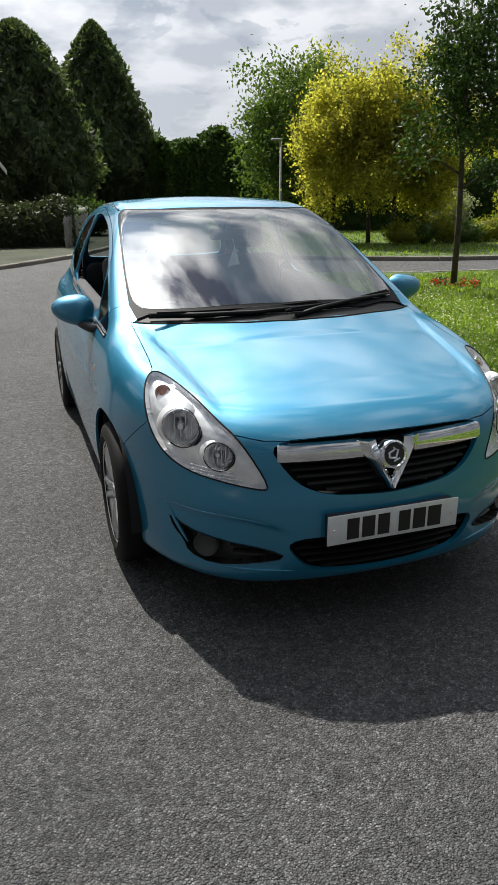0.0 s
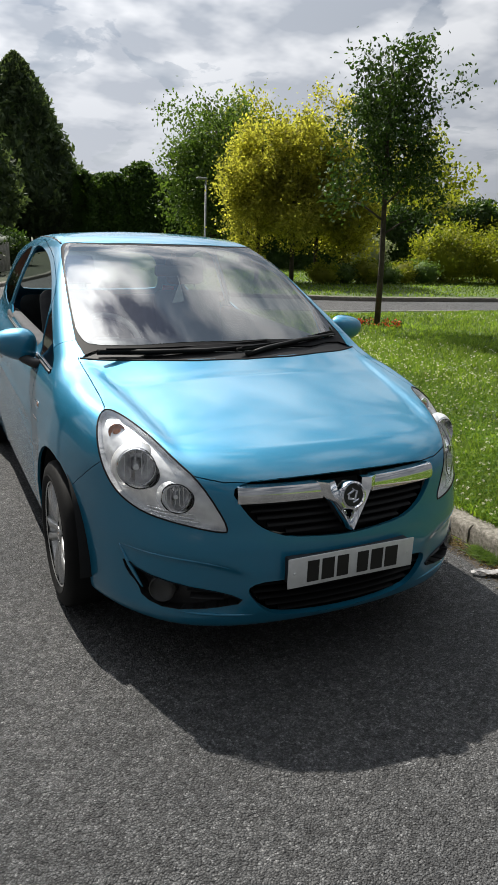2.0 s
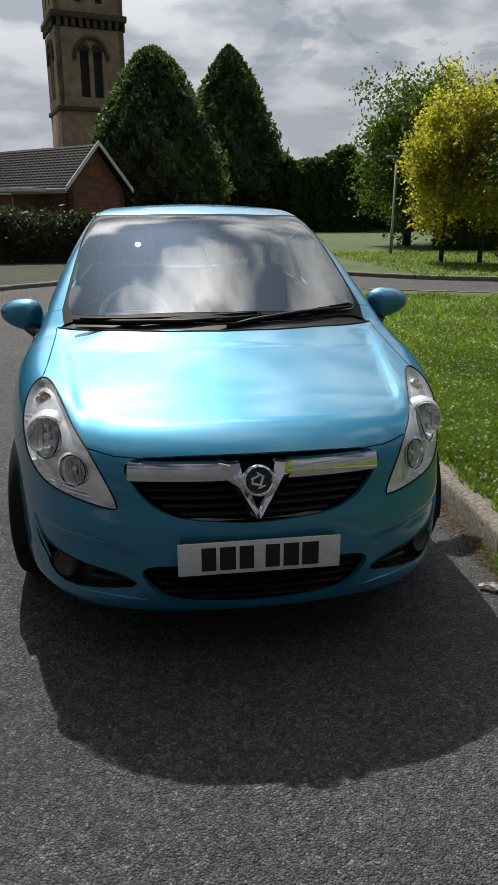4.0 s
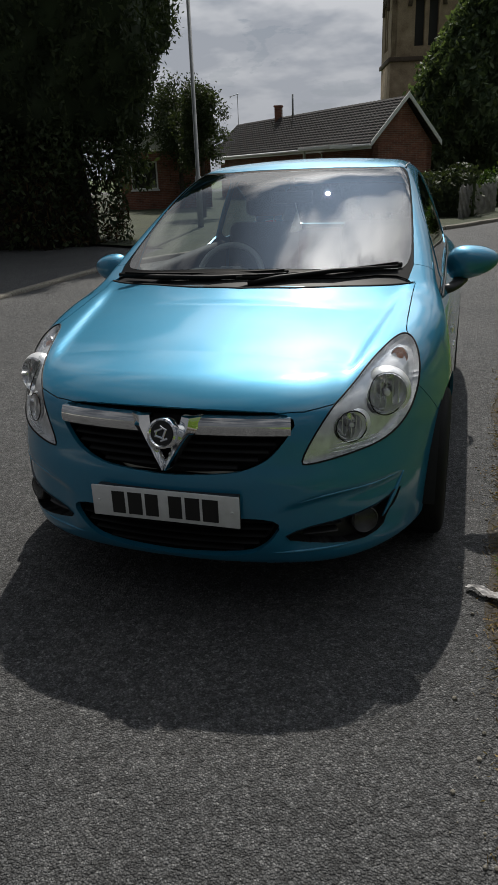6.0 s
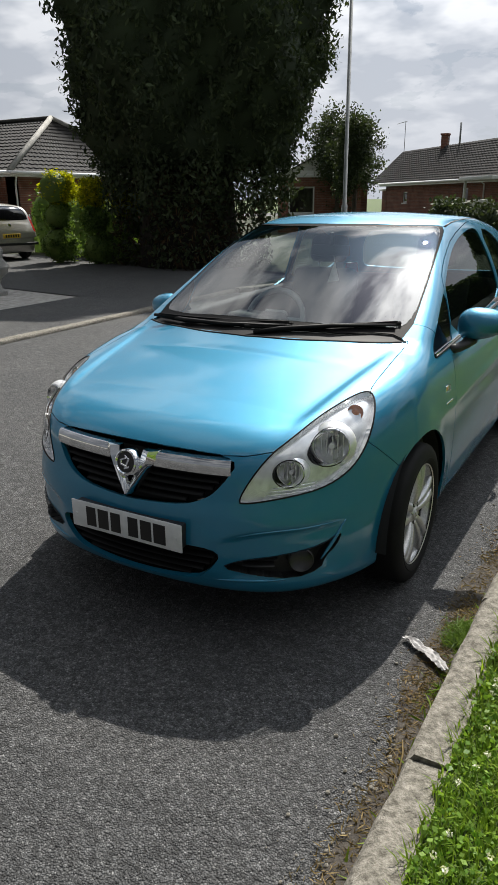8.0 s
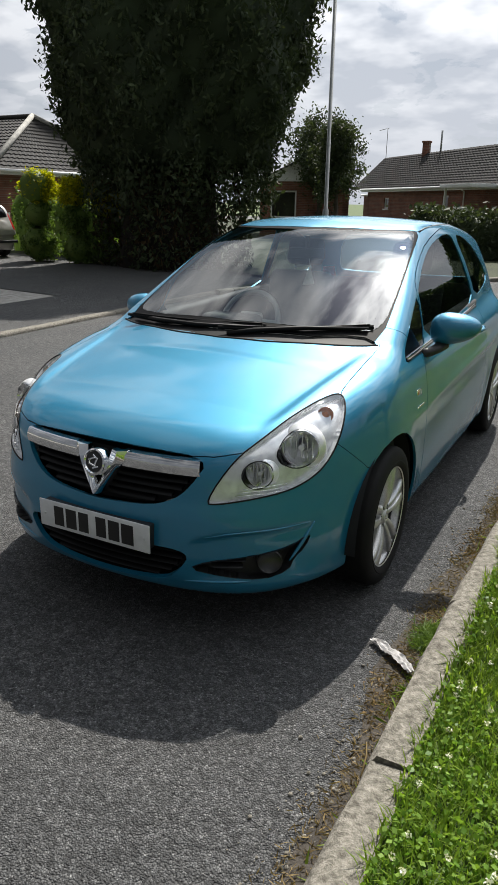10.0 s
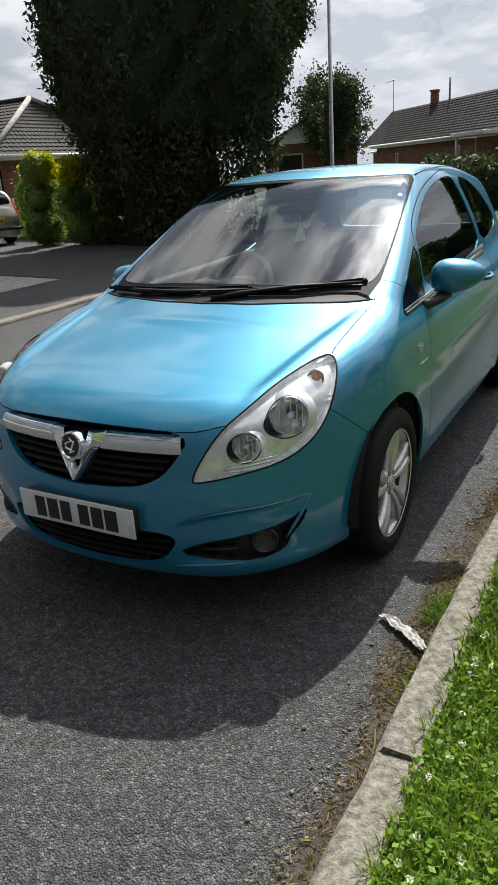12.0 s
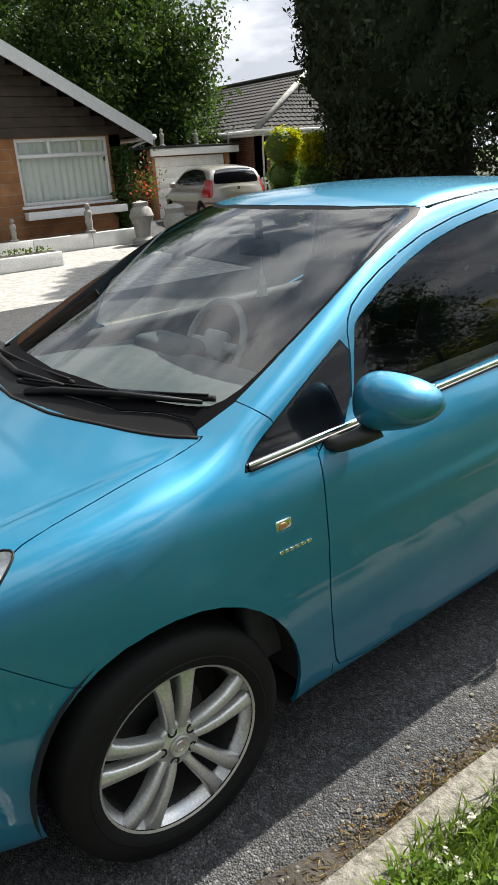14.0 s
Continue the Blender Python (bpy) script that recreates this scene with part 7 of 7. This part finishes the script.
H2 = TW / 2
tslab("lower_stage", (-H2, -H2, 0), (H2, H2, 8.6), STONE)
tslab("string_course", (-H2 - 0.2, -H2 - 0.2, 8.6), (H2 + 0.2, H2 + 0.2, 8.9), STONE_DARK)
tslab("core", (-H2 + 0.5, -H2 + 0.5, 8.9), (H2 - 0.5, H2 - 0.5, 19.3), UNLIT_DARK)
for turn in (0, 90, 180, 270):
    for za, zb, ws, sp in ((8.9, 14.3, 0.85, 0.62), (15.3, 19.2, 0.62, 0.95)):
        za2, zt = za + 0.7, zb - 1.5
        fm = tm @ pose(0, 0, 0, 0, 0, turn)
        fw = Front((0, 0), (TW, 0))
        fw.m = fm @ Matrix.Translation((-H2, -H2, 0))
        holes = [(H2 - sp - ws / 2, H2 - sp + ws / 2, za2, zt), (H2 + sp - ws / 2, H2 + sp + ws / 2, za2, zt)]
        wall(fw, za, zb, holes, STONE, tower, 0.5, "stage_wall")
        for c in (H2 - sp, H2 + sp):
            pts = [fw.m @ Vector((c + ws / 2 * math.cos(radians(t)), -0.03, zt - 0.02 + ws / 2 * math.sin(radians(t)))) for t in range(0, 181, 20)]
            tube("arch_moulding", pts, 0.16, STONE_DARK, tower, "", 6)
            # dark fan painted as the opening's shade; the wall behind it is solid
            bm = bmesh.new()
            fan = [bm.verts.new(fw.m @ Vector((c + ws / 2 * math.cos(radians(t)), -0.012, zt - 0.02 + ws / 2 * math.sin(radians(t))))) for t in range(0, 181, 20)]
            bm.faces.new(fan)
            part("arch_dark_face", bm, UNLIT_DARK, tower, "flat dark face standing in for a shaded louvred opening")
    pts = [tm @ pose(0, 0, 0, 0, 0, turn) @ Vector((1.55 * math.cos(radians(t)), -H2 - 0.05, 12.2 + 1.5 * math.sin(radians(t)))) for t in range(0, 181, 15)]
    tube("arch_hood", pts, 0.2, STONE_DARK, tower, "", 6)
    for k in range(9):
        tslab("corbel", (-H2 + 0.2 + 0.66 * k, -H2 - 0.22, 14.3), (-H2 + 0.55 + 0.66 * k, -H2, 14.9), STONE_DARK, "", 0.03, turn)
tslab("string_course", (-H2 - 0.3, -H2 - 0.3, 14.9), (H2 + 0.3, H2 + 0.3, 15.3), STONE_DARK)
tslab("cornice", (-H2 - 0.3, -H2 - 0.3, 19.2), (H2 + 0.3, H2 + 0.3, 19.6), STONE_DARK)
tslab("cornice", (-H2 - 0.7, -H2 - 0.7, 19.6), (H2 + 0.7, H2 + 0.7, 20.1), STONE_DARK)
bm = bmesh.new()
bmesh.ops.create_cone(bm, cap_ends=True, segments=4, radius1=(H2 + 0.6) * 1.414, radius2=0.05, depth=3.2)
bmesh.ops.transform(bm, matrix=tm @ pose(0, 0, 21.7, 0, 0, 45), verts=bm.verts[:])
part("cap_roof", bm, TILES, tower)
lodge = thing("stone_lodge", (10.5, 58.4, 0), "low buff stone lodge beyond the conifers", "house")
lf = Front((8.1, 58.8), (13.0, 58.0))
wall(lf, 0, 2.6, [(1.0, 1.6, 1.0, 1.9)], STONE, lodge, 0.4)
window(lf, 1.0, 1.6, 1.0, 1.9, lodge, curtain=False)
slope(lodge, (7.9, 58.5, 2.55), (13.2, 57.7, 2.55), (8.4, 61, 3.6), (13.7, 60.2, 3.6), 12)


# ---- the parked silver hatchback on the drive ----
S_PLAN = curve([(0.0, 0.70), (0.5, 0.82), (1.5, 0.87), (3.4, 0.87), (4.1, 0.80)])
S_IN = curve([(0.2, 0.03), (0.5, 0.0), (0.75, 0.005), (0.95, 0.05), (1.1, 0.12)])
S_TOP = curve([(0.0, 0.72), (0.4, 0.85), (1.0, 0.97), (1.3, 1.0), (4.2, 1.0)])
S_ROOF_L = curve([(0.9, 1.0), (1.5, 1.34), (2.0, 1.50), (2.6, 1.53), (3.4, 1.48), (3.9, 1.40)])
S_BACK = curve([(0.2, 4.10), (0.45, 4.18), (0.70, 4.16), (0.95, 4.08), (1.2, 3.98), (1.45, 3.82)])


def silver_field(x, y, z):
    x = np.abs(x)
    arch = np.minimum(np.hypot(y - 0.85, z - 0.30), np.hypot(y - 3.42, z - 0.30))
    low = smax(smax(smax(x - (S_PLAN(y) - S_IN(z)), z - S_TOP(y) + 0.1 * x**2, 0.1), (0.25 * x**2 + x**6 - y), 0.05), (y - S_BACK(z) + 0.12 * x**2 + 0.5 * x**6) / 1.1, 0.06)
    low = smax(low, 0.20 - z, 0.05)
    h = z - 0.95
    cab = smax(smax(x - (0.80 - 0.22 * h - 0.2 * h * h), z - S_ROOF_L(y) + 0.10 * x**2, 0.09), (y - S_BACK(z) + 0.15 * x**2) / 1.1, 0.08)
    f = smin(low, smax(cab, 0.6 - z, 0.02), 0.04)
    return smax(f, np.where(x > 0.55, 0.35 - arch, -1.0), 0.01)


T_BACK = Stencil(X, Z, [(-0.3, 1.43), (0.3, 1.425), (0.56, 1.38), (0.66, 1.08), (0.55, 1.055), (-0.3, 1.05)], lambda c: c.y > 3.3, 1)
T_LAMP = Stencil(X, Z, [(0.66, 1.18), (0.80, 1.15), (0.90, 0.9), (0.88, 0.72), (0.74, 0.74), (0.70, 0.95)], lambda c: c.y > 3.6, 1)
T_SIDE = Stencil(Y, Z, [(1.25, 1.02), (1.75, 1.33), (2.2, 1.42), (2.9, 1.44), (3.5, 1.36), (3.72, 1.10), (3.4, 1.04)], flank, 1)
hatch = thing("silver_car", (0, 0, 0), "pale gold-silver hatchback parked on the drive", "car")
hull2 = Skin(silver_field, (1.0, 4.3, 1.62), -0.1, 0.14, 0.036, [T_BACK, T_LAMP, T_SIDE])
C2, N2 = hull2.c, hull2.n
for nm, ids, mt, lb in (("rear_window", hull2.take(T_BACK.holds(C2) & (C2[:, 1] > 3.3) & (N2[:, 1] > 0.2)), GLOSS_BLACK, "dark rear window"),):
    hull2.build(nm, ids, mt, hatch, 0, lb, gap=0.004, rim=0.01, sink=0.004)
q_lamp = hull2.take(T_LAMP.holds(C2) & (C2[:, 1] > 3.55))
q_side = hull2.take(T_SIDE.holds(C2) & (N2[:, 0] > 0.3))
for s in (1, -1):
    hull2.build("tail_lamp", q_lamp, RED_LENS, hatch, s, "red tail lamp", gap=0.003, rim=0.01)
    hull2.build("side_window", q_side, GLOSS_BLACK, hatch, s, "dark side glass", gap=0.004, rim=0.01, sink=0.004)
hull2.build("body", hull2.take(hull2.free.copy()), SILVER, hatch, 0, gap=0, rim=0.01)
slab("number_plate", (-0.26, 4.165, 0.60), (0.26, 4.185, 0.71), PLATE_YELLOW, hatch, "yellow rear number plate with dark bars", 0.003)
for k in range(6):
    slab("plate_bar", (-0.21 + 0.072 * k, 4.184, 0.62), (-0.165 + 0.072 * k, 4.188, 0.69), INK, hatch, "", 0)
slab("bumper_trim", (-0.78, 4.06, 0.40), (0.78, 4.20, 0.47), BLACK_PLASTIC, hatch, "", 0.02)
lathe("tailgate_badge", [(0, 0.006), (0.04, 0.005), (0.05, 0)], CHROME, hatch, "", 20, pose(0, 4.10, 0.93, -82))
for s in (1, -1):
    for y in (0.85, 3.42):
        m = pose(s * 0.76, y, 0.30, 0, 90 * s, 0)
        rm = lathe("wheel", [(0, 0.06), (0.05, 0.065), (0.08, 0.05), (0.18, 0.06), (0.20, 0.075), (0.20, -0.09)], ALLOY, hatch, "silver wheel", 28, m)
        lathe("tyre", [(0.20, 0.075), (0.24, 0.09), (0.285, 0.08), (0.30, 0.05), (0.30, -0.06), (0.26, -0.09), (0.20, -0.08)], RUBBER, rm, "black tyre", 32, m)
    bm = bmesh.new()
    box(bm, (s * 0.85, 1.42, 0.98), (s * 1.02, 1.54, 1.12), 0.04, None, 2)
    part("door_mirror", bm, SILVER, hatch, "", True, 60)
hatch.matrix_basis = pose(-17.8, 13.15, 0.036, 0, 0, -103)


# ---- grass, clover and weeds ----
def blades(n, xs, ys, z, length, width, rng, keep=None, lean=0.5):
    x = xs[0] + (xs[1] - xs[0]) * rng.random(n)
    y = ys[0] + (ys[1] - ys[0]) * rng.random(n)
    # the blades thin out towards the patch's ends
    fade = np.minimum(np.minimum(y - ys[0], ys[1] - y) / 0.9, (xs[1] - x) / 0.8)
    k = rng.random(n) < fade
    if keep is not None:
        k &= keep(x, y)
    x, y = x[k], y[k]
    n = len(x)
    a = rng.random(n) * 6.283
    l = length * (0.5 + 0.8 * rng.random(n))
    tip = np.stack([np.cos(a), np.sin(a), np.zeros(n)], axis=1) * (l * lean * (0.3 + rng.random(n)))[:, None]
    side = np.stack([-np.sin(a), np.cos(a), np.zeros(n)], axis=1) * (width * (0.6 + 0.6 * rng.random(n)))[:, None]
    o = np.stack([x, y, np.full(n, z)], axis=1)
    mid = o + tip * 0.4 + np.stack([np.zeros(n), np.zeros(n), l * 0.6], axis=1)
    top = o + tip + np.stack([np.zeros(n), np.zeros(n), l * 0.95], axis=1)
    v = np.stack([o - side * 0.5, o + side * 0.5, mid + side * 0.45, mid - side * 0.45, top], axis=1).reshape(-1, 3)
    b = np.arange(n)[:, None] * 5
    quads = b + np.array([0, 1, 2, 3])
    tris = b + np.array([3, 2, 4])
    return v, quads, tris


EDGE_X = curve([(p[1], p[0]) for p in EDGE[:10]])


def on_lawn(x, y):
    ex = EDGE_X(np.clip(y, -6, 8.6))
    return (x > ex - 0.022 - 0.030 * np.sin(y * 6.1) ** 2 - 0.02 * np.sin(y * 17.0)) & ((y < 9.3) | (x > 2.2))


def turf(name, n, xs, ys, length, width, seed, label, lean=0.5, keep=on_lawn, z=0.095, material=None):
    rng = np.random.default_rng(seed)
    v, q, t = blades(n, xs, ys, z, length, width, rng, keep, lean)
    me = bpy.data.meshes.new(name)
    me.vertices.add(len(v))
    me.vertices.foreach_set("co", v.astype(np.float32).ravel())
    k = len(q)
    loops = np.concatenate([q, t], axis=1).astype(np.int32).ravel()
    me.loops.add(len(loops))
    me.loops.foreach_set("vertex_index", loops)
    me.polygons.add(2 * k)
    starts = np.stack([np.arange(k) * 7, np.arange(k) * 7 + 4], axis=1).ravel()
    me.polygons.foreach_set("loop_start", starts.astype(np.int32))
    me.update(calc_edges=True)
    me.materials.append(material or GRASS)
    return tagged(new(name, me), label, "grass", kind="stuff")


turf("grass", 75000, (1.30, 2.7), (-1.4, 3.6), 0.055, 0.0045, 201, "short bright green grass blades beside the kerb", 0.8)
turf("grass", 85000, (1.30, 6.5), (-5.0, 7.0), 0.06, 0.010, 202, "mown grass on the verge", 0.8)
turf("grass", 90000, (1.4, 13.0), (2.5, 10.6), 0.055, 0.016, 203, "mown grass on the green", 0.9, lambda x, y: on_lawn(x, y) & (y < 9.4 + (x < 5) * 0.5))
turf("grass", 26000, (6.0, 24.0), (12.2, 24.0), 0.06, 0.03, 204, "far grass across the side road", 0.9, lambda x, y: y > 13.6 - (x - 6) * 0.22, 0.085)
rng = np.random.default_rng(210)
n = 62000
x, y = 1.32 + 2.2 * rng.random(n) ** 1.2, -1.5 + 6.5 * rng.random(n)
k = on_lawn(x, y) & (np.sin(x * 7 + 1.3 * y) + np.sin(y * 5.1 - x * 2) > -1.25)
c = np.stack([x[k], y[k], 0.12 + 0.035 * rng.random(k.sum())], axis=1)
v, f = leaf_arrays(c, 0.0160, rng, 0.6, 0.0, 0.8)
tagged(put_mesh("clover", v, f, CLOVER, None, "", False), "low clover leaves among the grass", "clover", kind="stuff")


def ball(size):
    bm = bmesh.new()
    bmesh.ops.create_icosphere(bm, subdivisions=1, radius=size)
    v = np.array([w.co for w in bm.verts])
    bm.verts.index_update()
    f = np.array([[w.index for w in q.verts] for q in bm.faces])
    bm.free()
    return v, f


bv, bf = ball(1.0)
n = 2400
x, y = 1.36 + 3.2 * rng.random(n) ** 1.3, -1.5 + 8.5 * rng.random(n)
k = on_lawn(x, y)
pts = np.stack([x[k], y[k], 0.140 + 0.03 * rng.random(k.sum())], axis=1)
petal = np.repeat(pts, 16, axis=0)
d = rng.normal(size=petal.shape)
d /= np.linalg.norm(d, axis=1)[:, None]
v, f = leaf_arrays(petal + d * (0.0075, 0.0075, 0.006), 0.0095, rng, 1.0, 0.0, 0.5)
tagged(put_mesh("clover_flowers", v, f, FLOWER, None, "", False), "small white clover heads in the grass", "flowers", kind="stuff")
n = 2600
x, y = 3.0 + 7 * rng.random(n), 1.5 + 7.5 * rng.random(n)
k = on_lawn(x, y) & (np.sin(x * 1.7) + np.sin(y * 1.3 + 2) > -0.1)
pts = np.stack([x[k], y[k], np.full(k.sum(), 0.15)], axis=1)
v, f = leaf_arrays(pts, 0.022, rng, 0.3, 0, 0.9)
tagged(put_mesh("clover_flowers", v, f, FLOWER, None, "", False), "white clover heads over the green", "flowers", kind="stuff")

# dry weeds, grit and litter along the gutter
def gutter_line(y):
    return EDGE_X(np.clip(y, -6, 8.6)) - 0.128


def weeds(name, n, ys, off, spread, length, width, seed, material, label, patch):
    rng = np.random.default_rng(seed)
    y = ys[0] + (ys[1] - ys[0]) * rng.random(n)
    keep = patch(y) > rng.random(n)
    y = y[keep]
    x = gutter_line(y) - off - np.abs(rng.normal(size=len(y))) * spread
    c = np.stack([x, y, 0.006 + length * 0.3 * rng.random(len(y))], axis=1)
    v, f = leaf_arrays(c, length, rng, 0.55, -0.25, width)
    return tagged(put_mesh(name, v, f, material, None, "", False), label, "weeds", kind="stuff")


def patchy(y):
    return 0.35 + 0.65 * np.clip(np.sin(y * 4.1) + 0.6 * np.sin(y * 9.7 + 1), 0, 1)


weeds("dry_weeds", 24000, (-0.9, 6.5), 0.0, 0.055, 0.026, 0.15, 301, STRAW, "dry straw-coloured weeds in the gutter", patchy)
weeds("dead_leaves", 6500, (-0.6, 4.5), 0.0, 0.060, 0.014, 0.36, 305, LEAF_DRY, "brown dead leaves gathered by the kerb", lambda y: np.clip(np.sin(y * 5.3 + 0.4) + 0.3, 0, 1) ** 2)
weeds("gutter_grass", 2600, (-0.9, 7.0), -0.005, 0.022, 0.060, 0.10, 302, GRASS, "green weeds at the foot of the kerb", lambda y: np.clip(np.sin(y * 2.9 + 0.6), 0, 1) ** 2 + 0.06)
weeds("gutter_grass", 900, (0.40, 0.58), -0.005, 0.035, 0.080, 0.04, 303, LEAF_GREEN, "dull green tuft of grass against the kerb", lambda y: 0 * y + 1)
rng = np.random.default_rng(304)
n = 2300
y = -1.5 + 8 * rng.random(n)
x = gutter_line(y) - np.abs(rng.normal(size=n)) * 0.075
sz = (0.0025 + 0.006 * rng.random(n) ** 3)[:, None, None]
pts = np.stack([x, y, np.full(n, 0.003)], axis=1)
v = (bv[None] * sz * (1, 1.2, 0.7) + pts[:, None]).reshape(-1, 3)
f = (bf[None] + (np.arange(n) * len(bv))[:, None, None]).reshape(-1, 3)
tagged(put_mesh("grit", v, f, KERB, None, "", False), "loose grit and small stones in the gutter", "grit", kind="stuff")
soil_v, soil_f = [], []
ys = np.linspace(-3, 8, 160)
for i, yy in enumerate(ys):
    gx = float(gutter_line(np.array(yy)))
    w = 0.105 + 0.040 * math.sin(yy * 3.1) + 0.02 * math.sin(yy * 8.3)
    soil_v += [(gx + 0.004, yy, 0.014), (gx - w * 0.5, yy, 0.008), (gx - w, yy, 0.001)]
    if i:
        a = 3 * i
        soil_f += [(a - 3, a - 2, a + 1, a), (a - 2, a - 1, a + 2, a + 1)]
tagged(put_mesh("gutter_dirt", soil_v, soil_f, SOIL, None), "brown dirt gathered against the kerb", "dirt", kind="structure")
bm = bmesh.new()
rows = []
prng = random.Random(9)
a, b = Vector((0.985, 0.385, 0.010)), Vector((1.178, 0.232, 0.030))
dirn = (b - a).normalized()
sd = Vector((-dirn.y, dirn.x, 0))
for i in range(34):
    q = i / 33
    c = a.lerp(b, q) + sd * (0.012 * math.sin(q * 3.1)) + Vector((0, 0, 0.006 * math.sin(q * 9) ** 2))
    w = 0.016 + 0.006 * math.sin(q * 4.0 - 0.6) + 0.0025 * math.sin(q * 31) + prng.uniform(-0.0015, 0.0015)
    rows.append([bm.verts.new(c + sd * (w * (j / 6 - 0.5) * 2) + Vector((0, 0, 0.004 + 0.004 * math.sin(j * 2.1 + q * 12) + prng.uniform(0, 0.004)))) for j in range(7)])
for i in range(33):
    for j in range(6):
        bm.faces.new((rows[i][j], rows[i][j + 1], rows[i + 1][j + 1], rows[i + 1][j]))
LITTER = surface("worn_plastic_film", (0.17, 0.16, 0.155), (0.50, 0.49, 0.485), 0.55, 0, 60, 9, 0.8, 0.006)
litter = part("litter", bm, LITTER, None, "", True, 60)
tagged(litter, "crumpled strip of white plastic litter in the gutter", "litter")
tw = tube("twig", [(1.178, -0.285, 0.012), (1.165, -0.20, 0.018), (1.145, -0.14, 0.010)], [0.003, 0.003, 0.002], STRAW, None, "", 6)
tagged(tw, "thin dry stalk lying by the kerb", "twig")
